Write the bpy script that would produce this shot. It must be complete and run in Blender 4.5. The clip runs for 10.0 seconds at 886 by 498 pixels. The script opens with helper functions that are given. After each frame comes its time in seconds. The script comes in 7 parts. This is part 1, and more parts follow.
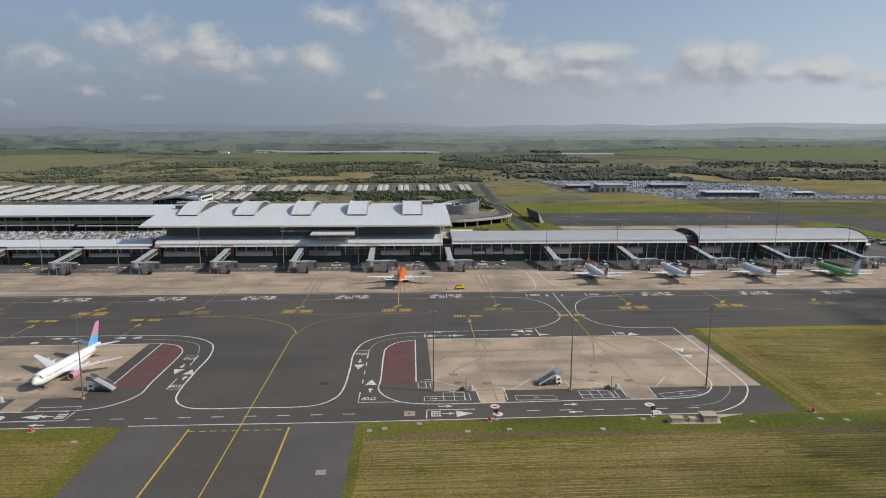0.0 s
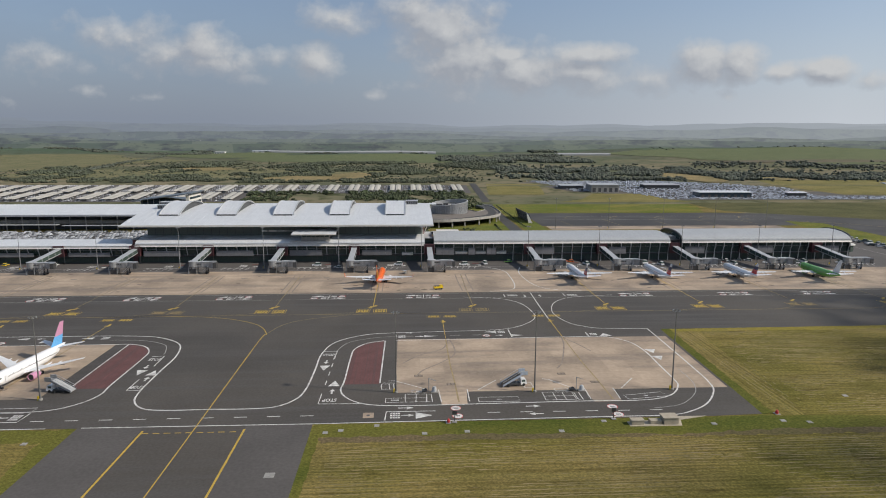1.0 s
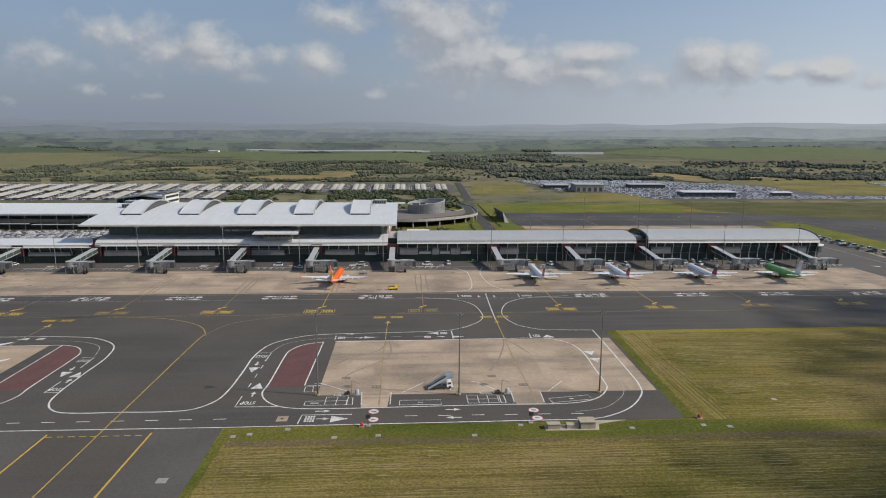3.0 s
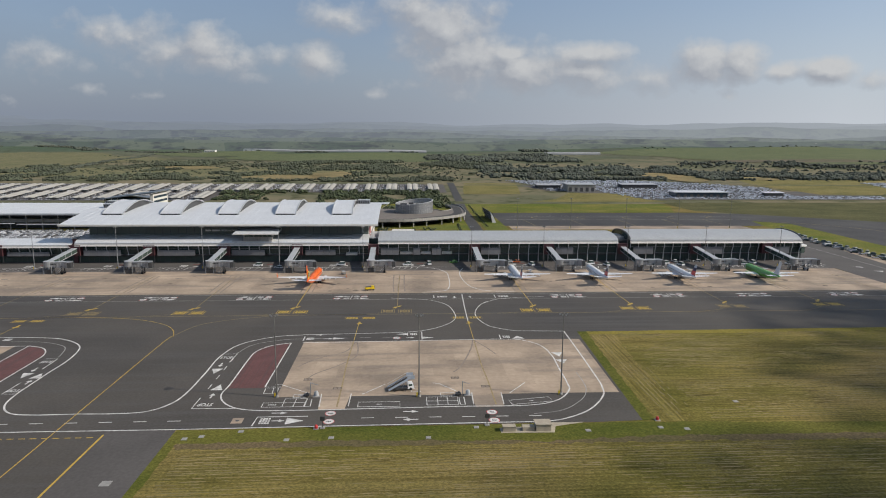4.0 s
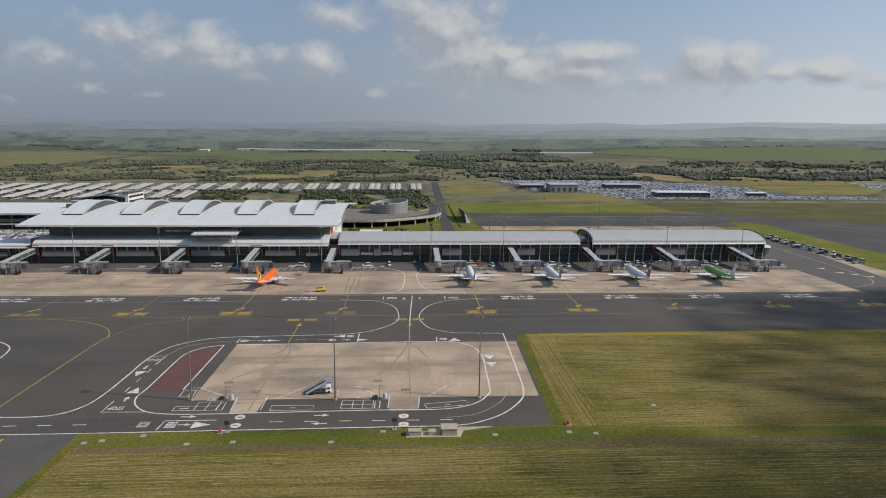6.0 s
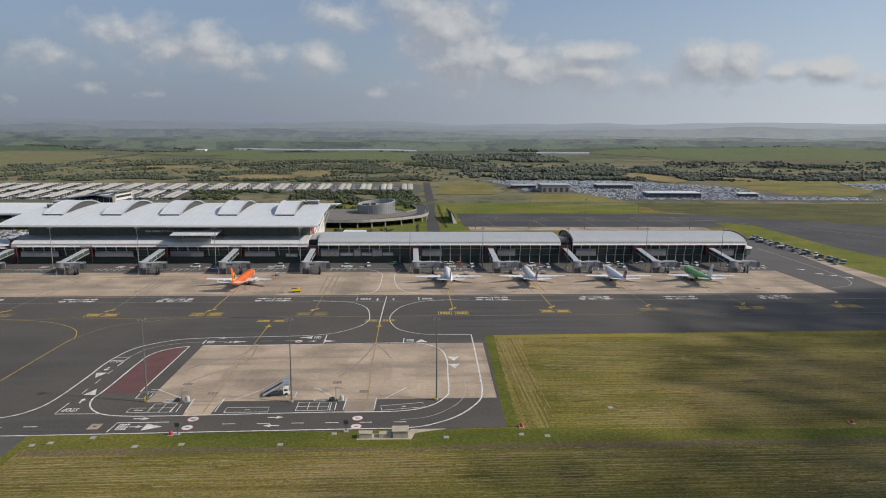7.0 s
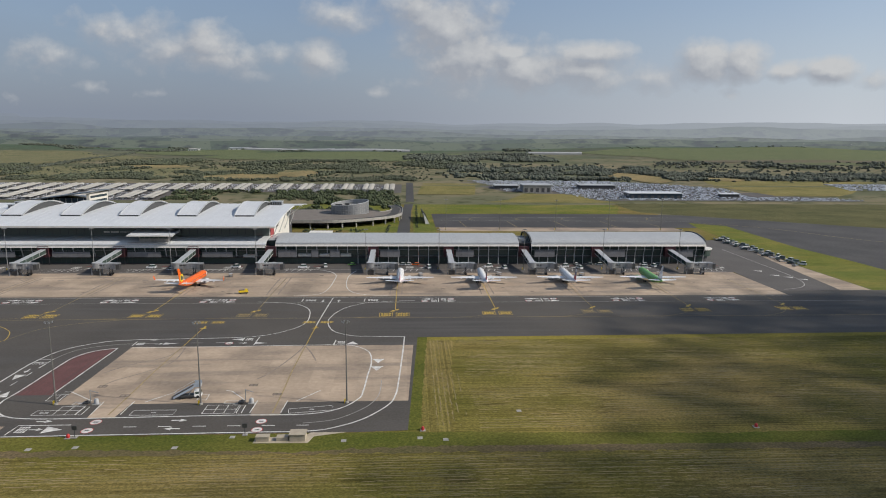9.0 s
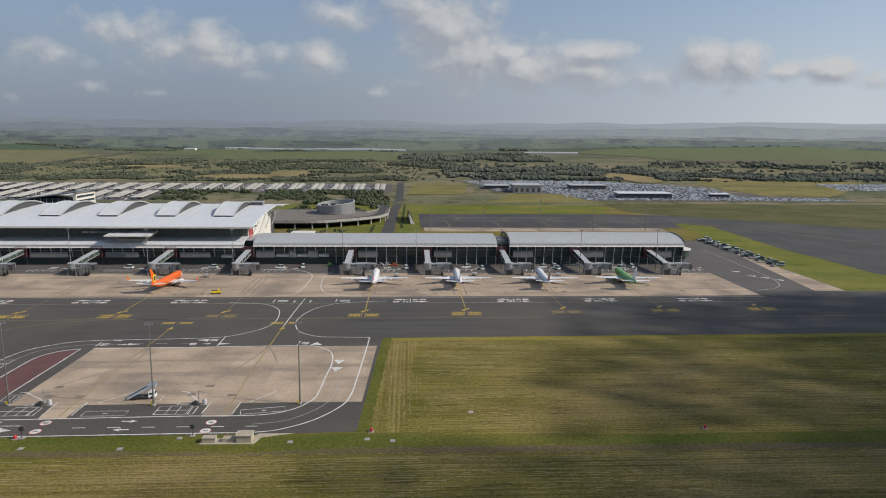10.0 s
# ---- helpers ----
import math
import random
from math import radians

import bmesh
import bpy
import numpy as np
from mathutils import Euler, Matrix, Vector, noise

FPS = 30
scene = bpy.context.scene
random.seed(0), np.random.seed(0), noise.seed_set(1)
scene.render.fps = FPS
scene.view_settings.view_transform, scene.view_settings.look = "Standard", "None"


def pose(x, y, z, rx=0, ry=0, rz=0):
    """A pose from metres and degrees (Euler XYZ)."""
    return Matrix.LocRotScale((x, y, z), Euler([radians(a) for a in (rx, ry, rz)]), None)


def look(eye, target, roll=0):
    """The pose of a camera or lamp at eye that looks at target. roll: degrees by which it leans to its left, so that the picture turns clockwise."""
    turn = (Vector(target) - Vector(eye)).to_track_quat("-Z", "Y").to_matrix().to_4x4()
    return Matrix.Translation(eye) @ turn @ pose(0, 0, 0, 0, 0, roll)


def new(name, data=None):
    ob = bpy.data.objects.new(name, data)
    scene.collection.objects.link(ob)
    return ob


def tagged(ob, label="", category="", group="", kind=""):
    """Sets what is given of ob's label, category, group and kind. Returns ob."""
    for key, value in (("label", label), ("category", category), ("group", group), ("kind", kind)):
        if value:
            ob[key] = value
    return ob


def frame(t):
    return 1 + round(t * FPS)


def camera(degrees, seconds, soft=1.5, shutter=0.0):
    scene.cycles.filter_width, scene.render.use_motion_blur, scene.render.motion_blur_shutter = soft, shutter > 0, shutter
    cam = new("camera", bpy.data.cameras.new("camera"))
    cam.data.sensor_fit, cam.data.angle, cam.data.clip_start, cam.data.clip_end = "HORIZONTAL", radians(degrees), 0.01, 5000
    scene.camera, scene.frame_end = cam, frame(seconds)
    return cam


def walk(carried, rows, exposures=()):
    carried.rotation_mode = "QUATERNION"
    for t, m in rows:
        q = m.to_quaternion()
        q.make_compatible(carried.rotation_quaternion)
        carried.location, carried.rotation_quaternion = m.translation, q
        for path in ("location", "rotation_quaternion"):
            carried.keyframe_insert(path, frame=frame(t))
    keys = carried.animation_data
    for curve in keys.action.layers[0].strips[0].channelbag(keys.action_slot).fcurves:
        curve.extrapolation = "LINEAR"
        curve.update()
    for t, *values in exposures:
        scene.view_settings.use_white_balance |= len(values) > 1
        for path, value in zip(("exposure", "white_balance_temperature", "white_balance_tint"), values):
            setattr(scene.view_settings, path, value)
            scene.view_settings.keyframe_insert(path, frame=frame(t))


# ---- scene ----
cam = camera(68.3, 10.0, soft=1.0)
PATH = [
    (0, (1.952, -4.003, 72.334), (2.063, -2.032, 72.014), 0.16),
    (0.5, (7.378, -3.340, 72.186), (7.489, -1.369, 71.865), 0.18),
    (1, (12.848, -2.737, 72.081), (12.960, -0.766, 71.761), 0.21),
    (1.5, (18.366, -2.191, 72.019), (18.478, -0.221, 71.698), 0.23),
    (2, (23.935, -1.705, 71.996), (24.046, 0.266, 71.674), 0.25),
    (2.5, (29.557, -1.278, 72.010), (29.668, 0.693, 71.688), 0.28),
    (4, (46.777, -0.346, 72.256), (46.888, 1.625, 71.933), 0.34),
    (4.5, (52.645, -0.151, 72.398), (52.755, 1.819, 72.075), 0.36),
    (5, (58.583, -0.015, 72.567), (58.692, 1.955, 72.244), 0.38),
    (5.5, (64.592, 0.063, 72.761), (64.702, 2.033, 72.437), 0.40),
    (7, (83.085, -0.050, 73.465), (83.194, 1.920, 73.140), 0.45),
    (7.5, (89.415, -0.203, 73.734), (89.523, 1.767, 73.409), 0.47),
    (8, (95.832, -0.413, 74.017), (95.940, 1.557, 73.691), 0.48),
    (8.5, (102.341, -0.681, 74.311), (102.448, 1.289, 73.984), 0.50),
    (9, (108.943, -1.006, 74.614), (109.050, 0.965, 74.287), 0.51),
    (9.5, (115.642, -1.388, 74.924), (115.749, 0.583, 74.597), 0.53),
    (10, (122.442, -1.826, 75.239), (122.548, 0.144, 74.911), 0.54),
]
walk(cam, [(t, look(eye, target, roll)) for t, eye, target, roll in PATH])
scene.view_settings.exposure = -0.15

# ---- world and sun ----
SUN_DIR = Vector((16.5, -3.9, 12.0)).normalized()
sun = new("sun", bpy.data.lights.new("sun", "SUN"))
sun.data.energy, sun.data.angle, sun.data.color = 5.0, radians(0.53), (1.0, 0.914, 0.795)
sun.matrix_world = Matrix.Translation((300, -100, 260)) @ SUN_DIR.to_track_quat("Z", "Y").to_matrix().to_4x4()

world = bpy.data.worlds.new("sky")
scene.world = world
world.use_nodes = True
WT = world.node_tree
WT.nodes.clear()


def wmath(op, a, b=None, c=None, clamp=False):
    n = WT.nodes.new("ShaderNodeMath")
    n.operation, n.use_clamp = op, clamp
    for i, v in enumerate((a, b, c)):
        if v is None:
            continue
        if isinstance(v, (int, float)):
            n.inputs[i].default_value = v
        else:
            WT.links.new(v, n.inputs[i])
    return n.outputs[0]


def wmix(fac, a, b):
    n = WT.nodes.new("ShaderNodeMix")
    n.data_type = "RGBA"
    for sock, v in ((n.inputs[0], fac), (n.inputs[6], a), (n.inputs[7], b)):
        if isinstance(v, (int, float)):
            sock.default_value = v
        elif isinstance(v, tuple):
            sock.default_value = (*v, 1)
        else:
            WT.links.new(v, sock)
    return n.outputs[2]


sky = WT.nodes.new("ShaderNodeTexSky")
sky.sky_type, sky.sun_disc = "NISHITA", False
sky.sun_elevation = math.asin(SUN_DIR.z)
sky.sun_rotation = math.atan2(SUN_DIR.x, SUN_DIR.y)
sky.altitude, sky.air_density, sky.dust_density, sky.ozone_density = 200, 1.0, 1.2, 1.5
coord = WT.nodes.new("ShaderNodeTexCoord")
split = WT.nodes.new("ShaderNodeSeparateXYZ")
WT.links.new(coord.outputs["Generated"], split.inputs[0])
DX, DY, DZ = split.outputs
ahead = wmath("MAXIMUM", DY, 0.05)
U, V = wmath("DIVIDE", DX, ahead), wmath("DIVIDE", DZ, ahead)
UV = WT.nodes.new("ShaderNodeCombineXYZ")
WT.links.new(U, UV.inputs[0])
WT.links.new(V, UV.inputs[1])
WT.links.new(wmath("MULTIPLY", DY, 0.3), UV.inputs[2])


def wnoise(scale, detail, rough, stretch=(1, 1, 1), vec=None, shift=(0, 0, 0)):
    m = WT.nodes.new("ShaderNodeMapping")
    m.inputs["Scale"].default_value = stretch
    m.inputs["Location"].default_value = [a / scale for a in shift]
    WT.links.new(vec or UV.outputs[0], m.inputs[0])
    n = WT.nodes.new("ShaderNodeTexNoise")
    n.inputs["Scale"].default_value, n.inputs["Detail"].default_value, n.inputs["Roughness"].default_value = scale, detail, rough
    WT.links.new(m.outputs[0], n.inputs[0])
    return n.outputs[0]


# cumulus: middle, half width, half height, density
CLOUDS_WEST = [
    (-0.511, 0.113, 0.034, 0.013, 0.55), (-0.445, 0.150, 0.022, 0.013, 0.6), (-0.398, 0.146, 0.037, 0.016, 0.75), (-0.343, 0.128, 0.034, 0.016, 0.8), (-0.290, 0.136, 0.024, 0.015, 1.0),
    (-0.287, 0.114, 0.03, 0.01, 0.85), (-0.239, 0.113, 0.03, 0.01, 0.6), (-0.231, 0.097, 0.022, 0.006, 0.4), (-0.186, 0.122, 0.019, 0.009, 0.6), (-0.132, 0.119, 0.021, 0.013, 1.05),
    (-0.098, 0.179, 0.034, 0.012, 0.75), (-0.459, 0.073, 0.016, 0.005, 0.45), (-0.367, 0.065, 0.014, 0.003, 0.4), (-0.575, 0.059, 0.014, 0.005, 0.4), (-0.050, 0.069, 0.011, 0.004, 0.6),
]
CLOUDS_EAST = [
    (0.021, 0.193, 0.03, 0.019, 0.8), (0.058, 0.161, 0.037, 0.026, 1.2), (0.084, 0.125, 0.037, 0.022, 1.25), (0.125, 0.190, 0.019, 0.009, 0.4), (0.134, 0.130, 0.034, 0.015, 0.75),
    (0.156, 0.131, 0.019, 0.008, 1.25), (0.173, 0.106, 0.034, 0.016, 1.35), (0.275, 0.130, 0.029, 0.009, 1.25), (0.267, 0.107, 0.034, 0.016, 1.2), (0.454, 0.122, 0.025, 0.015, 1.35),
    (0.511, 0.121, 0.021, 0.014, 1.35), (0.579, 0.109, 0.022, 0.007, 1.1), (0.650, 0.112, 0.026, 0.01, 1.35), (0.714, 0.100, 0.022, 0.008, 0.6), (0.368, 0.096, 0.037, 0.011, 0.5),
    (0.195, 0.082, 0.075, 0.007, 0.45), (0.493, 0.072, 0.011, 0.005, 0.5), (0.034, 0.084, 0.022, 0.005, 0.5),
]


def density(du, dv):
    """Cloud thickness at the view direction, shifted by (du, dv)."""
    best = None
    for cu, cv, ru, rv, dens in CLOUDS_WEST + CLOUDS_EAST:
        a = wmath("MULTIPLY", wmath("SUBTRACT", U, cu - du), 0.66 / ru)
        b = wmath("MULTIPLY", wmath("SUBTRACT", V, cv - dv), 0.62 / rv)
        r = wmath("SQRT", wmath("ADD", wmath("MULTIPLY", a, a), wmath("MULTIPLY", b, b)))
        e = wmath("MULTIPLY", wmath("SUBTRACT", 1.8, r), dens)
        best = e if best is None else wmath("MAXIMUM", best, e)
    big = wnoise(22, 7, 0.52, (1, 1.2, 1), None, (du * 22, dv * 22, 0))
    return wmath("ADD", best, wmath("MULTIPLY", wmath("SUBTRACT", big, 0.5), 2.3))


fine = wnoise(75, 5, 0.6, (1, 1.2, 1))
shape, above = density(0, 0), density(0.012, 0.016)
mask = wmath("MULTIPLY", wmath("SUBTRACT", wmath("ADD", shape, wmath("MULTIPLY", wmath("SUBTRACT", fine, 0.5), 0.5)), 0.2), 0.85, clamp=True)
front = wmath("GREATER_THAN", DY, 0.1)
mask = wmath("MULTIPLY", wmath("MULTIPLY", mask, front), 0.9)
# thin veil over the whole sky, thicker towards the horizon
veil = wmath("MULTIPLY", wmath("SUBTRACT", wnoise(3.2, 5, 0.6, (1, 1, 2.4), coord.outputs["Generated"]), 0.3), 1.6, clamp=True)
low = wmath("SUBTRACT", 1.0, wmath("MULTIPLY", wmath("ABSOLUTE", DZ), 5.0), clamp=True)
low = wmath("MULTIPLY", wmath("POWER", low, 1.3), 1.25, clamp=True)
right = wmath("POWER", wmath("MULTIPLY", wmath("ADD", DX, 0.35), 1.1, clamp=True), 1.7)
bright = wmath("ADD", 0.3, wmath("MULTIPLY", wmath("SUBTRACT", shape, above), 0.75), clamp=True)
bright = wmath("ADD", bright, wmath("MULTIPLY", wmath("SUBTRACT", fine, 0.5), 0.5), clamp=True)
lit = wmix(bright, (3.0, 3.2, 3.6), (5.0, 5.05, 5.1))
upper = wmix(right, (1.95, 2.5, 3.5), (3.4, 4.2, 5.4))
body = wmix(wmath("ADD", 0.5, wmath("MULTIPLY", veil, 0.3)), sky.outputs[0], upper)
haze = wmix(right, (2.1, 2.42, 3.0), (4.7, 5.05, 5.5))
body = wmix(low, body, haze)
final = wmix(mask, body, lit)
bg = WT.nodes.new("ShaderNodeBackground")
WT.links.new(final, bg.inputs[0])
bg.inputs[1].default_value = 0.125
out = WT.nodes.new("ShaderNodeOutputWorld")
WT.links.new(bg.outputs[0], out.inputs[0])

# ---- materials ----
MATS = {}


def material(name, base, rough=0.6, metal=0.0, var=0.15, scale=0.3, fine=4.0, bump=0.0, tint=None, streak=None, island=0.0, randobj=0.0):
    """Base colour varied at a large and a fine scale, in metres."""
    if name in MATS:
        return MATS[name]
    m = bpy.data.materials.new(name)
    m.use_nodes = True
    nt = m.node_tree
    b = nt.nodes["Principled BSDF"]
    b.inputs["Roughness"].default_value, b.inputs["Metallic"].default_value = rough, metal
    tc = nt.nodes.new("ShaderNodeTexCoord")
    geo = nt.nodes.new("ShaderNodeNewGeometry")

    def noise_of(sc, det, stretch=(1, 1, 1)):
        mp = nt.nodes.new("ShaderNodeMapping")
        mp.inputs["Scale"].default_value = stretch
        nt.links.new(geo.outputs["Position"], mp.inputs[0])
        n = nt.nodes.new("ShaderNodeTexNoise")
        n.inputs["Scale"].default_value, n.inputs["Detail"].default_value = sc, det
        nt.links.new(mp.outputs[0], n.inputs[0])
        return n.outputs[0]

    def mix(fac, a, c, mode="MIX"):
        n = nt.nodes.new("ShaderNodeMix")
        n.data_type, n.blend_type = "RGBA", mode
        for sock, v in ((n.inputs[0], fac), (n.inputs[6], a), (n.inputs[7], c)):
            if isinstance(v, (int, float)):
                sock.default_value = v
            elif isinstance(v, tuple):
                sock.default_value = (*v, 1)
            else:
                nt.links.new(v, sock)
        return n.outputs[2]

    def ramp(src, lo, hi):
        n = nt.nodes.new("ShaderNodeMapRange")
        n.inputs[1].default_value, n.inputs[2].default_value = lo, hi
        nt.links.new(src, n.inputs[0])
        return n.outputs[0]

    dark = tuple(c * (1 - var) for c in base)
    light = tuple(min(1, c * (1 + var)) for c in base)
    col = mix(ramp(noise_of(scale, 5), 0.3, 0.7), dark, light)
    if tint:
        col = mix(ramp(noise_of(tint[1], 4), 0.45, 0.68), col, tint[0])
    if streak:
        col = mix(ramp(noise_of(1.0, 4, streak[1]), 0.48, 0.72), col, streak[0])
    col = mix(ramp(noise_of(fine, 3), 0.25, 0.75), col, mix(1.0, col, (0.82, 0.82, 0.82), "MULTIPLY"))
    if island:
        n = nt.nodes.new("ShaderNodeMix")
        n.data_type, n.blend_type = "RGBA", "MULTIPLY"
        n.inputs[0].default_value = 1.0
        nt.links.new(col, n.inputs[6])
        mr = nt.nodes.new("ShaderNodeMapRange")
        mr.inputs[3].default_value, mr.inputs[4].default_value = 1 - island, 1 + island
        nt.links.new(geo.outputs["Random Per Island"], mr.inputs[0])
        cmb = nt.nodes.new("ShaderNodeCombineColor")
        for i in range(3):
            nt.links.new(mr.outputs[0], cmb.inputs[i])
        nt.links.new(cmb.outputs[0], n.inputs[7])
        col = n.outputs[2]
    if randobj:
        info = nt.nodes.new("ShaderNodeObjectInfo")
        mr = nt.nodes.new("ShaderNodeMapRange")
        mr.inputs[3].default_value, mr.inputs[4].default_value = 1 - randobj, 1 + randobj
        nt.links.new(info.outputs["Random"], mr.inputs[0])
        cmb = nt.nodes.new("ShaderNodeCombineColor")
        for i in range(3):
            nt.links.new(mr.outputs[0], cmb.inputs[i])
        col = mix(1.0, col, cmb.outputs[0], "MULTIPLY")
    nt.links.new(col, b.inputs["Base Color"])
    rr = ramp(noise_of(fine, 2), 0.2, 0.8)
    mr = nt.nodes.new("ShaderNodeMapRange")
    mr.inputs[3].default_value, mr.inputs[4].default_value = max(0.02, rough - 0.08), min(1, rough + 0.08)
    nt.links.new(rr, mr.inputs[0])
    nt.links.new(mr.outputs[0], b.inputs["Roughness"])
    if bump:
        bp = nt.nodes.new("ShaderNodeBump")
        bp.inputs["Strength"].default_value, bp.inputs["Distance"].default_value = 0.6, bump
        nt.links.new(noise_of(fine * 1.3, 4), bp.inputs["Height"])
        nt.links.new(bp.outputs[0], b.inputs["Normal"])
    MATS[name] = m
    return m


ASPHALT = material("asphalt", (0.075, 0.066, 0.056), 0.85, var=0.16, scale=0.035, fine=1.5, bump=0.01, tint=((0.048, 0.044, 0.041), 0.012), streak=((0.078, 0.072, 0.066), (0.012, 0.25, 1)))
ASPHALT_OLD = material("old_asphalt", (0.088, 0.08, 0.075), 0.88, var=0.14, scale=0.05, fine=1.2, bump=0.01)
ASPHALT_FAR = material("worn_asphalt", (0.04, 0.0385, 0.04), 0.9, var=0.22, scale=0.03, fine=0.5, tint=((0.066, 0.063, 0.061), 0.02))
ROADWAY = material("road_surface", (0.048, 0.047, 0.046), 0.9, var=0.12, scale=0.05, fine=0.8)
CONCRETE = material("apron_concrete", (0.415, 0.322, 0.235), 0.85, var=0.14, scale=0.05, fine=0.7, bump=0.004, tint=((0.225, 0.178, 0.135), 0.045), streak=((0.215, 0.175, 0.14), (0.02, 0.16, 1)), randobj=0.07)
JOINT = material("joint_sealant", (0.32, 0.26, 0.2), 0.9)
WHITE_PAINT = material("white_road_paint", (0.66, 0.65, 0.62), 0.7, var=0.14, scale=0.8, fine=3, tint=((0.4, 0.39, 0.37), 0.5))
FADED_PAINT = material("faded_white_paint", (0.33, 0.32, 0.3), 0.8, var=0.2, scale=0.6, fine=2)
YELLOW_PAINT = material("yellow_road_paint", (0.5, 0.34, 0.055), 0.7, var=0.18, scale=0.8, fine=3)
STAND_YELLOW = material("worn_yellow_on_concrete", (0.31, 0.235, 0.12), 0.85, var=0.25, scale=0.5, fine=2)
FADED_YELLOW = material("faded_yellow_paint", (0.27, 0.2, 0.085), 0.8, var=0.25, scale=0.6, fine=2)
RED_PAVING = material("red_painted_asphalt", (0.125, 0.052, 0.048), 0.85, var=0.15, scale=0.2, fine=2, streak=((0.085, 0.05, 0.047), (2.6, 0.012, 1)))
PALE_CONCRETE = material("pale_precast_concrete", (0.4, 0.35, 0.27), 0.8, var=0.1, scale=0.6, fine=2.5)
RED_PAINT = material("red_paint", (0.5, 0.03, 0.03), 0.6)
ROOF_METAL = material("pale_roof_sheeting", (0.66, 0.68, 0.7), 0.5, 0.15, var=0.05, scale=0.12, fine=1.2, streak=((0.62, 0.64, 0.662), (0.8, 0.03, 0.03)))
ROOF_GREY = material("grey_roof_sheeting", (0.385, 0.405, 0.425), 0.66, 0.05, var=0.04, scale=0.12, fine=1.0, streak=((0.362, 0.382, 0.403), (0.7, 0.04, 0.04)))
SLATE_ROOF = material("slate_blue_roof", (0.13, 0.16, 0.19), 0.5, 0.1, var=0.1, scale=0.2)
FASCIA = material("cream_fascia_panel", (0.74, 0.72, 0.67), 0.5, 0.1, var=0.06, scale=0.3)
PANEL = material("grey_wall_panel", (0.21, 0.21, 0.22), 0.5, 0.2, var=0.08, scale=0.3, randobj=0.08)
STEEL = material("painted_steel", (0.5, 0.51, 0.52), 0.45, 0.3, var=0.07, scale=0.8)
STEEL_DARK = material("dark_steel", (0.07, 0.072, 0.075), 0.5, 0.4, var=0.1, scale=0.8)
MAST_GREY = material("weathered_mast_steel", (0.17, 0.165, 0.155), 0.55, 0.3, var=0.15, scale=0.8)
TYRE = material("tyre_marks", (0.25, 0.205, 0.165), 0.85, var=0.2, scale=0.3)
STAIN = material("oil_stain", (0.13, 0.1, 0.075), 0.8, var=0.25, scale=0.8)
BLUE_GREY = material("blue_grey_paint", (0.34, 0.39, 0.46), 0.5, var=0.08, scale=0.8)
TREAD = material("worn_stair_tread", (0.13, 0.11, 0.09), 0.8, var=0.2, scale=0.8)
GALV = material("galvanised_steel", (0.34, 0.35, 0.36), 0.5, 0.6, var=0.12, scale=0.8)
MAROON = material("maroon_cladding", (0.085, 0.03, 0.035), 0.5, var=0.1, scale=0.5)
RED_WALL = material("red_wall", (0.33, 0.06, 0.06), 0.6, var=0.08, scale=0.4)
WHITE_WALL = material("white_rendered_wall", (0.72, 0.71, 0.69), 0.7, var=0.06, scale=0.3)
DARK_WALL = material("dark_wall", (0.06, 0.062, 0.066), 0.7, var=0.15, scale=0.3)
CONC_WALL = material("raw_concrete", (0.33, 0.32, 0.3), 0.8, var=0.12, scale=0.25, fine=1.5, streak=((0.24, 0.235, 0.22), (0.6, 0.6, 0.05)))
RUBBER = material("rubber", (0.02, 0.02, 0.021), 0.8)
AIR_WHITE = material("gloss_white_paint", (0.8, 0.8, 0.8), 0.25, var=0.03, scale=0.5)
AIR_GREY = material("wing_grey_paint", (0.68, 0.69, 0.7), 0.35, var=0.05, scale=0.6)
AIR_BLUE = material("sky_blue_paint", (0.12, 0.36, 0.66), 0.3, var=0.03, scale=0.5)
AIR_PINK = material("magenta_paint", (0.5, 0.24, 0.36), 0.3, var=0.04, scale=0.5)
AIR_NAVY = material("navy_paint", (0.02, 0.03, 0.1), 0.3)
AIR_RED = material("gloss_red_paint", (0.55, 0.03, 0.04), 0.3)
AIR_ORANGE = material("gloss_orange_paint", (0.74, 0.125, 0.008), 0.3, var=0.04, scale=0.5)
AIR_GREEN = material("gloss_green_paint", (0.15, 0.4, 0.08), 0.3, var=0.05, scale=0.5)
YELLOW_BODY = material("yellow_vehicle_paint", (0.7, 0.5, 0.02), 0.4, var=0.05, scale=1)
SHADE_NET = material("shade_net", (0.44, 0.42, 0.375), 0.85, var=0.1, scale=0.05, fine=0.4, island=0.1)
CAR_PAINT = material("car_paint", (0.36, 0.385, 0.43), 0.35, 0.1, var=0.05, scale=0.05, island=0.8)
CAR_MIX = material("mixed_car_paint", (0.3, 0.31, 0.33), 0.35, 0.1, var=0.05, scale=0.05, island=0.85)
LEAF = material("bush_foliage", (0.066, 0.077, 0.046), 0.9, var=0.3, scale=0.02, fine=0.5, bump=0.3, island=0.35)
LEAF_NEAR = material("garden_foliage", (0.052, 0.068, 0.03), 0.9, var=0.35, scale=0.06, fine=0.8, bump=0.2, island=0.5)
# belt green lifted and greyed, so distance haze sits in the base colour
LEAF_HAZED = material("dark_foliage", (0.082, 0.094, 0.07), 0.9, var=0.28, scale=0.02, fine=0.5, bump=0.3, island=0.35)
PIPE_COVER = material("polythene_cover", (0.33, 0.34, 0.35), 0.6, var=0.08, scale=0.02)


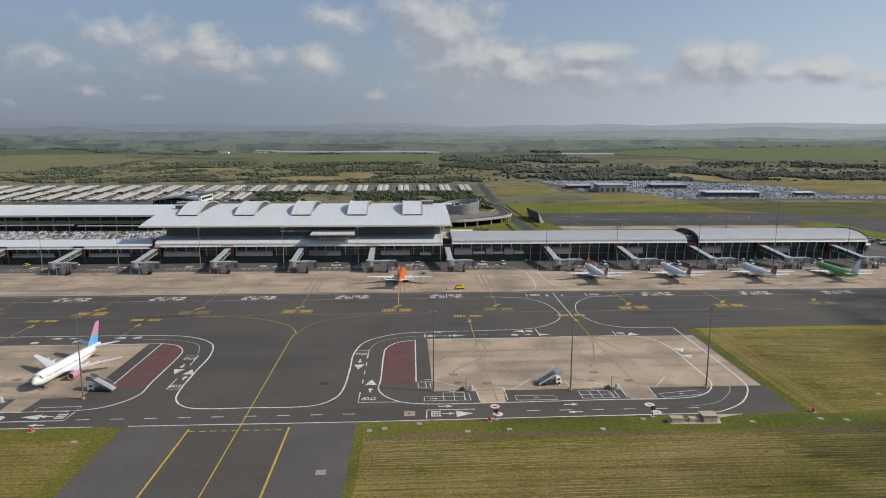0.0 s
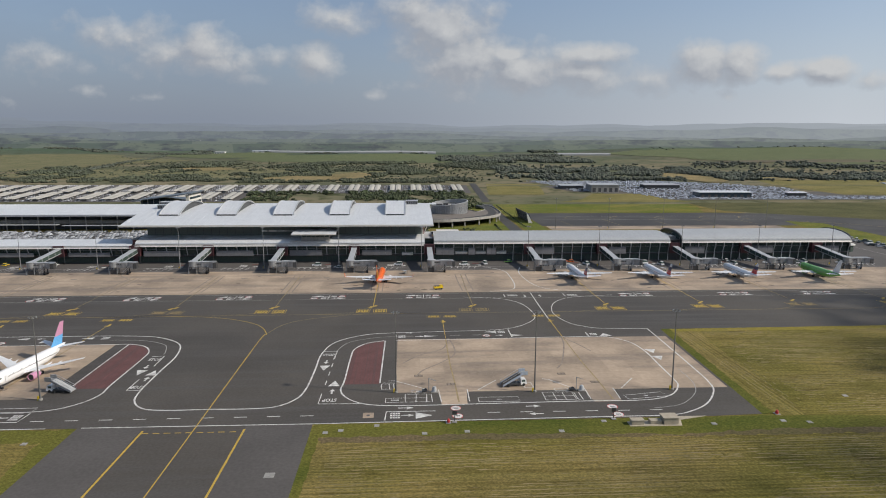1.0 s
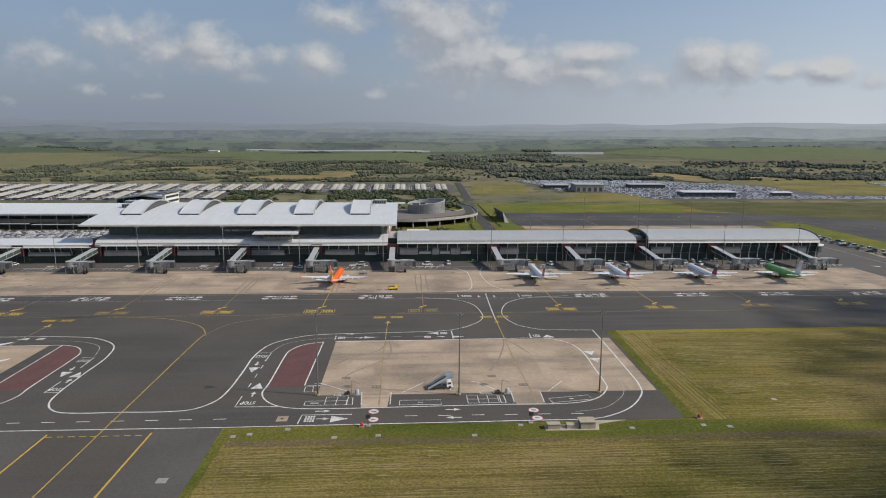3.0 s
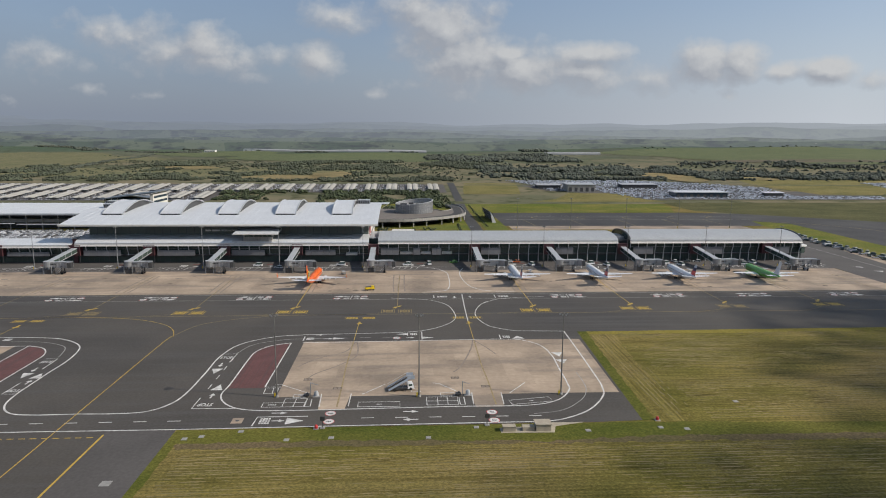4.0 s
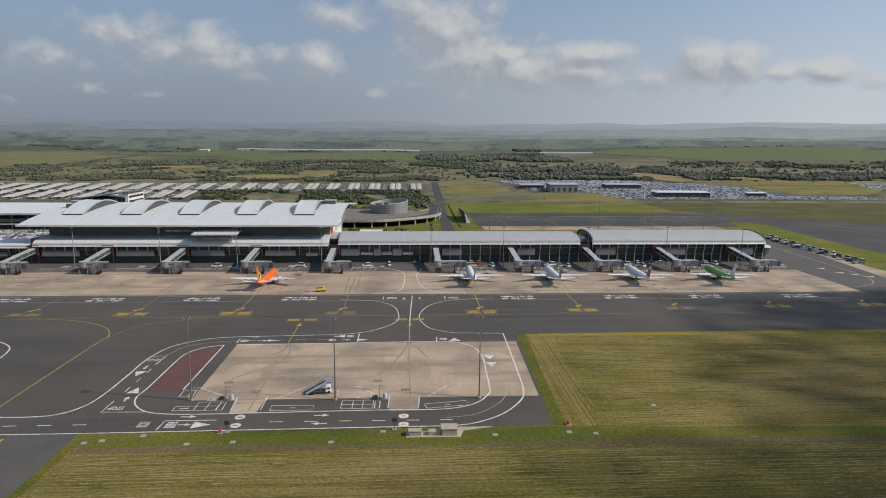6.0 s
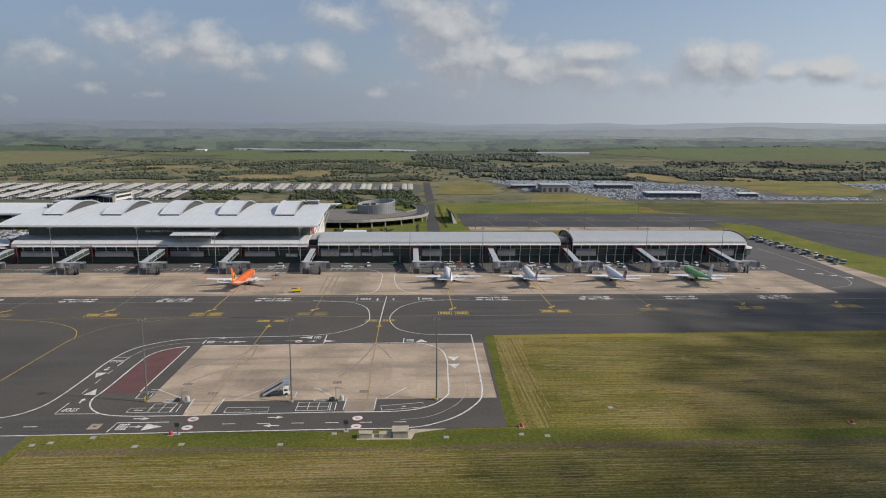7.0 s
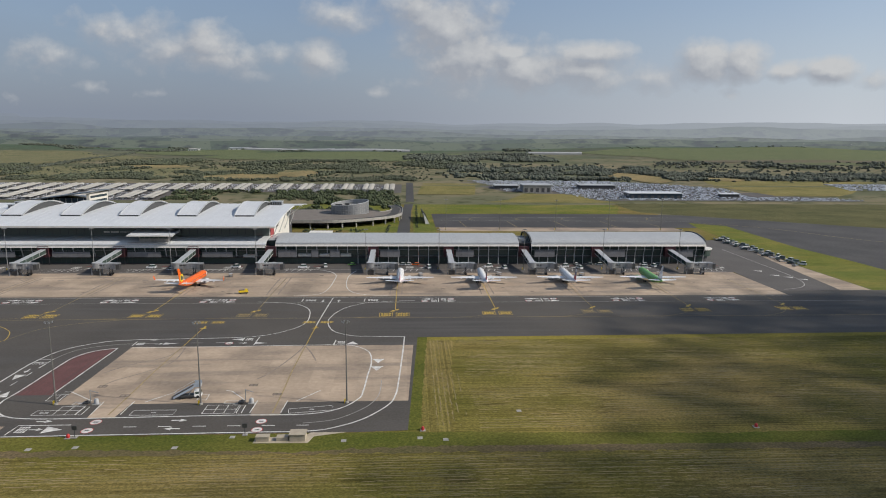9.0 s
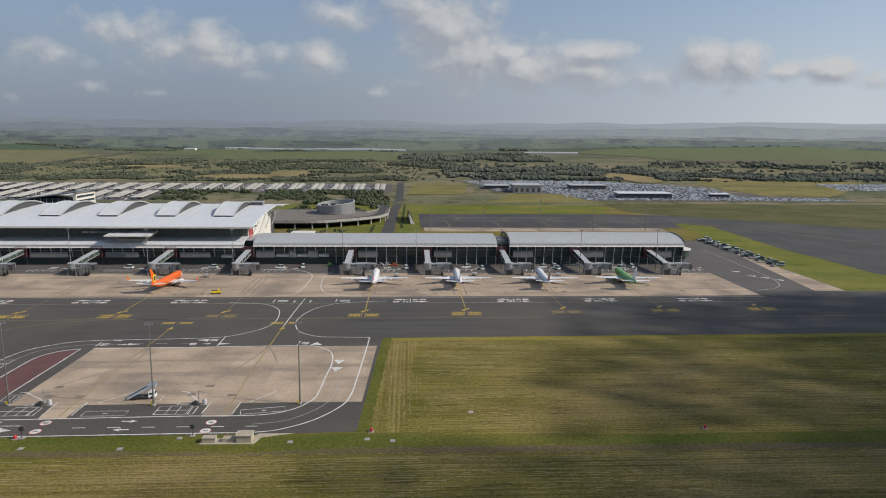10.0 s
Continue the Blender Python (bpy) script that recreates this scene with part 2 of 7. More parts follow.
def glass(name, tint, rough=0.08):
    m = bpy.data.materials.new(name)
    m.use_nodes = True
    b = m.node_tree.nodes["Principled BSDF"]
    b.inputs["Base Color"].default_value = (*tint, 1)
    b.inputs["Roughness"].default_value = rough
    b.inputs["IOR"].default_value = 1.5
    b.inputs["Specular IOR Level"].default_value = 0.28
    nz = m.node_tree.nodes.new("ShaderNodeTexNoise")
    nz.inputs["Scale"].default_value = 0.4
    bp = m.node_tree.nodes.new("ShaderNodeBump")
    bp.inputs["Strength"].default_value, bp.inputs["Distance"].default_value = 0.05, 0.05
    m.node_tree.links.new(nz.outputs[0], bp.inputs["Height"])
    m.node_tree.links.new(bp.outputs[0], b.inputs["Normal"])
    return m


GLASS = glass("dark_green_glazing", (0.055, 0.078, 0.07))
PALE_MAROON = material("faded_red_cladding", (0.13, 0.05, 0.056), 0.55, var=0.1, scale=0.5)
# grey-green glass whose base colour is lightened to stand in for reflected sky
GLASS_PALE = glass("grey_green_glazing", (0.13, 0.155, 0.145))
GLASS_BLUE = glass("blue_grey_glazing", (0.04, 0.06, 0.08))


def field_material(name, dry, green, stripe, along=False):
    """Mown grass: patchy dry and green growth with mower swaths along x."""
    m = bpy.data.materials.new(name)
    m.use_nodes = True
    nt = m.node_tree
    b = nt.nodes["Principled BSDF"]
    b.inputs["Roughness"].default_value = 1.0
    b.inputs["Specular IOR Level"].default_value = 0.1
    geo = nt.nodes.new("ShaderNodeNewGeometry")

    def noise_of(scale, det, stretch, rough=0.55):
        mp = nt.nodes.new("ShaderNodeMapping")
        mp.inputs["Scale"].default_value = stretch
        nt.links.new(geo.outputs["Position"], mp.inputs[0])
        n = nt.nodes.new("ShaderNodeTexNoise")
        n.inputs["Scale"].default_value, n.inputs["Detail"].default_value, n.inputs["Roughness"].default_value = scale, det, rough
        nt.links.new(mp.outputs[0], n.inputs[0])
        return n.outputs[0]

    def mix(fac, a, c, mode="MIX"):
        n = nt.nodes.new("ShaderNodeMix")
        n.data_type, n.blend_type = "RGBA", mode
        for sock, v in ((n.inputs[0], fac), (n.inputs[6], a), (n.inputs[7], c)):
            if isinstance(v, (int, float)):
                sock.default_value = v
            elif isinstance(v, tuple):
                sock.default_value = (*v, 1)
            else:
                nt.links.new(v, sock)
        return n.outputs[2]

    def ramp(src, lo, hi):
        n = nt.nodes.new("ShaderNodeMapRange")
        n.inputs[1].default_value, n.inputs[2].default_value = lo, hi
        nt.links.new(src, n.inputs[0])
        return n.outputs[0]

    patch = ramp(noise_of(0.035, 5, (0.6, 1, 1)), 0.35, 0.65)
    col = mix(patch, dry, green)
    if stripe:
        wob = noise_of(1.0, 4, (0.9, 0.01, 1) if along else (0.012, 0.8, 1), 0.7)
        col = mix(ramp(wob, 0.44, 0.58), col, mix(1.0, col, stripe, "MULTIPLY"))
        wave = nt.nodes.new("ShaderNodeTexWave")
        wave.bands_direction = "X" if along else "Y"
        for key, v in (("Scale", 0.24), ("Distortion", 3.2), ("Detail", 3.0), ("Detail Scale", 0.22), ("Detail Roughness", 0.6)):
            wave.inputs[key].default_value = v
        sq = nt.nodes.new("ShaderNodeMapping")
        sq.inputs["Scale"].default_value = (1, 0.15, 1) if along else (0.15, 1, 1)
        nt.links.new(geo.outputs["Position"], sq.inputs[0])
        nt.links.new(sq.outputs[0], wave.inputs[0])
        rows = nt.nodes.new("ShaderNodeMath")
        rows.operation = "MULTIPLY"
        nt.links.new(ramp(wave.outputs["Fac"], 0.5, 0.95), rows.inputs[0])
        nt.links.new(ramp(noise_of(0.03, 4, (0.5, 1, 1)), 0.3, 0.58), rows.inputs[1])
        col = mix(rows.outputs[0], col, mix(1.0, col, (1.3, 1.26, 1.22), "MULTIPLY"))
        col = mix(ramp(noise_of(0.25, 5, (0.35, 1.6, 1)), 0.56, 0.7), col, mix(1.0, col, (0.62, 0.6, 0.6), "MULTIPLY"))
        big_dry = ramp(noise_of(0.012, 4, (1, 1.6, 1)), 0.42, 0.62)
        col = mix(big_dry, col, mix(1.0, col, (0.84, 0.92, 0.66), "MULTIPLY"))
    tufts = ramp(noise_of(1.9, 3, (0.8, 1.3, 1), 0.7), 0.36, 0.64)
    col = mix(tufts, mix(1.0, col, (0.66, 0.68, 0.62), "MULTIPLY"), mix(1.0, col, (1.28, 1.25, 1.2), "MULTIPLY"))
    spots = ramp(noise_of(0.9, 4, (1, 1, 1)), 0.3, 0.75)
    col = mix(spots, mix(1.0, col, (0.72, 0.74, 0.7), "MULTIPLY"), mix(1.0, col, (1.2, 1.18, 1.12), "MULTIPLY"))
    nt.links.new(col, b.inputs["Base Color"])
    bp = nt.nodes.new("ShaderNodeBump")
    bp.inputs["Strength"].default_value, bp.inputs["Distance"].default_value = 0.8, 0.15
    nt.links.new(noise_of(2.5, 4, (1, 1, 1)), bp.inputs["Height"])
    nt.links.new(bp.outputs[0], b.inputs["Normal"])
    return m


FIELD = field_material("mown_dry_grass", (0.24, 0.183, 0.082), (0.14, 0.122, 0.041), (0.76, 0.76, 0.7))
EDGE_GRASS = field_material("yellow_edge_grass", (0.26, 0.212, 0.055), (0.185, 0.165, 0.04), None)
SWATH = field_material("mown_grass_headland", (0.285, 0.215, 0.11), (0.19, 0.15, 0.064), (0.72, 0.72, 0.66), True)
VERGE = field_material("green_verge_grass", (0.15, 0.14, 0.036), (0.074, 0.092, 0.018), None)
SCRUFF = field_material("brown_scruffy_grass", (0.175, 0.13, 0.085), (0.09, 0.085, 0.04), None)
ROUGH_GRASS = field_material("rough_open_grass", (0.122, 0.115, 0.058), (0.075, 0.08, 0.038), None)
STRAW = material("dry_straw", (0.235, 0.185, 0.092), 1.0, var=0.3, scale=0.15, fine=2.5, tint=((0.14, 0.12, 0.045), 0.05))
PADDOCK = field_material("dry_paddock_grass", (0.23, 0.195, 0.085), (0.15, 0.142, 0.058), None)
LAWN = field_material("rough_green_lawn", (0.185, 0.17, 0.05), (0.112, 0.136, 0.034), (0.9, 0.92, 0.9))

# ---- mesh helpers ----
class Shape:
    """Vertices and faces of one part."""

    def __init__(self):
        self.v, self.f = [], []

    def add(self, verts, faces):
        n = len(self.v)
        self.v += [tuple(p) for p in verts]
        self.f += [tuple(i + n for i in face) for face in faces]
        return self

    def box(self, x0, x1, y0, y1, z0, z1):
        return self.hexa([(x0, y0, z0), (x1, y0, z0), (x1, y1, z0), (x0, y1, z0), (x0, y0, z1), (x1, y0, z1), (x1, y1, z1), (x0, y1, z1)])

    def hexa(self, p):
        return self.add(p, [(0, 3, 2, 1), (4, 5, 6, 7), (0, 1, 5, 4), (1, 2, 6, 5), (2, 3, 7, 6), (3, 0, 4, 7)])

    def slab(self, pts, z0, z1):
        """A flat plate with a polygon outline (counter-clockwise)."""
        n = len(pts)
        self.add([(x, y, z0) for x, y in pts] + [(x, y, z1) for x, y in pts], [tuple(range(n, 2 * n))] + [(i, (i + 1) % n, n + (i + 1) % n, n + i) for i in range(n)])
        return self

    def beam(self, a, b, w, h=None):
        """A square bar from a to b."""
        a, b, h = Vector(a), Vector(b), h or w
        d = (b - a).normalized()
        s = d.cross(Vector((0, 0, 1)))
        s = s.normalized() if s.length > 1e-4 else Vector((1, 0, 0))
        u = s.cross(d).normalized()
        return self.hexa([a - s * w / 2 - u * h / 2, a + s * w / 2 - u * h / 2, b + s * w / 2 - u * h / 2, b - s * w / 2 - u * h / 2, a - s * w / 2 + u * h / 2, a + s * w / 2 + u * h / 2, b + s * w / 2 + u * h / 2, b - s * w / 2 + u * h / 2])

    def loft(self, rings, caps=True, closed=True):
        """Skin over rings of equally many points."""
        n, k = len(rings[0]), len(rings)
        faces = [(a * n + i, a * n + (i + 1) % n, (a + 1) * n + (i + 1) % n, (a + 1) * n + i) for a in range(k - 1) for i in range(n if closed else n - 1)]
        if caps and closed:
            faces += [tuple(range(n - 1, -1, -1)), tuple(range((k - 1) * n, k * n))]
        return self.add([p for r in rings for p in r], faces)

    def tube(self, pts, radii, n=8):
        """A round bar along points."""
        rings = []
        for i, p in enumerate(pts):
            d = (Vector(pts[min(i + 1, len(pts) - 1)]) - Vector(pts[max(i - 1, 0)])).normalized()
            s = d.orthogonal().normalized()
            u = d.cross(s)
            r = radii[i] if isinstance(radii, (list, tuple)) else radii
            rings.append([Vector(p) + (s * math.cos(2 * math.pi * j / n) + u * math.sin(2 * math.pi * j / n)) * r for j in range(n)])
        return self.loft(rings)

    def strip(self, pts, width, z=0.0):
        """A painted band of constant width along points of the plan."""
        rows = []
        for i, p in enumerate(pts):
            a, b = pts[max(i - 1, 0)], pts[min(i + 1, len(pts) - 1)]
            d = Vector((b[0] - a[0], b[1] - a[1])).normalized()
            n = Vector((-d.y, d.x)) * width / 2
            rows += [(p[0] + n.x, p[1] + n.y, z), (p[0] - n.x, p[1] - n.y, z)]
        return self.add(rows, [(2 * i, 2 * i + 1, 2 * i + 3, 2 * i + 2) for i in range(len(pts) - 1)])


def mesh_of(name, shape, mat, smooth=False):
    me = bpy.data.meshes.new(name)
    me.from_pydata(shape.v, [], shape.f)
    me.validate()
    bm = bmesh.new()
    bm.from_mesh(me)
    bmesh.ops.recalc_face_normals(bm, faces=bm.faces) if len(shape.f) < 4000 else None
    bm.to_mesh(me)
    bm.free()
    for m in mat if isinstance(mat, (list, tuple)) else (mat,):
        me.materials.append(m)
    if smooth:
        me.shade_smooth()
        me.set_sharp_from_angle(angle=radians(38))
    return me


def part(name, shape, mat, parent, label="", smooth=False):
    ob = new(name, mesh_of(name, shape, mat, smooth))
    ob.parent = parent
    return tagged(ob, label)


def thing(name, label, category, group="", kind="", at=(0, 0, 0), turn=0.0):
    ob = new(name)
    ob.matrix_basis = pose(*at, 0, 0, turn)
    ob.empty_display_size = 0.5
    return tagged(ob, label, category, group, kind)


def solid(name, shape, mat, label, category, group="", kind="", smooth=False):
    return tagged(new(name, mesh_of(name, shape, mat, smooth)), label, category, group, kind)


def arc(cx, cy, r, a0, a1, n=10, ry=None):
    return [(cx + r * math.cos(radians(a0 + (a1 - a0) * i / n)), cy + (ry or r) * math.sin(radians(a0 + (a1 - a0) * i / n))) for i in range(n + 1)]


def smooth_line(pts, n=8):
    """Catmull-Rom through the points."""
    p = [Vector(q) for q in (pts[0], *pts, pts[-1])]
    out = []
    for i in range(1, len(p) - 2):
        for k in range(n):
            t = k / n
            out.append(0.5 * (2 * p[i] + (p[i + 1] - p[i - 1]) * t + (2 * p[i - 1] - 5 * p[i] + 4 * p[i + 1] - p[i + 2]) * t * t + (3 * p[i] - p[i - 1] - 3 * p[i + 1] + p[i + 2]) * t ** 3))
    return [tuple(q) for q in out] + [tuple(p[-1])]


rng = random.Random(7)
KNOTS_Y = (-3000, 780, 950, 1100, 1900, 2350, 3000, 4000, 4800)
KNOTS_Z = (0, 0, 12, 14, 30, 36, 42, 70, 110)


def height(x, y):
    """The lie of the land: level airfield, then low hills inland."""
    z = float(np.interp(y, KNOTS_Y, KNOTS_Z))
    far = min(1.0, max(0.0, (y - 1250) / 2200))
    side = min(1.0, max(0.0, (abs(x) - 900) / 2500)) * min(1.0, max(0.0, (y - 300) / 1500))
    z += far * 34 * noise.noise((x / 900, y / 900, 1.3)) + far * 12 * noise.noise((x / 330, y / 330, 4.1))
    z += 34 * math.exp(-(((x - 1450) / 800) ** 2 + ((y - 2350) / 420) ** 2)) + 12 * side
    return z

# ---- the land ----
def land():
    ys = list(np.r_[np.arange(-700, 700, 100), np.arange(700, 1400, 35), np.arange(1400, 4801, 70)])
    xs = list(np.r_[np.arange(-4600, -1200, 170), np.arange(-1200, 1200, 60), np.arange(1200, 4701, 170)])
    s = Shape()
    s.v = [(float(x), float(y), height(x, y)) for y in ys for x in xs]
    n = len(xs)
    s.f = [(a * n + i, a * n + i + 1, (a + 1) * n + i + 1, (a + 1) * n + i) for a in range(len(ys) - 1) for i in range(n - 1)]
    m = bpy.data.materials.new("open_country")
    m.use_nodes = True
    nt = m.node_tree
    b = nt.nodes["Principled BSDF"]
    b.inputs["Roughness"].default_value, b.inputs["Specular IOR Level"].default_value = 1.0, 0.05
    geo = nt.nodes.new("ShaderNodeNewGeometry")

    def tex(kind, scale, stretch, detail=5):
        mp = nt.nodes.new("ShaderNodeMapping")
        mp.inputs["Scale"].default_value = stretch
        mp.inputs["Rotation"].default_value = (0, 0, 0.3 if kind == "V" else 0)
        nt.links.new(geo.outputs["Position"], mp.inputs[0])
        t = nt.nodes.new("ShaderNodeTexVoronoi" if kind == "V" else "ShaderNodeTexNoise")
        t.inputs["Scale"].default_value = scale
        if kind != "V":
            t.inputs["Detail"].default_value = detail
        nt.links.new(mp.outputs[0], t.inputs["Vector"])
        return t

    def ramp(src, stops):
        r = nt.nodes.new("ShaderNodeValToRGB")
        while len(r.color_ramp.elements) < len(stops):
            r.color_ramp.elements.new(0.5)
        for e, (p, c) in zip(r.color_ramp.elements, stops):
            e.position, e.color = p, (*c, 1)
        nt.links.new(src, r.inputs[0])
        return r.outputs[0]

    def mix(fac, a, c):
        n = nt.nodes.new("ShaderNodeMix")
        n.data_type = "RGBA"
        for sock, v in ((n.inputs[0], fac), (n.inputs[6], a), (n.inputs[7], c)):
            if isinstance(v, (int, float)):
                sock.default_value = v
            elif isinstance(v, tuple):
                sock.default_value = (*v, 1)
            else:
                nt.links.new(v, sock)
        return n.outputs[2]

    veld = ramp(tex("N", 0.006, (0.7, 1, 1)).outputs[0], [(0.32, (0.092, 0.1, 0.062)), (0.46, (0.128, 0.128, 0.08)), (0.57, (0.2, 0.172, 0.112)), (0.66, (0.105, 0.112, 0.068))])
    # far cane tones carry painted haze: greyed, bluish, mixed in with distance
    cane = ramp(tex("V", 0.0032, (1, 0.8, 0)).outputs["Color"], [(0.1, (0.066, 0.096, 0.068)), (0.4, (0.088, 0.118, 0.08)), (0.65, (0.115, 0.122, 0.092)), (0.85, (0.07, 0.088, 0.072))])
    split_y = nt.nodes.new("ShaderNodeSeparateXYZ")
    nt.links.new(geo.outputs["Position"], split_y.inputs[0])
    mr = nt.nodes.new("ShaderNodeMapRange")
    mr.inputs[1].default_value, mr.inputs[2].default_value = 1500, 2300
    nt.links.new(split_y.outputs[1], mr.inputs[0])
    col = mix(mr.outputs[0], veld, cane)
    spot = tex("N", 0.05, (1, 1, 1), 4).outputs[0]
    mrs = nt.nodes.new("ShaderNodeMapRange")
    mrs.inputs[1].default_value, mrs.inputs[2].default_value = 0.5, 0.7
    nt.links.new(spot, mrs.inputs[0])
    col = mix(mrs.outputs[0], col, (0.06, 0.07, 0.035))
    nt.links.new(col, b.inputs["Base Color"])
    ob = new("ground", mesh_of("ground", s, m, True))
    return tagged(ob, "rolling green and dry grassland around the airfield", "ground", kind="structure")


land()

# mown airfield grass, laid over the land
field = Shape()
field.slab([(-600, -600), (900, -600), (900, 300), (330, 300), (345, 380), (372, 500), (372, 780), (-600, 780)], -0.5, 0.02)
solid("airfield_grass", field, FIELD, "dry mown airfield grass with mower swaths", "grass", kind="structure")


def ragged(pts, step=2.0, amp=0.6, seed=1):
    """An outline with an uneven edge."""
    out = []
    for i, a in enumerate(pts):
        b = pts[(i + 1) % len(pts)]
        n = max(1, int(math.hypot(b[0] - a[0], b[1] - a[1]) / step))
        for k in range(n):
            t = k / n
            x, y = a[0] + (b[0] - a[0]) * t, a[1] + (b[1] - a[1]) * t
            out.append((x + amp * (noise.noise((x * 0.3, y * 0.3, seed)) * 1.3 + noise.noise((x * 1.4, y * 1.4, seed)) * 0.7), y + amp * (noise.noise((x * 0.3, y * 0.3, seed + 9)) * 1.3 + noise.noise((x * 1.4, y * 1.4, seed + 9)) * 0.7)))
    return out


LAID = []


def ground_patch(name, pts, mat, label, z=0.03, category="grass", amp=0.8, step=0.9):
    LAID.append(name)
    z += 0.004 * (len(LAID) % 7)
    return solid(name, Shape().slab(ragged(pts, step, amp, len(name)), z - 0.3, z), mat, label, category, kind="structure")


ground_patch("grass_verge", [(-11.6, 151), (40, 151), (80, 148.6), (108.6, 150.5), (260, 149), (600, 147), (600, 155), (300, 156), (190, 155.5), (116, 158.4), (-11.6, 158.6)], VERGE, "green unmown grass verge beside the taxiway")
ground_patch("grass_edge", [(-9, 147.6), (60, 147.8), (110, 147.2), (260, 145.6), (600, 143.6), (600, 147.4), (260, 149.4), (108, 151), (80, 149.2), (40, 151.6), (-9, 151.4)], SCRUFF, "brown scruffy edge of the mown field", amp=0.9, z=0.02)
ground_patch("grass_headland", [(112, 158.5), (121, 158), (125.5, 238), (116, 241.5)], SWATH, "straw-coloured mown headland with swaths along the edge", amp=0.7, z=0.025)
ground_patch("grass_verge", [(108, 159), (112, 160), (113.5, 190), (116.3, 241.5), (111.2, 243.6)], VERGE, "green grass edge beside the remote stand", amp=0.5, z=0.045)
ground_patch("grass_verge", [(114, 237.4), (600, 243), (600, 249.3), (113.4, 241.2)], EDGE_GRASS, "yellow-green grass edge beside the taxiway", amp=0.5)
ground_patch("grass_verge", [(-15, 60), (-10.5, 60), (-9, 152), (-12, 158)], VERGE, "green grass edge beside the cross taxiway", amp=0.5)
ground_patch("grass_verge", [(-74, 60), (-70, 60), (-70.8, 158), (-76, 157)], VERGE, "green grass edge beside the cross taxiway", amp=0.5)
ground_patch("grass_verge", [(-220, 149), (-76, 151), (-71, 158.5), (-220, 158.5)], VERGE, "green grass verge beside the service road")
ground_patch("grass_strip", [(349, 317), (470, 312), (430, 345), (398, 362), (397, 406), (393, 453), (400, 577), (372, 600), (364, 547), (354, 428), (349, 376)], LAWN, "bright green mown grass strip beside the parking yard", z=0.05)
ground_patch("lawn", [(128, 672), (330, 676), (352, 740), (352, 790), (215, 800), (190, 860), (205, 946), (150, 940), (122, 800)], LAWN, "green and yellow mown lawn behind the far apron", z=0.06)
ground_patch("lawn", [(60, 470), (100, 470), (101, 560), (92, 600), (60, 575)], LAWN, "green lawn under the ramp", z=0.05)


ground_patch("lawn", [(113.6, 470), (133, 470), (132, 672), (122, 790), (116, 790), (113.6, 700)], LAWN, "green grass verge beside the access road", z=0.05)
ground_patch("lawn", [(-60, 560), (60, 545), (100, 560), (101, 700), (100, 778), (-60, 778)], LAWN, "green garden lawn round the drum building", z=0.04)


def swath_rows(name, label, x0, x1, y0, y1, gap, seed, lengthwise=True):
    """Low broken rows of cut grass left by the mower."""
    s, r2 = Shape(), random.Random(seed)
    a0, a1, b0, b1 = (x0, x1, y0, y1) if lengthwise else (y0, y1, x0, x1)
    b = b0
    while b < b1:
        a, rows = a0 + r2.uniform(0, 1.5), []
        while a < a1:
            w = b + 0.9 * noise.noise((a * 0.012, b * 0.05, seed)) + r2.uniform(-0.16, 0.16)
            lush = noise.noise((a * 0.03, b * 0.09, seed + 4)) + 0.9 * noise.noise((a * 0.35, b, seed + 7))
            rows.append((a, w, max(0.0, min(1.0, 0.3 + 1.8 * lush)) * r2.uniform(0.2, 1.2)))
            a += r2.uniform(0.7, 1.3)
        for (p, u, h), (q, v, k) in zip(rows, rows[1:]):
            if h + k < 0.25:
                continue
            pts = [(p, u - 0.2 * h - 0.04, 0.02), (p, u, 0.03 + 0.08 * h), (p, u + 0.2 * h + 0.04, 0.02), (q, v - 0.2 * k - 0.04, 0.02), (q, v, 0.03 + 0.08 * k), (q, v + 0.2 * k + 0.04, 0.02)]
            s.add([(x, y, z) if lengthwise else (y, x, z) for x, y, z in pts], [(0, 3, 4, 1), (1, 4, 5, 2)])
        b += gap * r2.uniform(0.7, 1.4)
    return solid(name, s, STRAW, label, "cut grass", kind="stuff")


swath_rows("grass_swaths", "broken rows of dry cut grass on the field", -7, 260, 108, 146.5, 1.15, 3)
swath_rows("grass_swaths", "broken rows of dry cut grass beside the taxiway", 127, 400, 161, 240, 1.35, 5)
swath_rows("grass_swaths", "broken rows of dry cut grass along the headland", 117, 125, 162, 237, 1.6, 7, False)
swath_rows("grass_swaths", "broken rows of dry cut grass west of the taxiway", -170, -78, 108, 148, 1.8, 9)


# ---- pavements ----
def pavement(name, pts, mat, label, z, category="pavement", ragged_edge=0.0):
    pts = ragged(pts, 3, ragged_edge, 3) if ragged_edge else pts
    return solid(name, Shape().slab(pts, -0.4, z), mat, label, category, kind="structure")


Z1, Z2, Z3 = 0.075, 0.09, 0.105
taxiway = pavement("taxiway", [(-600, 244.5), (112.8, 241.3), (700, 249), (700, 312), (352, 318), (296, 316.6), (296, 308.5), (-600, 308.5)], ASPHALT, "dark asphalt taxiway along the apron", Z1, "taxiway")
stand_asphalt = pavement("stand_asphalt", [(-600, 158.9), (95, 158.9), (108.9, 159.6), (112.6, 241.3), (-600, 244.5)], ASPHALT, "dark asphalt surround of the remote stands", Z1)
pavement("taxiway_shoulder", [(-71, -200), (-54.5, -200), (-54.5, 158.9), (-71, 158.9)], ASPHALT_OLD, "grey asphalt taxiway shoulder", Z1, "taxiway")
pavement("taxiway_shoulder", [(-28.6, -200), (-12, -200), (-11.6, 158.9), (-28.6, 158.9)], ASPHALT_OLD, "grey asphalt taxiway shoulder", Z1, "taxiway")
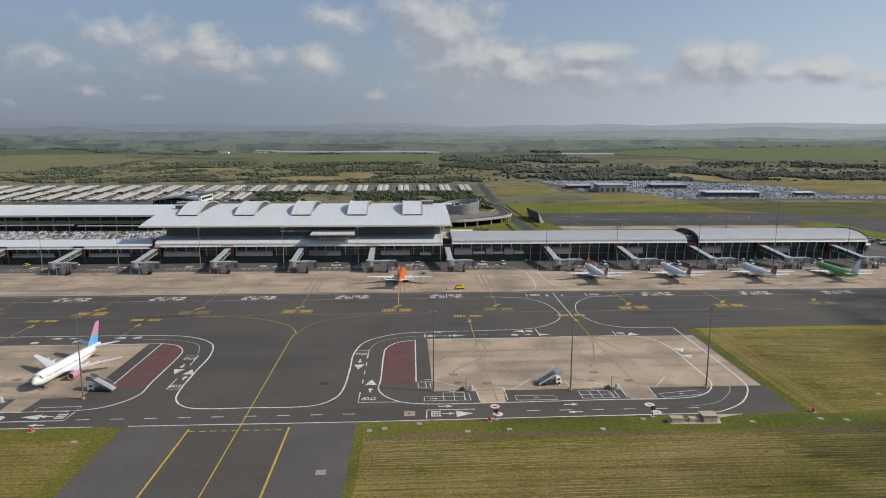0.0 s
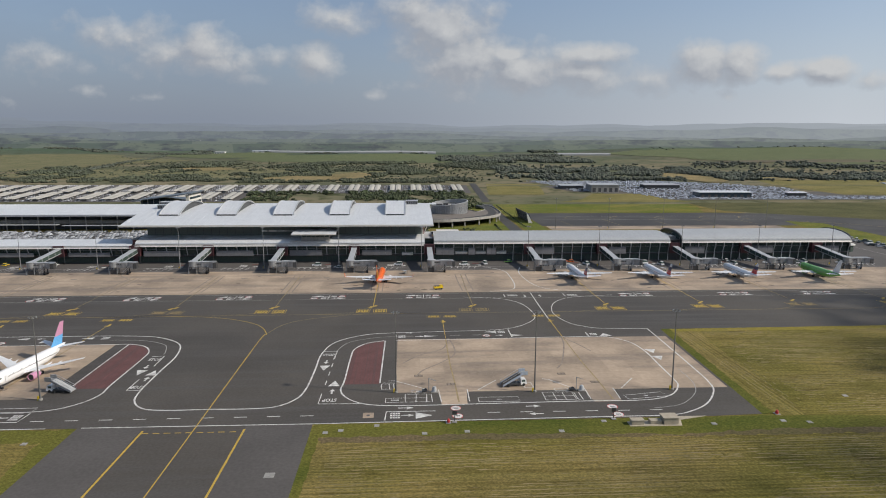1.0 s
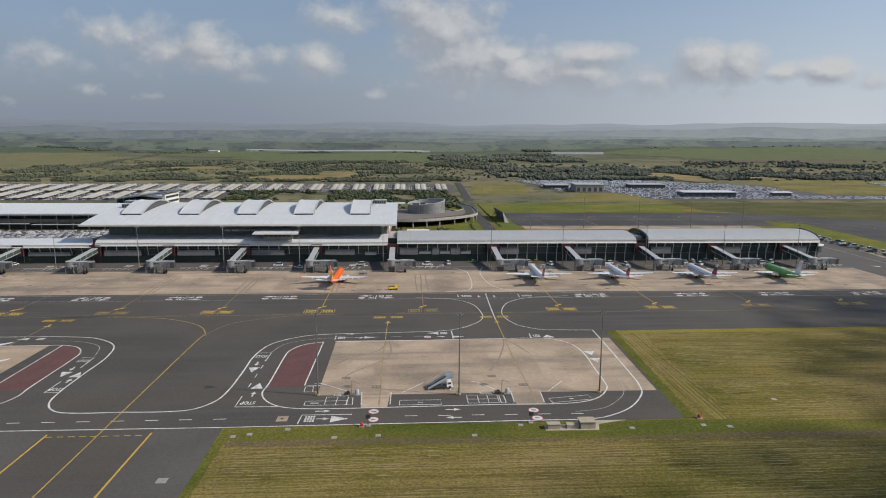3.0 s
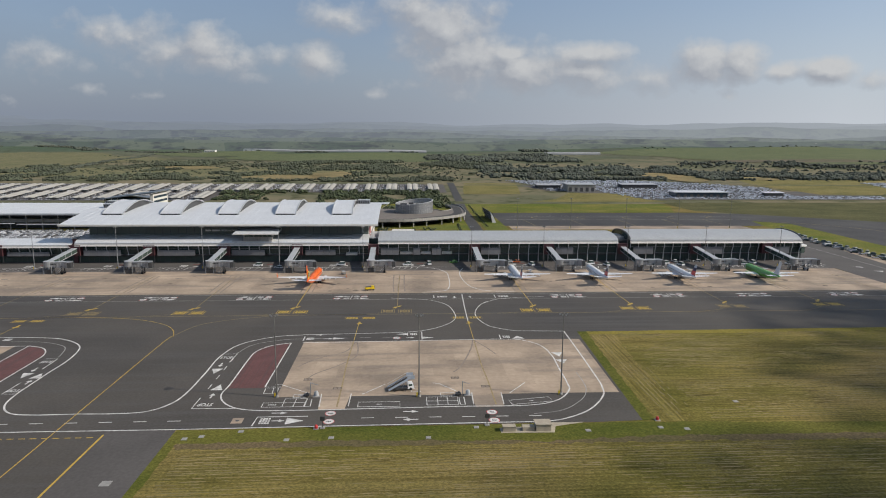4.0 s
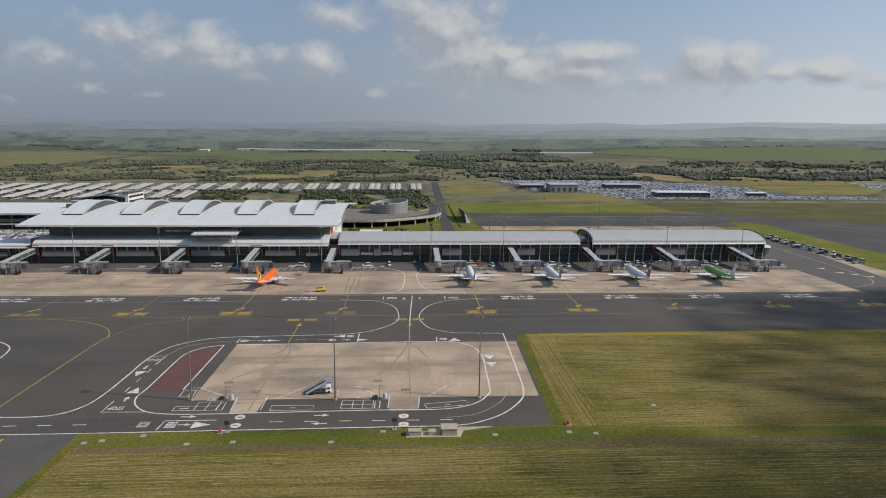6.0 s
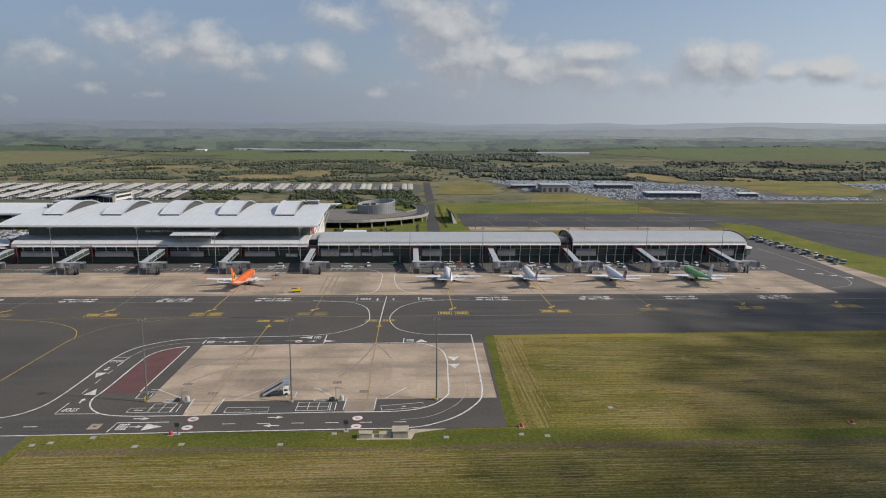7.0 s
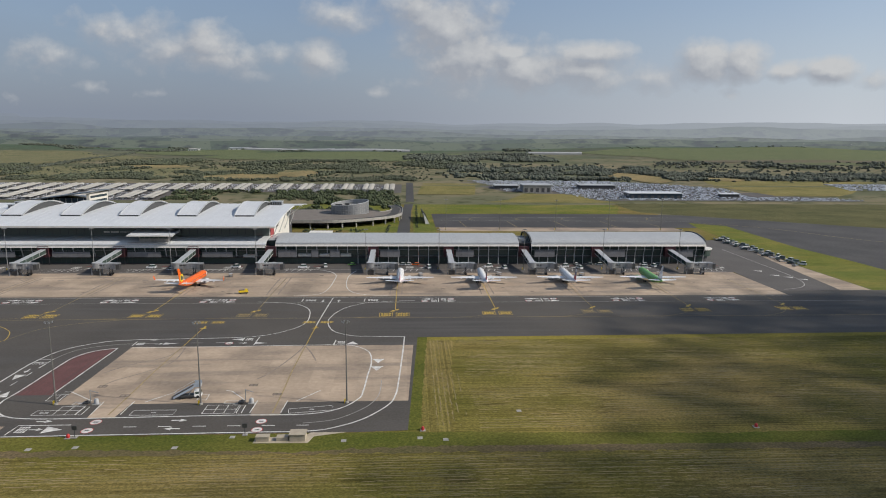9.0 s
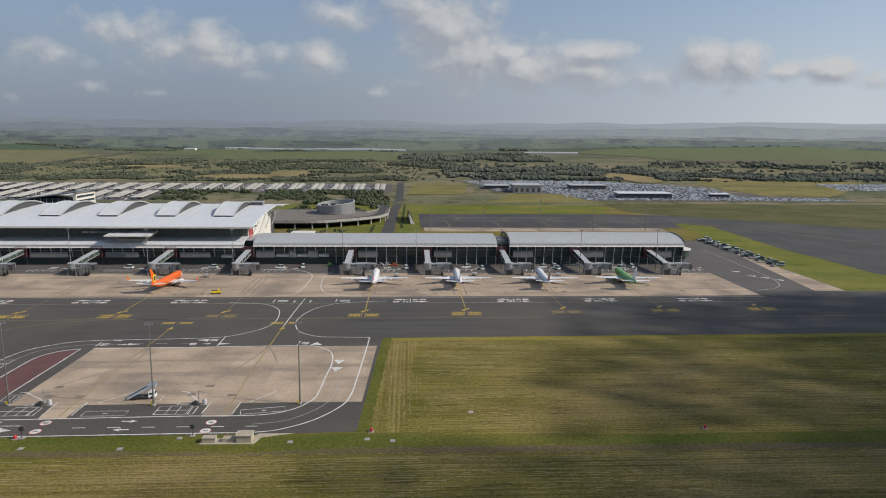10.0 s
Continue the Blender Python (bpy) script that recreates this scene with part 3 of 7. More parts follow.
cross = pavement("cross_taxiway", [(-54.5, -200), (-28.6, -200), (-28.6, 158.9), (-54.5, 158.9)], ASPHALT, "dark asphalt cross taxiway", Z1, "taxiway")
head = pavement("stand_head_road", [(-600, 365), (300, 365), (318, 385), (318, 470), (-600, 470)], ASPHALT_OLD, "dark asphalt service road in front of the terminal", Z1)
pavement("service_yard", [(298, 316.8), (304, 317), (350, 318), (350.5, 376), (356, 428), (362, 490), (318, 490), (318, 470), (300, 365)], ASPHALT_OLD, "asphalt service yard beside the pier", Z1 + 0.004)
pavement("parking_strip", [(333, 318.4), (349.6, 318.6), (350, 381), (354, 428), (347, 428), (343, 400)], CONCRETE, "pale concrete parking strip for ground equipment", Z2)
far_apron = pavement("far_apron", [(133, 564), (366, 563), (373, 598), (399, 577), (392, 453), (396, 406), (397, 362), (440, 320), (700, 312.4), (900, 280), (900, 330), (700, 440), (545, 556), (392, 662), (338, 672), (133, 670)], ASPHALT_FAR, "worn dark asphalt apron and taxiway behind the pier", Z1, "apron")
pavement("far_concrete", [(136, 540), (345, 540), (345, 564), (136, 564)], CONCRETE, "pale concrete strip behind the pier", Z1)
pavement("access_road", [(99, 470), (109.6, 470), (112.4, 700), (115.6, 780), (105.4, 780), (102.4, 700)], ROADWAY, "grey asphalt access road", Z2, "road")
rd = Shape()
for y0 in range(780, 975, 15):
    rd.add([(106, y0, height(0, y0) + 0.25), (116, y0, height(0, y0) + 0.25), (116.4, y0 + 15, height(0, y0 + 15) + 0.25), (106.4, y0 + 15, height(0, y0 + 15) + 0.25)], [(0, 1, 2, 3)])
solid("access_road", rd, ROADWAY, "grey asphalt access road climbing away", "road", kind="structure")
pavement("car_park", [(-480, 455), (-100, 455), (-100, 538), (-480, 538)], ASPHALT_OLD, "asphalt car park behind the pier", Z2, "car park")


def concrete_field(name, x0, x1, y0, y1, dx, dy, label, z, skip=lambda x, y: False):
    """A slab bed with separate concrete bays and recessed joints."""
    bed = solid(name, Shape().box(x0, x1, y0, y1, -0.4, z - 0.012), JOINT, label, "apron", kind="structure")
    nx, ny = round((x1 - x0) / dx), round((y1 - y0) / dy)
    w, d = (x1 - x0) / nx, (y1 - y0) / ny
    me = mesh_of("concrete_bay", Shape().box(-w / 2 + 0.02, w / 2 - 0.02, -d / 2 + 0.02, d / 2 - 0.02, -0.05, 0), CONCRETE)
    for i in range(nx):
        for j in range(ny):
            ob = new("concrete_bay", me)
            ob.parent = bed
            ob.location = (x0 + (i + 0.5) * w, y0 + (j + 0.5) * d, z + 0.003 * rng.random())
    return bed


# ---- painted markings ----
def mark(name, pts, width, mat, parent, closed=False, z=0.115):
    return part(name, Shape().strip(list(pts) + ([pts[0]] if closed else []), width, z), mat, parent)


def patch(name, pts, mat, parent, z=0.115):
    return part(name, Shape().add([(x, y, z) for x, y in pts], [tuple(range(len(pts)))]), mat, parent)


def dashes(name, a, b, on, off, width, mat, parent):
    d = Vector((b[0] - a[0], b[1] - a[1]))
    n, u, s = int(d.length / (on + off)), d.normalized(), Shape()
    for i in range(n):
        p, q = Vector(a) + u * i * (on + off), Vector(a) + u * (i * (on + off) + on)
        s.strip([tuple(p), tuple(q)], width, 0.115)
    return part(name, s, mat, parent)


def painted_text(word, x, y, size, turn, parent, mat=WHITE_PAINT, stretch=1.0):
    cu = bpy.data.curves.new("painted_word", "FONT")
    cu.body, cu.size, cu.align_x, cu.align_y = word, size, "CENTER", "CENTER"
    cu.resolution_u, cu.offset = 2, 0.05
    tmp = new("word_source", cu)
    bpy.context.view_layer.update()
    me = bpy.data.meshes.new_from_object(tmp.evaluated_get(bpy.context.evaluated_depsgraph_get()))
    bpy.data.objects.remove(tmp)
    me.materials.clear()
    me.materials.append(mat)
    ob = new("painted_word", me)
    ob.parent = parent
    ob.matrix_basis = pose(x, y, 0.135, 0, 0, turn) @ Matrix.Diagonal((1, stretch, 1, 1))
    return ob


def arrow_head(x, y, w, l, turn, parent, mat=WHITE_PAINT):
    """A give-way triangle: base width w, length l, point along the turn (0: +y)."""
    m = pose(x, y, 0, 0, 0, turn)
    pts = [m @ Vector(p) for p in ((-w / 2, -l / 2, 0), (w / 2, -l / 2, 0), (0, l / 2, 0))]
    return patch("give_way_triangle", [(p.x, p.y) for p in pts], mat, parent)


def arrow(x, y, l, turn, parent, mat=WHITE_PAINT):
    m = pose(x, y, 0, 0, 0, turn)
    pts = [m @ Vector(p) for p in ((-0.25, -l / 2, 0), (0.25, -l / 2, 0), (0.25, l * 0.05, 0), (0.9, l * 0.05, 0), (0, l / 2, 0), (-0.9, l * 0.05, 0), (-0.25, l * 0.05, 0))]
    return patch("painted_arrow", [(p.x, p.y) for p in pts], mat, parent)


def bars(x, y, w, d, turn, parent, rows=2, mat=WHITE_PAINT):
    """Painted wording that cannot be read."""
    s = Shape()
    for i in range(rows):
        yy = -d / 2 + (i + 0.5) * d / rows
        for k in range(4):
            xx = -w / 2 + (k + 0.5) * w / 4
            s.box(xx - w / 10, xx + w / 10, yy - d / rows * 0.36, yy + d / rows * 0.36, 0.116, 0.12)
    ob = part("painted_bars", s, mat, parent)
    ob.matrix_basis = pose(x, y, 0, 0, 0, turn)
    return ob


def roundel(x, y, rx, ry, parent):
    ring = patch("painted_roundel", arc(x, y, rx, 0, 360, 20, ry)[:-1], RED_PAINT, parent, 0.116)
    patch("roundel_face", arc(x, y, rx * 0.9, 0, 360, 20, ry * 0.9)[:-1], WHITE_PAINT, parent, 0.121)
    bars(x, y, rx * 0.8, ry * 0.6, 0, parent, 1, DARK_WALL).location.z = 0.008
    return ring


W = 0.42
PITS = ((16.4, 193), (26.1, 185.4), (61.6, 192.8), (70.2, 185.2), (-118, 195), (-106, 187))
# loops of the service road round the remote stands
for sgn in (1, -1):
    def mx(pts, sgn=sgn):
        """Mirror the eastern loop about the cross taxiway for the western one."""
        return pts if sgn == 1 else [(-82.2 - x, y) for x, y in pts]
    mark("white_edge_line", mx(smooth_line([(-41.1, 169.6), (-30, 169.4), (-23, 170.8), (-18.6, 176), (-17, 184), (-16.6, 200), (-16.5, 216), (-13, 229.5), (-3, 238), (8, 240.4), (20, 241)], 6)), W * 1.2, WHITE_PAINT, stand_asphalt)
    mark("white_edge_line", mx([(20, 241), (40, 242) if sgn == 1 else (60, 241)] + ([] if sgn == 1 else [(160, 239)])), W * 1.1, WHITE_PAINT, stand_asphalt)
    mark("white_edge_line", mx(smooth_line([(4.9, 230.4), (-1.5, 227.5), (-5.5, 221), (-6.2, 212), (-6.3, 190), (-6.7, 182), (-4.4, 176), (0.5, 171.5), (8, 169.8), (20, 169.6)], 6)), W * 1.1, WHITE_PAINT, stand_asphalt)
    red = smooth_line([(4.4, 229.8), (-1.3, 227), (-5.2, 221), (-5.9, 212), (-6, 190), (-6.1, 186.6)], 5) + [(4.4, 186.6)]
    patch("red_hatched_area", mx(red)[::sgn], RED_PAVING, stand_asphalt, 0.1)
    mark("white_edge_line", mx([(4.9, 230.2), (4.6, 187.3), (9.4, 187)]), W, WHITE_PAINT, stand_asphalt)
    mark("faded_centre_line", mx(smooth_line([(14, 235.5), (2, 234.5), (-8, 229), (-11.4, 220), (-11.5, 218)], 6)), 0.3, FADED_PAINT, stand_asphalt)
    if sgn == 1:
        dashes("white_centre_dash", (-11.5, 214), (-11.8, 180), 3.5, 4.5, 0.3, WHITE_PAINT, stand_asphalt)
    ends = ([(-16.2, 218.6), (-11.4, 218.6), (-11.8, 210)], [(0.4, 171.6), (-12, 171.9), (-11.9, 179.5)]) if sgn == 1 else ([(-73.6, 215.7), (-69.6, 215.8), (-69.3, 205.7)], [(-65.1, 184.6), (-69.4, 184.7), (-69.3, 193.7)])
    groups = ((214.6, 0, 201.6, 180, 207.5, -13.9), (174.6, 180, 187.6, 0, 181, -9.1)) if sgn == 1 else ((212.4, 0, 199.8, 180, 205.2, -71.5), (187.3, 180, 199.5, 0, 194.1, -67.2))
    for pts in ends:
        mark("white_stop_line", pts, 0.35, WHITE_PAINT, stand_asphalt)
    for word_y, turn, tri_y, tri_turn, arrow_y, tx in groups:
        painted_text("STOP", tx, word_y, 1.7, turn, stand_asphalt, stretch=1.8)
        arrow_head(tx, tri_y, 3.5, 4.6, tri_turn, stand_asphalt)
        arrow(tx, arrow_y, 3.6, 180 if turn == 0 else 0, stand_asphalt)

# straight road lines
mark("white_edge_line", [(40, 231.2), (9, 230.5)], W, WHITE_PAINT, stand_asphalt)
mark("white_edge_line", smooth_line([(40, 231.2), (72, 232.3), (84, 232.2), (89.5, 230.8), (94.8, 224.4), (96.5, 213.5), (96, 200), (95.5, 187.2), (94.5, 181), (89.3, 173.8), (80, 170.5), (60, 170.5), (20, 169.6)], 7), W * 1.1, WHITE_PAINT, stand_asphalt)
mark("white_edge_line", smooth_line([(107.6, 241.9), (107.4, 235), (107, 221), (106, 195), (105.3, 184), (103.4, 176.5), (97.6, 167.8), (91, 162.6), (83.9, 160), (70, 159.7), (60, 159.6)], 7), W * 1.1, WHITE_PAINT, stand_asphalt)
mark("white_edge_line", smooth_line([(107.6, 241.9), (96, 242.6), (88.3, 243.4), (82, 247.4), (78.6, 252), (76, 262), (76.2, 272), (79.6, 284), (85, 291.5), (93, 296.6), (112, 299.8)], 6), W * 0.9, WHITE_PAINT, taxiway)
mark("white_edge_line", smooth_line([(40, 242), (50, 243.4), (57, 247), (63.8, 254.5), (66.8, 262), (67.1, 270), (65.4, 282.5), (61, 290.6), (54, 295.4), (39.5, 298)], 6), W * 0.9, WHITE_PAINT, taxiway)
mark("white_road_line", [(73.2, 305), (72.3, 281), (71.7, 258)], 0.45, WHITE_PAINT, taxiway)
arrow(69.2, 299.5, 4.4, 180, taxiway)
arrow(76.6, 299.5, 4.4, 0, taxiway)
mark("thin_centre_line", smooth_line([(100.6, 196), (100.6, 188), (99.8, 181.5), (96.7, 174.4), (89.5, 167), (81, 164.8)], 6), 0.25, FADED_PAINT, stand_asphalt)
mark("white_edge_line", [(60, 159.6), (-11.5, 158.8)], W, WHITE_PAINT, stand_asphalt)
mark("white_edge_line", [(-11.5, 158.8), (-70, 159)], W, WHITE_PAINT, stand_asphalt)
mark("white_edge_line", [(-79, 159), (-400, 158.4)], W, WHITE_PAINT, stand_asphalt)
dashes("white_lane_dash", (-85.2, 163.7), (0, 164), 3.4, 5.3, 0.35, WHITE_PAINT, stand_asphalt)
dashes("white_lane_dash", (34.6, 163.9), (94, 163.4), 3.4, 5.55, 0.35, WHITE_PAINT, stand_asphalt)
dashes("white_lane_dash", (12, 235.6), (50, 236.4), 4, 4.6, 0.35, FADED_PAINT, stand_asphalt)
mark("white_edge_line", [(-102, 230), (-87, 230.2)], W, WHITE_PAINT, stand_asphalt)
mark("white_edge_line", [(-102, 230), (-400, 229)], W, WHITE_PAINT, stand_asphalt)
mark("white_edge_line", [(-90, 169.5), (-400, 168.7)], W, WHITE_PAINT, stand_asphalt)
# road wording boxes, arrows and speed roundels along the lower road
mark("white_box_line", [(6.9, 160), (7.2, 165.6), (20.5, 165.6)], 0.4, WHITE_PAINT, stand_asphalt)
bars(9.6, 163, 2.8, 4, 0, stand_asphalt, 3)
arrow_head(17.4, 162.8, 4.2, 4.6, -90, stand_asphalt)
arrow(13, 163, 3.6, -90, stand_asphalt)
mark("white_box_line", [(-88.1, 169.0), (-88.4, 163.4), (-112, 163.2)], 0.4, WHITE_PAINT, stand_asphalt)
bars(-90.4, 166.3, 2.6, 3.6, 0, stand_asphalt, 3)
arrow_head(-98.2, 166.1, 3.4, 5, 90, stand_asphalt)
arrow(-94.1, 166.3, 3.8, 90, stand_asphalt)
arrow(-94, 160.8, 4.2, 90, stand_asphalt)
arrow(12.5, 168, 4.2, -90, stand_asphalt)
arrow(47.8, 167.6, 4.2, -90, stand_asphalt)
arrow(47.6, 162.4, 4.2, 90, stand_asphalt)
for x, y in ((26.2, 167.2), (26.3, 162), (69.7, 166.3), (69.7, 161.1), (-106.1, 165.6)):
    roundel(x, y, 1.5, 1.6, stand_asphalt)
patch("concrete_cover", [(1.0, 161.8), (3.9, 161.8), (3.9, 165.2), (1.0, 165.2)], CONCRETE, stand_asphalt)
patch("manhole", arc(2.4, 163.5, 0.5, 0, 360, 10)[:-1], DARK_WALL, stand_asphalt, 0.12)
# boxes painted beside the stands
BOXES = []
for pts in (((6.7, 172.1), (12.3, 172.1), (12.3, 175.1), (6.7, 175.1)), ((12.3, 172.1), (15.3, 172.1), (15.4, 175), (12.3, 175)), ((15.3, 172.1), (18.2, 172.1), (18.3, 175), (15.4, 175)),
            ((12.3, 175), (15.4, 175), (15.5, 177.8), (12.3, 177.8)), ((15.4, 175), (18.3, 175), (18.5, 177.8), (15.5, 177.8)), ((18.4, 172.1), (20, 172.1), (19.8, 177.4), (18.5, 177.4)),
            ((14.3, 178.8), (18.4, 178.8), (18.3, 180.9), (14.2, 180.9)), ((5.2, 182.1), (7.7, 182.1), (7.4, 186.3), (5.1, 186.3)), ((7.7, 182.1), (9, 182.1), (8.8, 186.3), (7.4, 186.3)),
            ((33.1, 171.3), (44.8, 171.2), (44.7, 174.5), (33.1, 174.6)), ((52.3, 171.8), (55.4, 171.8), (55.4, 174.6), (52.3, 174.6)), ((55.4, 171.8), (58.2, 171.8), (58.2, 174.6), (55.4, 174.6)),
            ((58.2, 171.8), (61.1, 171.8), (61.1, 174.6), (58.2, 174.6)), ((52.3, 174.6), (55.4, 174.6), (55.4, 177.5), (52.3, 177.5)), ((55.4, 174.6), (58.2, 174.6), (58.2, 177.5), (55.4, 177.5)),
            ((58.2, 174.6), (61.1, 174.6), (61.1, 177.5), (58.2, 177.5)), ((61.6, 171.8), (63, 171.8), (63, 177), (61.6, 177)), ((56.5, 178.6), (60.4, 178.6), (60.4, 180.6), (56.5, 180.6)),
            ((76.1, 171.2), (88.2, 173.2), (87.3, 176.3), (75.5, 174.2)), ((48, 181.6), (50.6, 181.6), (50.4, 185.6), (47.8, 185.6))):
    mark("white_box_line", list(pts), 0.26, WHITE_PAINT, stand_asphalt, True, 0.112 + 0.004 * (len(BOXES) % 5))
    BOXES.append(pts)
bars(9.4, 173.6, 2.4, 0.9, 0, stand_asphalt, 1)
bars(39, 172.9, 1.4, 0.7, 0, stand_asphalt, 1)
bars(82, 173.8, 1.2, 0.7, 0, stand_asphalt, 1)
bars(16.3, 179.9, 1.8, 0.8, 0, stand_asphalt, 1)
for pts in (((7.2, 188.9), (9.2, 188.9), (18.3, 181.8)), ((33.8, 180.4), (40.2, 188.2)), ((54.5, 188.6), (56.4, 188), (61.5, 181.4)), ((76.7, 179.8), (82.6, 187.8)), ((22.5, 171.8), (22.1, 181)), ((30.5, 171.8), (30.6, 181)), ((65.3, 171.8), (65.6, 180.5)), ((73.8, 171.8), (74.2, 180.2))):
    mark("thin_white_line", list(pts), 0.3, WHITE_PAINT, stand_asphalt, z=0.118)
for x, y in PITS:
    patch("pit_cover", [(x - 1.3, y - 0.9), (x + 1.3, y - 0.9), (x + 1.3, y + 0.9), (x - 1.3, y + 0.9)], STAIN, stand_asphalt, 0.118)
    for ox in (-0.6, 0.6):
        patch("pit_lid", [(x + ox - 0.45, y - 0.55), (x + ox + 0.45, y - 0.55), (x + ox + 0.45, y + 0.55), (x + ox - 0.45, y + 0.55)], TYRE, stand_asphalt, 0.122)
for pts in (((28.4, 232), (29.6, 222), (29, 213), (24, 205), (18, 198), (16, 193)), ((28.2, 232), (25.5, 220), (17, 213), (11.5, 205)), ((71, 232), (69.5, 222), (64.6, 204), (61.5, 198)), ((71, 232), (74.5, 224), (77.5, 215))):
    mark("tyre_mark", smooth_line(list(pts), 6), 0.55, TYRE, stand_asphalt, z=0.114)
for x in (-178, -132, -89, -45.3, -2, 42.6, 103.3, 148.4, 193.4, 238.4):
    for ox in (-2.8, 0.2, 2.8):
        mark("tyre_mark", smooth_line([(x + ox, 352), (x + ox, 335), (x + ox + rng.uniform(-0.6, 0.6), 312)], 5), 0.7, TYRE, taxiway, z=0.114)
    mark("tyre_mark", smooth_line([(x - 18, 362), (x - 6 + rng.uniform(-3, 3), 350), (x + 4, 338)], 5), 0.6, TYRE, taxiway, z=0.113)
    patch("pit_cover", arc(x + 15, 346, 1.8, 0, 360, 12, 1.3)[:-1], TYRE, taxiway, 0.118)
mark("white_box_line", [(-99.5, 169.9), (-88.4, 170), (-88, 172.7), (-99.4, 172.5)], 0.28, WHITE_PAINT, stand_asphalt, True)
for k in range(70):
    x, y = rng.uniform(-260, 290), rng.uniform(312, 363)
    rx = rng.uniform(0.5, 1.6)
    patch("oil_stain", [(px + rng.uniform(-0.2, 0.2), py) for px, py in arc(x, y, rx, 0, 360, 11, rx * rng.uniform(0.4, 0.8))[:-1]], STAIN, taxiway, 0.1125)
# give-way groups on the upper road
for x, y, flip in ((44.7, 240, 1), (54.6, 235.2, -1), (21.6, 235.4, -1), (-128.6, 238, 1), (-118, 234, -1), (-105.4, 238, 1)):
    arrow_head(x, y, 2.6, 4.4, 90 * flip, stand_asphalt)
arrow(17.6, 235.1, 3.4, -90, stand_asphalt)
arrow(13.9, 240, 3, -90, stand_asphalt)
arrow(48, 235.4, 3.2, -90, stand_asphalt)
arrow(-122, 238, 3.4, 90, stand_asphalt)
for x, y in ((11, 235.3), (49.3, 239.9), (84.1, 235.2), (-98.8, 238)):
    bars(x, y, 2.8, 3, 0, stand_asphalt, 2)
for x, y in ((43, 235.2), (-133.4, 233), (-114, 234)):
    roundel(x, y, 1.5, 1.5, stand_asphalt)
arrow_head(98.8, 214, 4.2, 4.2, 180, stand_asphalt).location.z = 0.01
arrow_head(98.6, 206.6, 4.2, 4.2, 180, stand_asphalt).location.z = 0.01
arrow_head(88.3, 234.6, 4.6, 3.6, 0, stand_asphalt)
for pts in (((8.7, 233.2), (8.7, 238)), ((52.4, 233), (52.4, 243)), ((47, 238), (47, 242)), ((81.6, 232.6), (81.8, 238))):
    mark("white_stop_line", list(pts), 0.45, WHITE_PAINT, stand_asphalt)

# yellow taxi lines
mark("yellow_centre_line", smooth_line([(-41.1, -190), (-41.1, 60), (-41.2, 150), (-41.4, 232), (-40.6, 241), (-47, 254), (-62, 264), (-82, 267.8), (-110, 268)], 8), 0.28, YELLOW_PAINT, cross)
mark("yellow_curve_line", smooth_line([(-40.6, 241), (-33.5, 257.5), (-12, 267.4), (6, 269), (30, 269.4)], 8), 0.28, FADED_YELLOW, taxiway)
mark("yellow_taxi_line", [(-600, 268), (-110, 268), (30, 269.4), (330, 270.2), (700, 271)], 0.3, FADED_YELLOW, taxiway)
for x in (-54.2, -28.9):
    mark("yellow_edge_line", [(x, -190), (x + 0.4, 156.5)], 0.5, YELLOW_PAINT, cross)
dashes("yellow_holding_dash", (-53.5, 155), (-29, 155), 1.6, 1.1, 0.34, YELLOW_PAINT, cross)
mark("white_edge_line", [(-600, 306), (300, 306.2)], 0.35, FADED_PAINT, taxiway)
STANDS = [-222, -176, -132, -89, -45.3, -2, 42.6, 103.3, 148.4, 193.4, 239.2, 285.5]
for k, x in enumerate(STANDS):
    sy = max(0.0, x - 103) * 0.044
    mark("stand_lead_line", [(x + 0.3, 350), (x, 320), (x, 283 + sy)], 0.32, YELLOW_PAINT if k in (5, 7, 8) else FADED_YELLOW, taxiway)
    mark("yellow_curve_line", smooth_line([(x, 283 + sy), (x - 1.5, 277 + sy), (x - 8, 271.5 + sy / 2), (x - 20, 269.3)], 6), 0.22, FADED_YELLOW, taxiway)
    patch("yellow_arrow", [(x + ax, 279.4 + ay + sy) for ax, ay in ((-2.4, 0), (-0.6, 0.2), (-0.4, 1.6), (0.9, 2.2), (1.9, 4.4), (0.9, 4.4), (0.1, 3.0), (-1.4, 2.4), (-1.6, 1.2))], YELLOW_PAINT, taxiway)
    for ox in (-3.9, 3.3):
        bars(x + ox, 274.4 + sy, 4.6, 4.4, 0, taxiway, 2, YELLOW_PAINT if k % 3 else FADED_YELLOW)
        mark("yellow_box_line", [(x + ox - 2.8, 271.4 + sy), (x + ox + 2.8, 271.4 + sy), (x + ox + 2.8, 277.4 + sy), (x + ox - 2.8, 277.4 + sy)], 0.28, YELLOW_PAINT if k % 3 else FADED_YELLOW, taxiway, True)
# white wording groups on the apron edge road
for gx in (-196, -152.6, -109.4, -67.4, -23.8, 20.8, 123.4, 172.8, 214.9, 261):
    for ox, oy in ((-6.6, -1.9), (6.0, 1.9)):
        roundel(gx + ox, 300.3 + oy, 1.7, 1.5, taxiway)
    arrow_head(gx - 6.2, 302.3, 2.8, 4.4, 90, taxiway)
    arrow_head(gx + 6.4, 298.3, 2.8, 4.4, -90, taxiway)
    bars(gx - 2.2, 298.5, 2.6, 3.0, 0, taxiway, 2)
    bars(gx + 2.4, 302.0, 2.6, 3.0, 0, taxiway, 2)
    arrow(gx + 2.6, 298.4, 3.2, -90, taxiway)
    arrow(gx - 2.4, 302.2, 3.2, 90, taxiway)
    mark("white_stop_line", [(gx - 0.2, 296.6), (gx + 0.2, 304.0)], 0.35, WHITE_PAINT, taxiway)
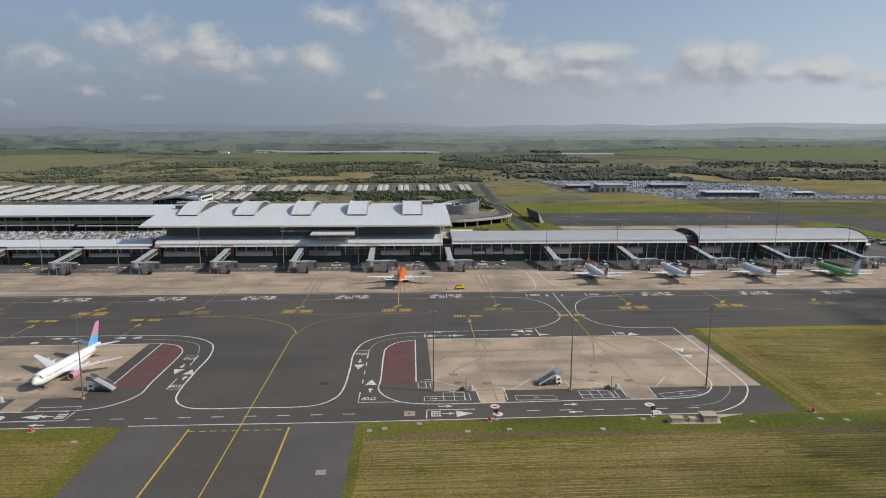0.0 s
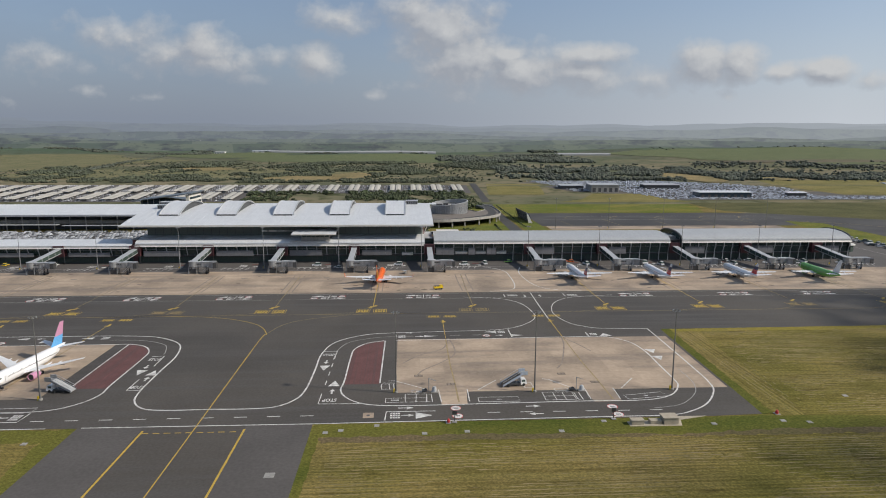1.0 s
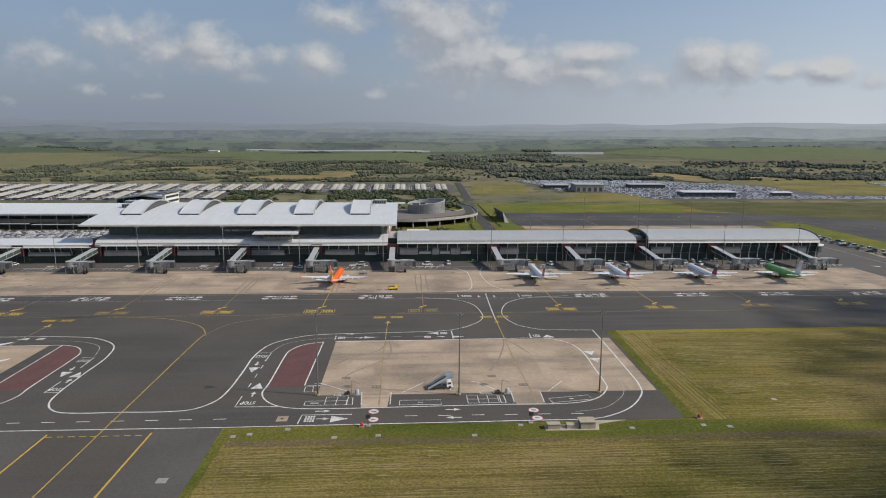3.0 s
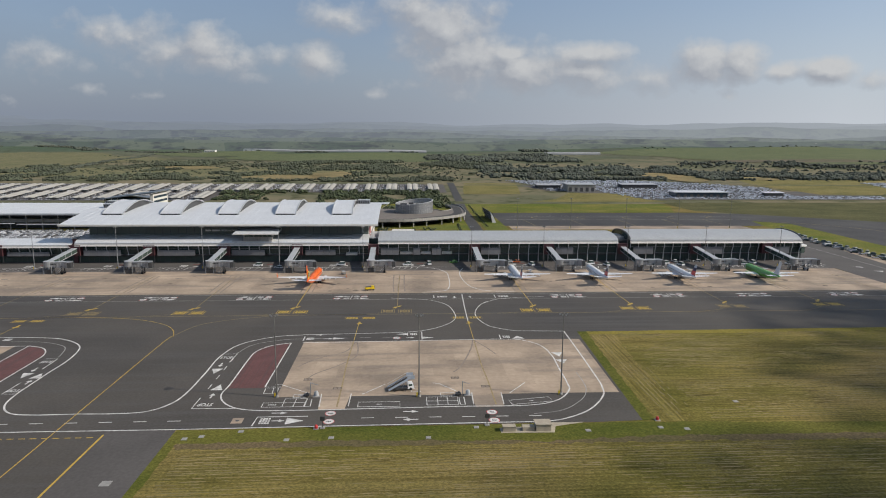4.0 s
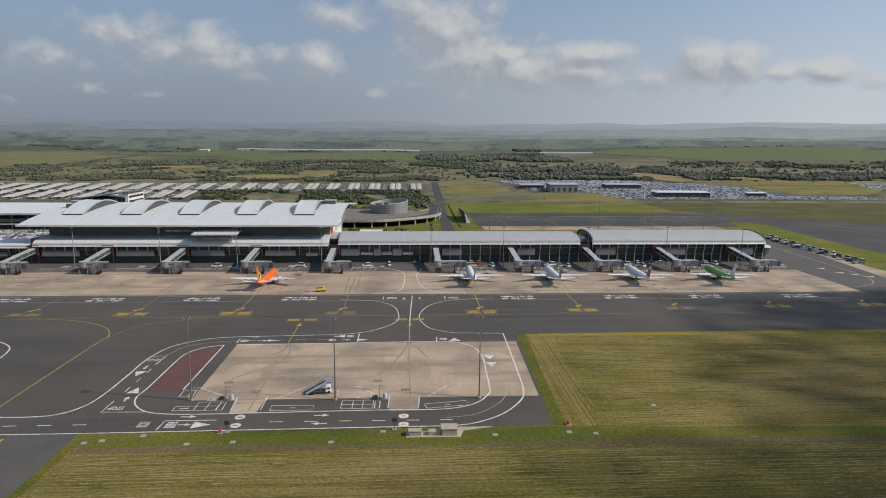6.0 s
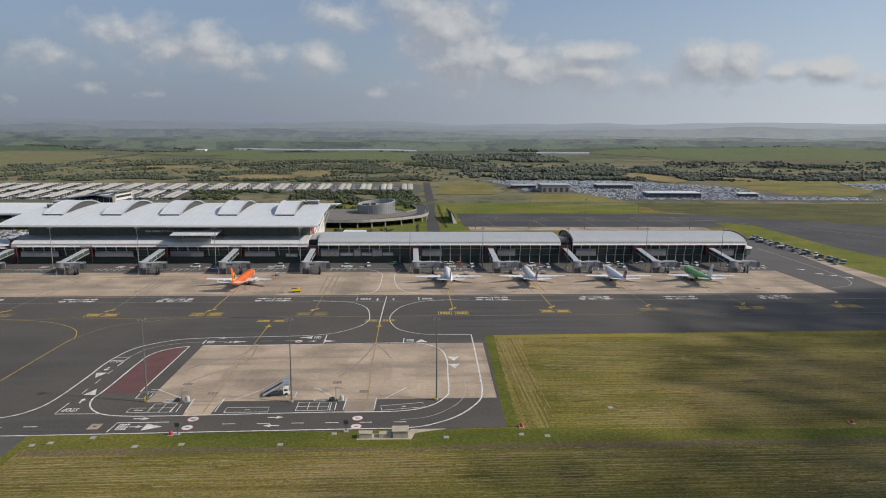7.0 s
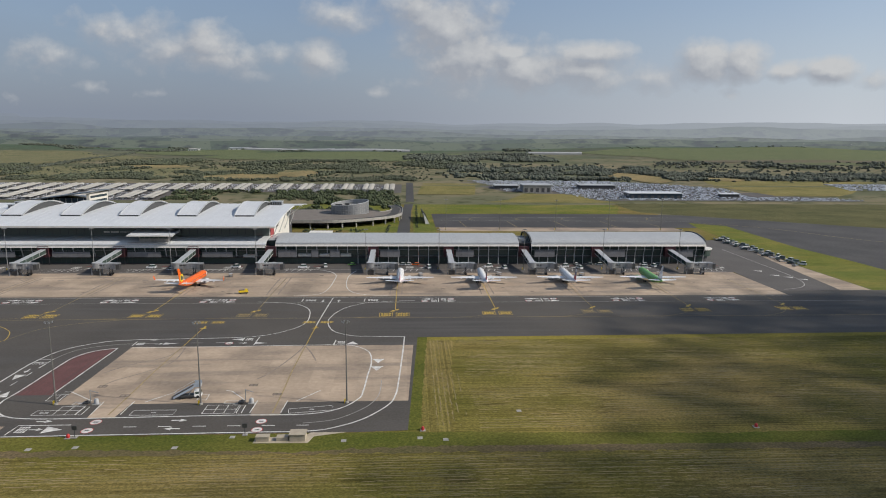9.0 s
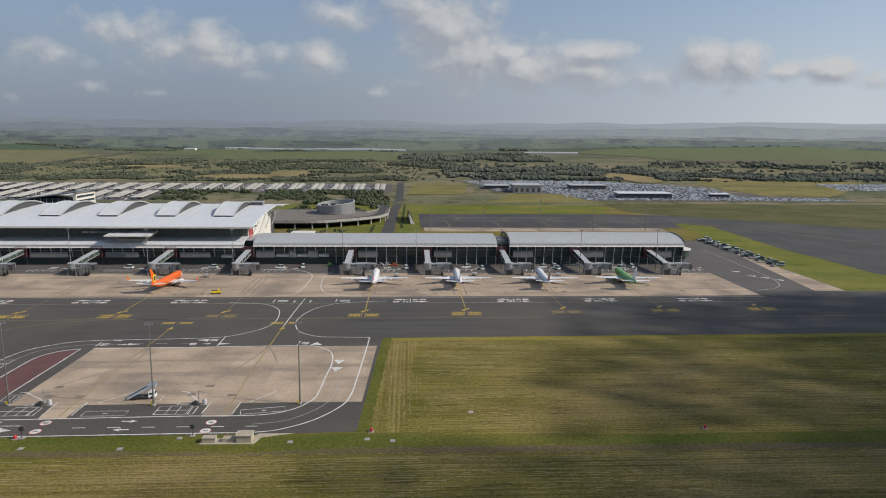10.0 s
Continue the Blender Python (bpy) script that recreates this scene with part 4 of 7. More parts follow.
for gx in (63.5, 92.5):
    bars(gx, 300.5, 5, 3.2, 0, taxiway, 2)
    mark("white_stop_line", [(gx - 4, 298), (gx - 4, 303.4)], 0.5, WHITE_PAINT, taxiway)
for x, y in ((27.5, 256.4), (71.7, 255.8), (-105.5, 256), (-147, 256)):
    mark("remote_stand_line", [(x, y - 1), (x - 0.2, 232.6)], 0.24, YELLOW_PAINT, stand_asphalt)
    mark("faded_stand_line", smooth_line([(x - 0.2, 232), (x - 0.5, 205), (x - 0.2, 190), (x - 0.1, 171.5)], 5), 0.45, STAND_YELLOW, stand_asphalt, z=0.1165)
    patch("yellow_arrow", [(x - 1.4, y - 1.5), (x + 0.3, y - 2.2), (x + 1.5, y - 1), (x + 0.6, y - 0.6), (x + 0.5, y + 1.6), (x - 0.3, y + 1.6), (x - 0.2, y - 0.8)], YELLOW_PAINT, taxiway)
    for ox in (-3.4, 3.6):
        bars(x + ox, y + 7.2, 4.9, 2.8, 0, taxiway, 2, YELLOW_PAINT)
        mark("yellow_box_line", [(x + ox - 2.8, y + 5.6), (x + ox + 2.8, y + 5.6), (x + ox + 2.8, y + 8.8), (x + ox - 2.8, y + 8.8)], 0.2, FADED_YELLOW, taxiway, True)
# apron crossing lines of the roads beyond
mark("faded_edge_line", smooth_line([(38, 377), (54, 375.6), (64, 369), (68.5, 360), (69.4, 350), (68.6, 325), (65, 313), (54, 309.8)], 6), 0.45, WHITE_PAINT, taxiway)
mark("faded_edge_line", smooth_line([(79.5, 372), (77, 362), (76, 350), (77.4, 330), (81, 318), (88, 312), (100, 309.6)], 6), 0.45, WHITE_PAINT, taxiway)
mark("white_edge_line", smooth_line([(304, 320), (316, 325), (324, 336), (328, 355), (330, 395), (332, 446)], 6), 0.5, FADED_PAINT, head)
for x, y in ((316, 369), (319, 356), (324, 351), (329, 345)):
    arrow_head(x, y, 3.0, 5.0, 60, head)
for k, gx in enumerate((-236, -192, -148, -105, -62, -18.5, 26.7, 88, 133.5, 179.5, 225, 270)):
    for i in range(5):
        mark("white_bay_line", [(gx + 12 + 3.4 * i, 370), (gx + 13.2 + 3.4 * i, 375.5)], 0.4, WHITE_PAINT, head)
    mark("white_bay_line", [(gx + 10, 375.8), (gx + 30, 375.8)], 0.4, WHITE_PAINT, head)
    mark("white_bay_line", [(gx + 8, 367), (gx + 26, 367)], 0.35, FADED_PAINT, head)
    bars(gx + 22, 381.5, 4.4, 5.6, 0, head, 3, WHITE_PAINT)
    arrow_head(gx + 29, 380, 3, 3.4, 90, head)
    patch("red_bay_mark", [(gx + 26, 384), (gx + 30, 384), (gx + 30, 387), (gx + 26, 387)], RED_PAVING, head)
mark("white_edge_line", [(-600, 375), (300, 375)], 0.35, FADED_PAINT, head)
mark("faded_edge_line", [(-600, 295.2), (330, 296.2)], 0.3, FADED_PAINT, taxiway)
for x0, x1, y in ((140, 380, 612), (150, 370, 640)):
    mark("faded_line", [(x0, y), (x1, y)], 0.6, FADED_PAINT, far_apron)
for x in (160, 205, 250, 295, 335):
    mark("faded_line", [(x, 566), (x - 3, 612)], 0.5, FADED_YELLOW, far_apron)
    mark("faded_line", smooth_line([(x + 20, 640), (x + 12, 634), (x + 8, 624), (x + 14, 616)], 5), 0.7, FADED_YELLOW, far_apron)
mark("faded_line", smooth_line([(380, 600), (430, 560), (480, 480), (600, 390)], 6), 0.8, FADED_YELLOW, far_apron)

# ---- terminal ----
def vault_profile(y0, z0, y1, z1, ye, ze, n=10):
    """Curved roof section from the front eave over the crown to the back eave."""
    pts = []
    for i in range(n + 1):
        a = radians(90 * i / n)
        pts.append((y1 - (y1 - y0) * math.cos(a), z0 + (z1 - z0) * math.sin(a)))
    for i in range(1, n + 1):
        a = radians(90 * i / n)
        pts.append((y1 + (ye - y1) * math.sin(a), ze + (z1 - ze) * math.cos(a)))
    return pts


def shell(profile, x0, x1, thick):
    """A roof sheet of some thickness over a section, extruded along x."""
    s = Shape()
    under = [(y, z - thick) for y, z in profile]
    ring = profile + under[::-1]
    return s.loft([[(x0, y, z) for y, z in ring], [(x1, y, z) for y, z in ring]])


def seams(profile, x0, x1, step, lift=0.12):
    s, x = Shape(), x0 + step / 2
    while x < x1:
        s.loft([[(x - 0.06, y, z + lift), (x + 0.06, y, z + lift), (x + 0.06, y, z - 0.05), (x - 0.06, y, z - 0.05)] for y, z in profile])
        x += step
    return s


def pier(x0, x1, name, label, eave, crown, bays, roof_mat, panel_runs, fascia=1.7, y_front=393.5, back=424, legs_from=-1e6):
    """One length of the gate pier: vaulted roof, fascia, glazed upper floor behind columns, dark ground floor."""
    t = thing(name, label, "terminal pier", kind="structure")
    prof = vault_profile(390.2, eave, 408, crown, back + 2, eave - 0.6)
    part("roof", shell(prof, x0, x1, 0.35), roof_mat, t, "curved metal roof", True)
    part("roof_seam", seams(prof, x0, x1, 3.2, 0.025), roof_mat, t)
    part("fascia", Shape().hexa([(x0, 389.2, eave - fascia), (x1, 389.2, eave - fascia), (x1, 390.3, eave - fascia), (x0, 390.3, eave - fascia), (x0, 389.95, eave - 0.05), (x1, 389.95, eave - 0.05), (x1, 390.3, eave - 0.05), (x0, 390.3, eave - 0.05)]), FASCIA, t, "pale sloping fascia band")
    part("fascia_joint", Shape().box(x0, x1, 389.5, 389.7, eave - fascia * 0.52, eave - fascia * 0.46), GALV, t)
    part("gutter", Shape().box(x0, x1, 389.6, 390.1, eave - 0.2, eave + 0.05), STEEL, t)
    part("soffit", Shape().box(x0, x1, 390.3, y_front, eave - fascia - 0.12, eave - fascia), STEEL, t)
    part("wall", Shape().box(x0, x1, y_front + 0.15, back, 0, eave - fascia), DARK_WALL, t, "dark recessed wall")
    part("floor_edge", Shape().box(x0, x1, y_front - 1.2, y_front + 0.14, 4.4, 4.9), STEEL_DARK, t)
    n = bays
    w = (x1 - x0) / n
    pane = mesh_of("window_pane", Shape().box(-w / 4 + 0.06, w / 4 - 0.06, -0.04, 0.04, 0, eave - fascia - 5.2), GLASS)
    low = mesh_of("window_pane", Shape().box(-w / 4 + 0.1, w / 4 - 0.1, -0.04, 0.04, 0, 3.2), GLASS)
    for i in range(2 * n):
        for me, z in ((pane, 5.0), (low, 0.6)):
            ob = new("window_pane", me)
            ob.parent = t
            ob.location = (x0 + (i + 0.5) * w / 2, y_front + 0.08, z)
    for z in (5.0, (eave - fascia + 5) / 2 + 0.6, eave - fascia - 0.3):
        part("transom", Shape().box(x0, x1, y_front - 0.12, y_front + 0.02, z - 0.08, z + 0.08), GALV, t)
    for a, b in panel_runs:
        k = max(1, round((b - a) / 3.6))
        for i in range(k):
            part("wall_panel", Shape().box(a + (b - a) * i / k + 0.04, a + (b - a) * (i + 1) / k - 0.04, 390.45, 390.65, 4.7, eave - fascia - 2.6), PANEL, t)
    top = Shape()
    rake = [(0, y_front - 1.6, 5.0), (0, y_front - 1.7, 6.4), (0, y_front - 2.3, 7.9), (0, y_front - 2.9, 9.0), (0, 390.5, eave - fascia + 0.1)]
    for p, q in zip(rake, rake[1:]):
        top.beam(p, q, 0.4)
    cm, lm = mesh_of("column", top, STEEL), mesh_of("column_leg", Shape().beam((0, y_front - 1.6, 0), (0, y_front - 1.6, 5.05), 0.42), STEEL)
    for i in range(n + 1):
        x = min(x1 - 0.3, max(x0 + 0.3, x0 + i * w))
        for me in (cm, lm) if x > legs_from else (cm,):
            ob = new(me.name, me)
            ob.parent = t
            ob.location = (x, 0, 0)
    return t


p1 = pier(29.6, 176.6, "pier_middle", "gate pier with curved grey metal roof and dark glazing", 13.2, 16.4, 24, ROOF_GREY, [(31, 42), (50.8, 55), (62, 67.8), (92, 104), (138, 149)], legs_from=76)
p2 = pier(184.2, 293.4, "pier_end", "higher end pier with arched metal roof and dark glazing", 13.2, 17.4, 20, ROOF_GREY, [(186.5, 199), (229, 243), (275, 286)])
pier(-600, -150.5, "pier_west", "long gate pier with pale curved roof", 11.2, 12.6, 75, ROOF_METAL, [(-187 - 44 * k, -163 - 44 * k) for k in range(6)], 1.5, back=412, legs_from=1e6)
front = pier(-148, 24, "hall_front", "two-storey glazed front below the check-in hall", 12.3, 15.5, 29, ROOF_METAL, [(-143.5, -122), (-101, -79), (-57.5, -38), (-14, 4)], 1.7, back=416, legs_from=1e6)
for x0, x1, z, t_ in ((42.8, 50.3, 5.4, p1), (55.4, 61.6, 5.4, p1), (68.2, 74.4, 5.4, p1), (10.1, 16.9, 4.9, front)):
    box_ob = part("window_box", Shape().hexa([(x0, 391.4, z - 0.5), (x1, 391.4, z - 0.5), (x1, 393.2, z - 0.5), (x0, 393.2, z - 0.5), (x0, 391, z + 0.8), (x1, 391, z + 0.8), (x1, 393.2, z + 1.2), (x0, 393.2, z + 1.2)]), FASCIA, t_, "white projecting sun shade box")
# arched ends
for ob, x, eave, crown, dep in ((p2, 184.15, 13.4, 17.6, 426), (p2, 293.45, 13.4, 17.6, 426)):
    prof = vault_profile(390.4, eave, 408, crown, dep, eave - 0.6)
    s = Shape()
    ring = [(x, y, z - 0.2) for y, z in prof]
    s.add(ring + [(x, 426, 6), (x, 390.4, 6)], [tuple(range(len(ring) + 2))])
    part("arched_end_glazing", s, GLASS, ob, "dark glazed arched gable")
    rim = Shape()
    rim.loft([[(x - 0.4, y, z + 0.25), (x + 0.4, y, z + 0.25), (x + 0.4, y, z - 0.5), (x - 0.4, y, z - 0.5)] for y, z in prof])
    part("gable_rim", rim, STEEL_DARK, ob)
    for k in range(5):
        part("gable_mullion", Shape().box(x - 0.1, x + 0.1, 394 + 6 * k, 394.25 + 6 * k, 5, 16 - abs(k - 2) * 0.9), STEEL, ob)
link = thing("pier_link", "dark flat-roofed link between two piers", "link building", kind="structure")
part("wall", Shape().box(176.6, 184.1, 394, 420, 0, 12.6), DARK_WALL, link)
part("roof", Shape().box(176.5, 184, 392.5, 421, 12.6, 13), STEEL_DARK, link)
for k in range(3):
    part("plant_unit", Shape().box(177.6, 182.4, 397 + 6 * k, 400 + 6 * k, 13, 14.8), GALV, link)
link2 = thing("hall_link", "dark set-back link beside the check-in hall", "link building", kind="structure")
part("wall", Shape().box(24, 29.6, 397, 424, 0, 14), DARK_WALL, link2)
part("glazing", Shape().box(24.4, 29.4, 396.8, 397, 9.6, 13.4), GLASS, link2)
part("roof", Shape().box(24, 29.6, 396, 425, 14, 14.4), ROOF_GREY, link2)
link3 = thing("west_link", "maroon clad link wall beside the hall", "link building", kind="structure")
part("wall", Shape().box(-150.5, -148, 393, 424, 0, 14.5), MAROON, link3)
part("roof", Shape().box(-150.7, -147.8, 392, 425, 14.5, 14.8), STEEL_DARK, link3)
# end pod of the pier
pod = thing("pier_end_lobby", "rounded glazed lobby at the pier end with a flat roof", "lobby", kind="structure")
ringp = arc(294, 400, 7, -90, 90, 10)
part("wall", Shape().slab(ringp + [(294, 407)], 4.5, 8.5), GLASS, pod)
part("roof", Shape().slab(arc(294, 400, 7.8, -90, 90, 10) + [(294, 407.8)], 8.5, 9.0), FASCIA, pod)
part("base", Shape().slab(arc(294, 400, 5, -90, 90, 8) + [(294, 405)], 0, 4.5), DARK_WALL, pod)

# check-in hall
HX0, HX1 = -157, 29.3
hall = thing("check_in_hall", "large hall with a sweeping pale metal roof", "terminal hall", kind="structure")
hall_prof = [(391.0, 23.0), (394, 23.6), (405, 25.3), (420, 27.1), (435, 28.3), (448, 29.0), (460, 29.3), (470, 29.1), (480, 28.3), (486, 27.4)]


def roof_z(y):
    return float(np.interp(y, [a for a, b in hall_prof], [b for a, b in hall_prof]))


part("roof", shell(hall_prof, HX0, HX1, 0.9), ROOF_METAL, hall, "sweeping pale metal roof", True)
part("roof_seam", seams(hall_prof, HX0, HX1, 4.6, 0.06), ROOF_METAL, hall)
part("eave_edge", Shape().box(HX0 - 0.2, HX1 + 0.2, 390.5, 391.1, 22.3, 23.3), FASCIA, hall)
part("wall", Shape().box(-146, 23, 405, 484, 0, 22.4), DARK_WALL, hall)
part("soffit", Shape().hexa([(HX0, 391.2, 22.3), (HX1, 391.2, 22.3), (HX1, 405, 22.4), (HX0, 405, 22.4), (HX0, 391.2, 22.4), (HX1, 391.2, 22.4), (HX1, 405, 22.5), (HX0, 405, 22.5)]), STEEL_DARK, hall)
cl = mesh_of("window_pane", Shape().box(-2.3, 2.3, -0.05, 0.05, 0, 7.0), GLASS_PALE)
for i in range(35):
    ob = new("window_pane", cl)
    ob.parent = hall
    ob.location = (-143.6 + 4.83 * i, 404.85, 15.0)
for x0, x1 in ((-76.6, -73.2), (-72.5, -67.6)):
    part("sign_bars", Shape().box(x0, x1, 404.55, 404.75, 17.4, 18.4), FASCIA, hall, "grey sign bars")
sign = bpy.data.curves.new("sign_word", "FONT")
sign.body, sign.size, sign.extrude, sign.resolution_u = "INTERNATIONAL", 1.42, 0.08, 2
sign.offset = 0.035
tmp = new("sign_source", sign)
bpy.context.view_layer.update()
sign_me = bpy.data.meshes.new_from_object(tmp.evaluated_get(bpy.context.evaluated_depsgraph_get()))
bpy.data.objects.remove(tmp)
sign_me.materials.clear()
sign_me.materials.append(WHITE_WALL)
sign_ob = new("sign_letters", sign_me)
sign_ob.parent = hall
sign_ob.matrix_basis = pose(-66.9, 404.6, 17.4, 90, 0, 0)
for x, w in ((HX1 - 6.3, 6.0),):
    part("side_wall", Shape().box(x, x + 0.6, 405, 470, 0, 24), FASCIA, hall, "cream end wall")
    part("red_side_panel", Shape().box(x + 0.6, x + 0.8, 405.5, 416, 9, 21), RED_WALL, hall, "red panel on the end wall")
over = [(y, z + 0.05) for y, z in hall_prof if y >= 460]
part("roof_overhang", shell(over, HX1, HX1 + 5, 0.4), ROOF_METAL, hall, "thin projecting roof edge", True)
for k in range(2):
    y = 464 + 14 * k
    part("overhang_truss", Shape().beam((HX1 + 4.5, y, roof_z(y) - 0.4), (HX1 - 4, y, 22), 0.3), FASCIA, hall, "white steel truss")
for k in range(4):
    y = 412 + 20 * k
    part("roof_strut", Shape().beam((HX1 - 5.4, y, 14), (HX1 - 1, y + 3, roof_z(y + 3) - 1), 0.4), STEEL, hall)
for k in range(5):
    x1 = -130 + 35.5 * k
    x0 = x1 - 12.2
    prof = []
    for i in range(15):
        u = i / 14
        y = 415 + 50 * u
        prof.append((y, roof_z(y) + 0.3 + 4.1 * math.sin(math.pi * u) ** 0.85))
    pod_ob = part("roof_pod", shell(prof, x0, x1, 0.4), ROOF_METAL, hall, "raised curved roof pod", True)
    for xx in (x0 + 0.5, x1 - 0.5):
        g = Shape()
        g.add([(xx, y, z - 0.45) for y, z in prof] + [(xx, y, roof_z(y) - 0.1) for y, z in prof[::-1]], [tuple(range(30))])
        # lunette glass drawn in flat dark colour, its sky reflection left out
        part("pod_glazing", g, DARK_WALL, pod_ob, "dark glazed pod side")
    for xx in (x0 - 0.25, x1 + 0.25):
        r = Shape().loft([[(xx - 0.25, y, z + 0.3), (xx + 0.25, y, z + 0.3), (xx + 0.25, y, z - 0.3), (xx - 0.25, y, z - 0.3)] for y, z in prof])
        part("pod_rim", r, STEEL, pod_ob)
    part("pod_louvre", Shape().box(x0 + 0.3, x1 - 0.3, 414.2, 415, roof_z(415) - 0.1, roof_z(415) + 0.7), STEEL_DARK, pod_ob)
# roof plant and canopy box
for x, y in ((17, 462), (-151, 455), (-147, 440)):
    u = thing("roof_plant", "grey roof plant unit on the hall roof", "plant unit", "roof plant", at=(x, y, roof_z(y) - 0.2))
    part("casing", Shape().box(-4, 4, -3, 3, 0, 2.6), GALV, u)
    part("lid", Shape().box(-4.3, 4.3, -3.3, 3.3, 2.6, 2.9), STEEL, u)
    for k in range(5):
        part("louvre", Shape().box(-3.6 + 1.5 * k, -2.6 + 1.5 * k, -3.1, -3, 0.5, 2.2), STEEL_DARK, u)
bay = thing("hall_bay", "grey clad bay with a flat pale canopy on the hall front", "bay", kind="structure")
part("wall", Shape().box(-50.5, -33.5, 391.5, 405, 11, 18.6), CONC_WALL, bay)
part("canopy", Shape().hexa([(-55, 386.6, 17.8), (-29.5, 386.6, 17.8), (-29.5, 400, 18.6), (-55, 400, 18.6), (-55.5, 386.2, 18.4), (-29, 386.2, 18.4), (-29.5, 400, 20.2), (-55, 400, 20.2)]), ROOF_METAL, bay)
part("canopy_edge", Shape().box(-55.6, -28.9, 385.9, 386.2, 17.7, 18.42), FASCIA, bay)
part("flat_roof", Shape().box(-57, -33.4, 389.8, 396, 13.0, 13.5), STEEL, bay)
for k in range(6):
    part("window_pane", Shape().box(-49.8 + 2.7 * k, -47.4 + 2.7 * k, 391.35, 391.48, 15.8, 17.6), GLASS, bay)

# western building with a long roof, seen past the pier
west = thing("west_building", "long low building with a pale metal roof behind the car park", "building", kind="structure")
wp = [(541, 13.4), (550, 14.2), (575, 15.5), (600, 16.0), (612, 15.6)]
part("roof", shell(wp, -520, -188, 0.8), ROOF_METAL, west, "pale metal roof", True)
part("roof_seam", seams(wp, -520, -188, 5), ROOF_METAL, west)
part("eave_edge", Shape().box(-520, -188, 540.6, 541.1, 12.2, 13.6), STEEL, west)
part("wall", Shape().box(-516, -192, 556, 610, 0, 13), DARK_WALL, west)
part("gallery", Shape().box(-516, -192, 549, 556, 5.4, 8.2), CONC_WALL, west, "concrete gallery band")
for i in range(26):
    part("column", Shape().beam((-514 + 12.6 * i, 545, 0), (-514 + 12.6 * i, 545, 12.8), 0.7), CONC_WALL, west)
walkway = thing("covered_walkway", "grey roofed walkway beside the car park", "walkway")
part("roof", Shape().box(-330, -268, 536, 540.2, 5.6, 6.0).box(-262, -215, 531, 535, 5.6, 6.0), STEEL, walkway)
for i in range(12):
    part("post", Shape().beam((-328 + 9.5 * i, 534.6, 0), (-328 + 9.5 * i, 534.6, 5.6), 0.2), STEEL_DARK, walkway)
# office block behind the hall
office = thing("office_block", "office block with a sloping blue-grey roof and white end wall", "building", kind="structure")
part("wall", Shape().box(-246, -202, 650, 685, 0, 16.5), GLASS_BLUE, office)
part("roof", Shape().hexa([(-252, 645, 15.0), (-196, 645, 22.4), (-196, 690, 22.4), (-252, 690, 15.0), (-252, 645, 15.8), (-196, 645, 23.4), (-196, 690, 23.4), (-252, 690, 15.8)]), SLATE_ROOF, office)
part("end_wall", Shape().box(-202, -199, 648, 687, 0, 21), FASCIA, office)
for z in (3, 7.5, 12, 16.5):
    part("window_band", Shape().box(-199, -198.9, 650, 685, z, z + 2.2), GLASS_BLUE, office, "dark window band")
for k in range(8):
    part("mullion", Shape().box(-245 + 5.6 * k, -244.6 + 5.6 * k, 649.7, 650, 0, 16.5), STEEL, office)

# ramp drum of the car park on its raised forecourt
drum = thing("ramp_drum", "round ribbed grey metal drum building on the raised forecourt", "drum building", kind="structure")
ring = lambda r, z, tilt=0.0: [(54 + r * math.cos(2 * math.pi * i / 48), 620 + r * math.sin(2 * math.pi * i / 48), z + tilt * math.cos(2 * math.pi * i / 48 - 0.5)) for i in range(48)]  # noqa: E731
part("base", Shape().loft([ring(15.5, 0), ring(15.5, 6.4)]), DARK_WALL, drum)
for k in range(4):
    part("wall_band", Shape().loft([ring(17.5, 6.5 + 2.4 * k, 0.5 * k), ring(17.6, 8.75 + 2.4 * k, 0.5 * (k + 1)), ring(17.3, 8.75 + 2.4 * k, 0.5 * (k + 1)), ring(17.2, 6.5 + 2.4 * k, 0.5 * k)], caps=False), GALV, drum, "curved metal wall band", True)
part("coping", Shape().loft([ring(17.1, 16.1, 2), ring(17.8, 16.1, 2), ring(17.8, 16.5, 2), ring(17.1, 16.5, 2), ring(17.1, 16.1, 2)], caps=False), STEEL, drum)
part("deck", Shape().slab([(x, y) for x, y, z in ring(17.1, 0)], 13.2, 13.5), CONC_WALL, drum)
for x, y, w in ((44, 616, 3), (51, 624, 2.2), (58, 612, 2.6), (63, 622, 3)):
    part("plant_unit", Shape().box(x - w, x + w, y - 2, y + 2, 13.5, 15.2), DARK_WALL, drum)
for i in range(48):
    a = 2 * math.pi * i / 48
    c, s_ = math.cos(a), math.sin(a)
    part("rib", Shape().beam((54 + 17.6 * c, 620 + 17.6 * s_, 6.5), (54 + 17.7 * c, 620 + 17.7 * s_, 16.1 + 2 * math.cos(a - 0.5)), 0.16), STEEL, drum)
PAVING = material("brown_forecourt_paving", (0.17, 0.148, 0.128), 0.85, var=0.14, scale=0.15, fine=1.2)
ramp = thing("elevated_road", "raised paved forecourt and curved ramp on round columns", "elevated road", kind="structure")
rim = smooth_line([(-60, 553), (20, 552), (45, 553.5), (62, 561), (82, 576), (96, 592), (102.5, 612), (103.5, 640), (102.5, 672), (95, 696)], 6)
inner = smooth_line([(88, 694), (92, 668), (91, 645), (82, 628), (74, 640), (40, 645), (-60, 640)], 5)
part("deck", Shape().slab(rim + inner, 5.2, 6.4), PAVING, ramp, "brown paved deck")
rp = [p for p in rim if p[0] > -40 and p[1] < 660]


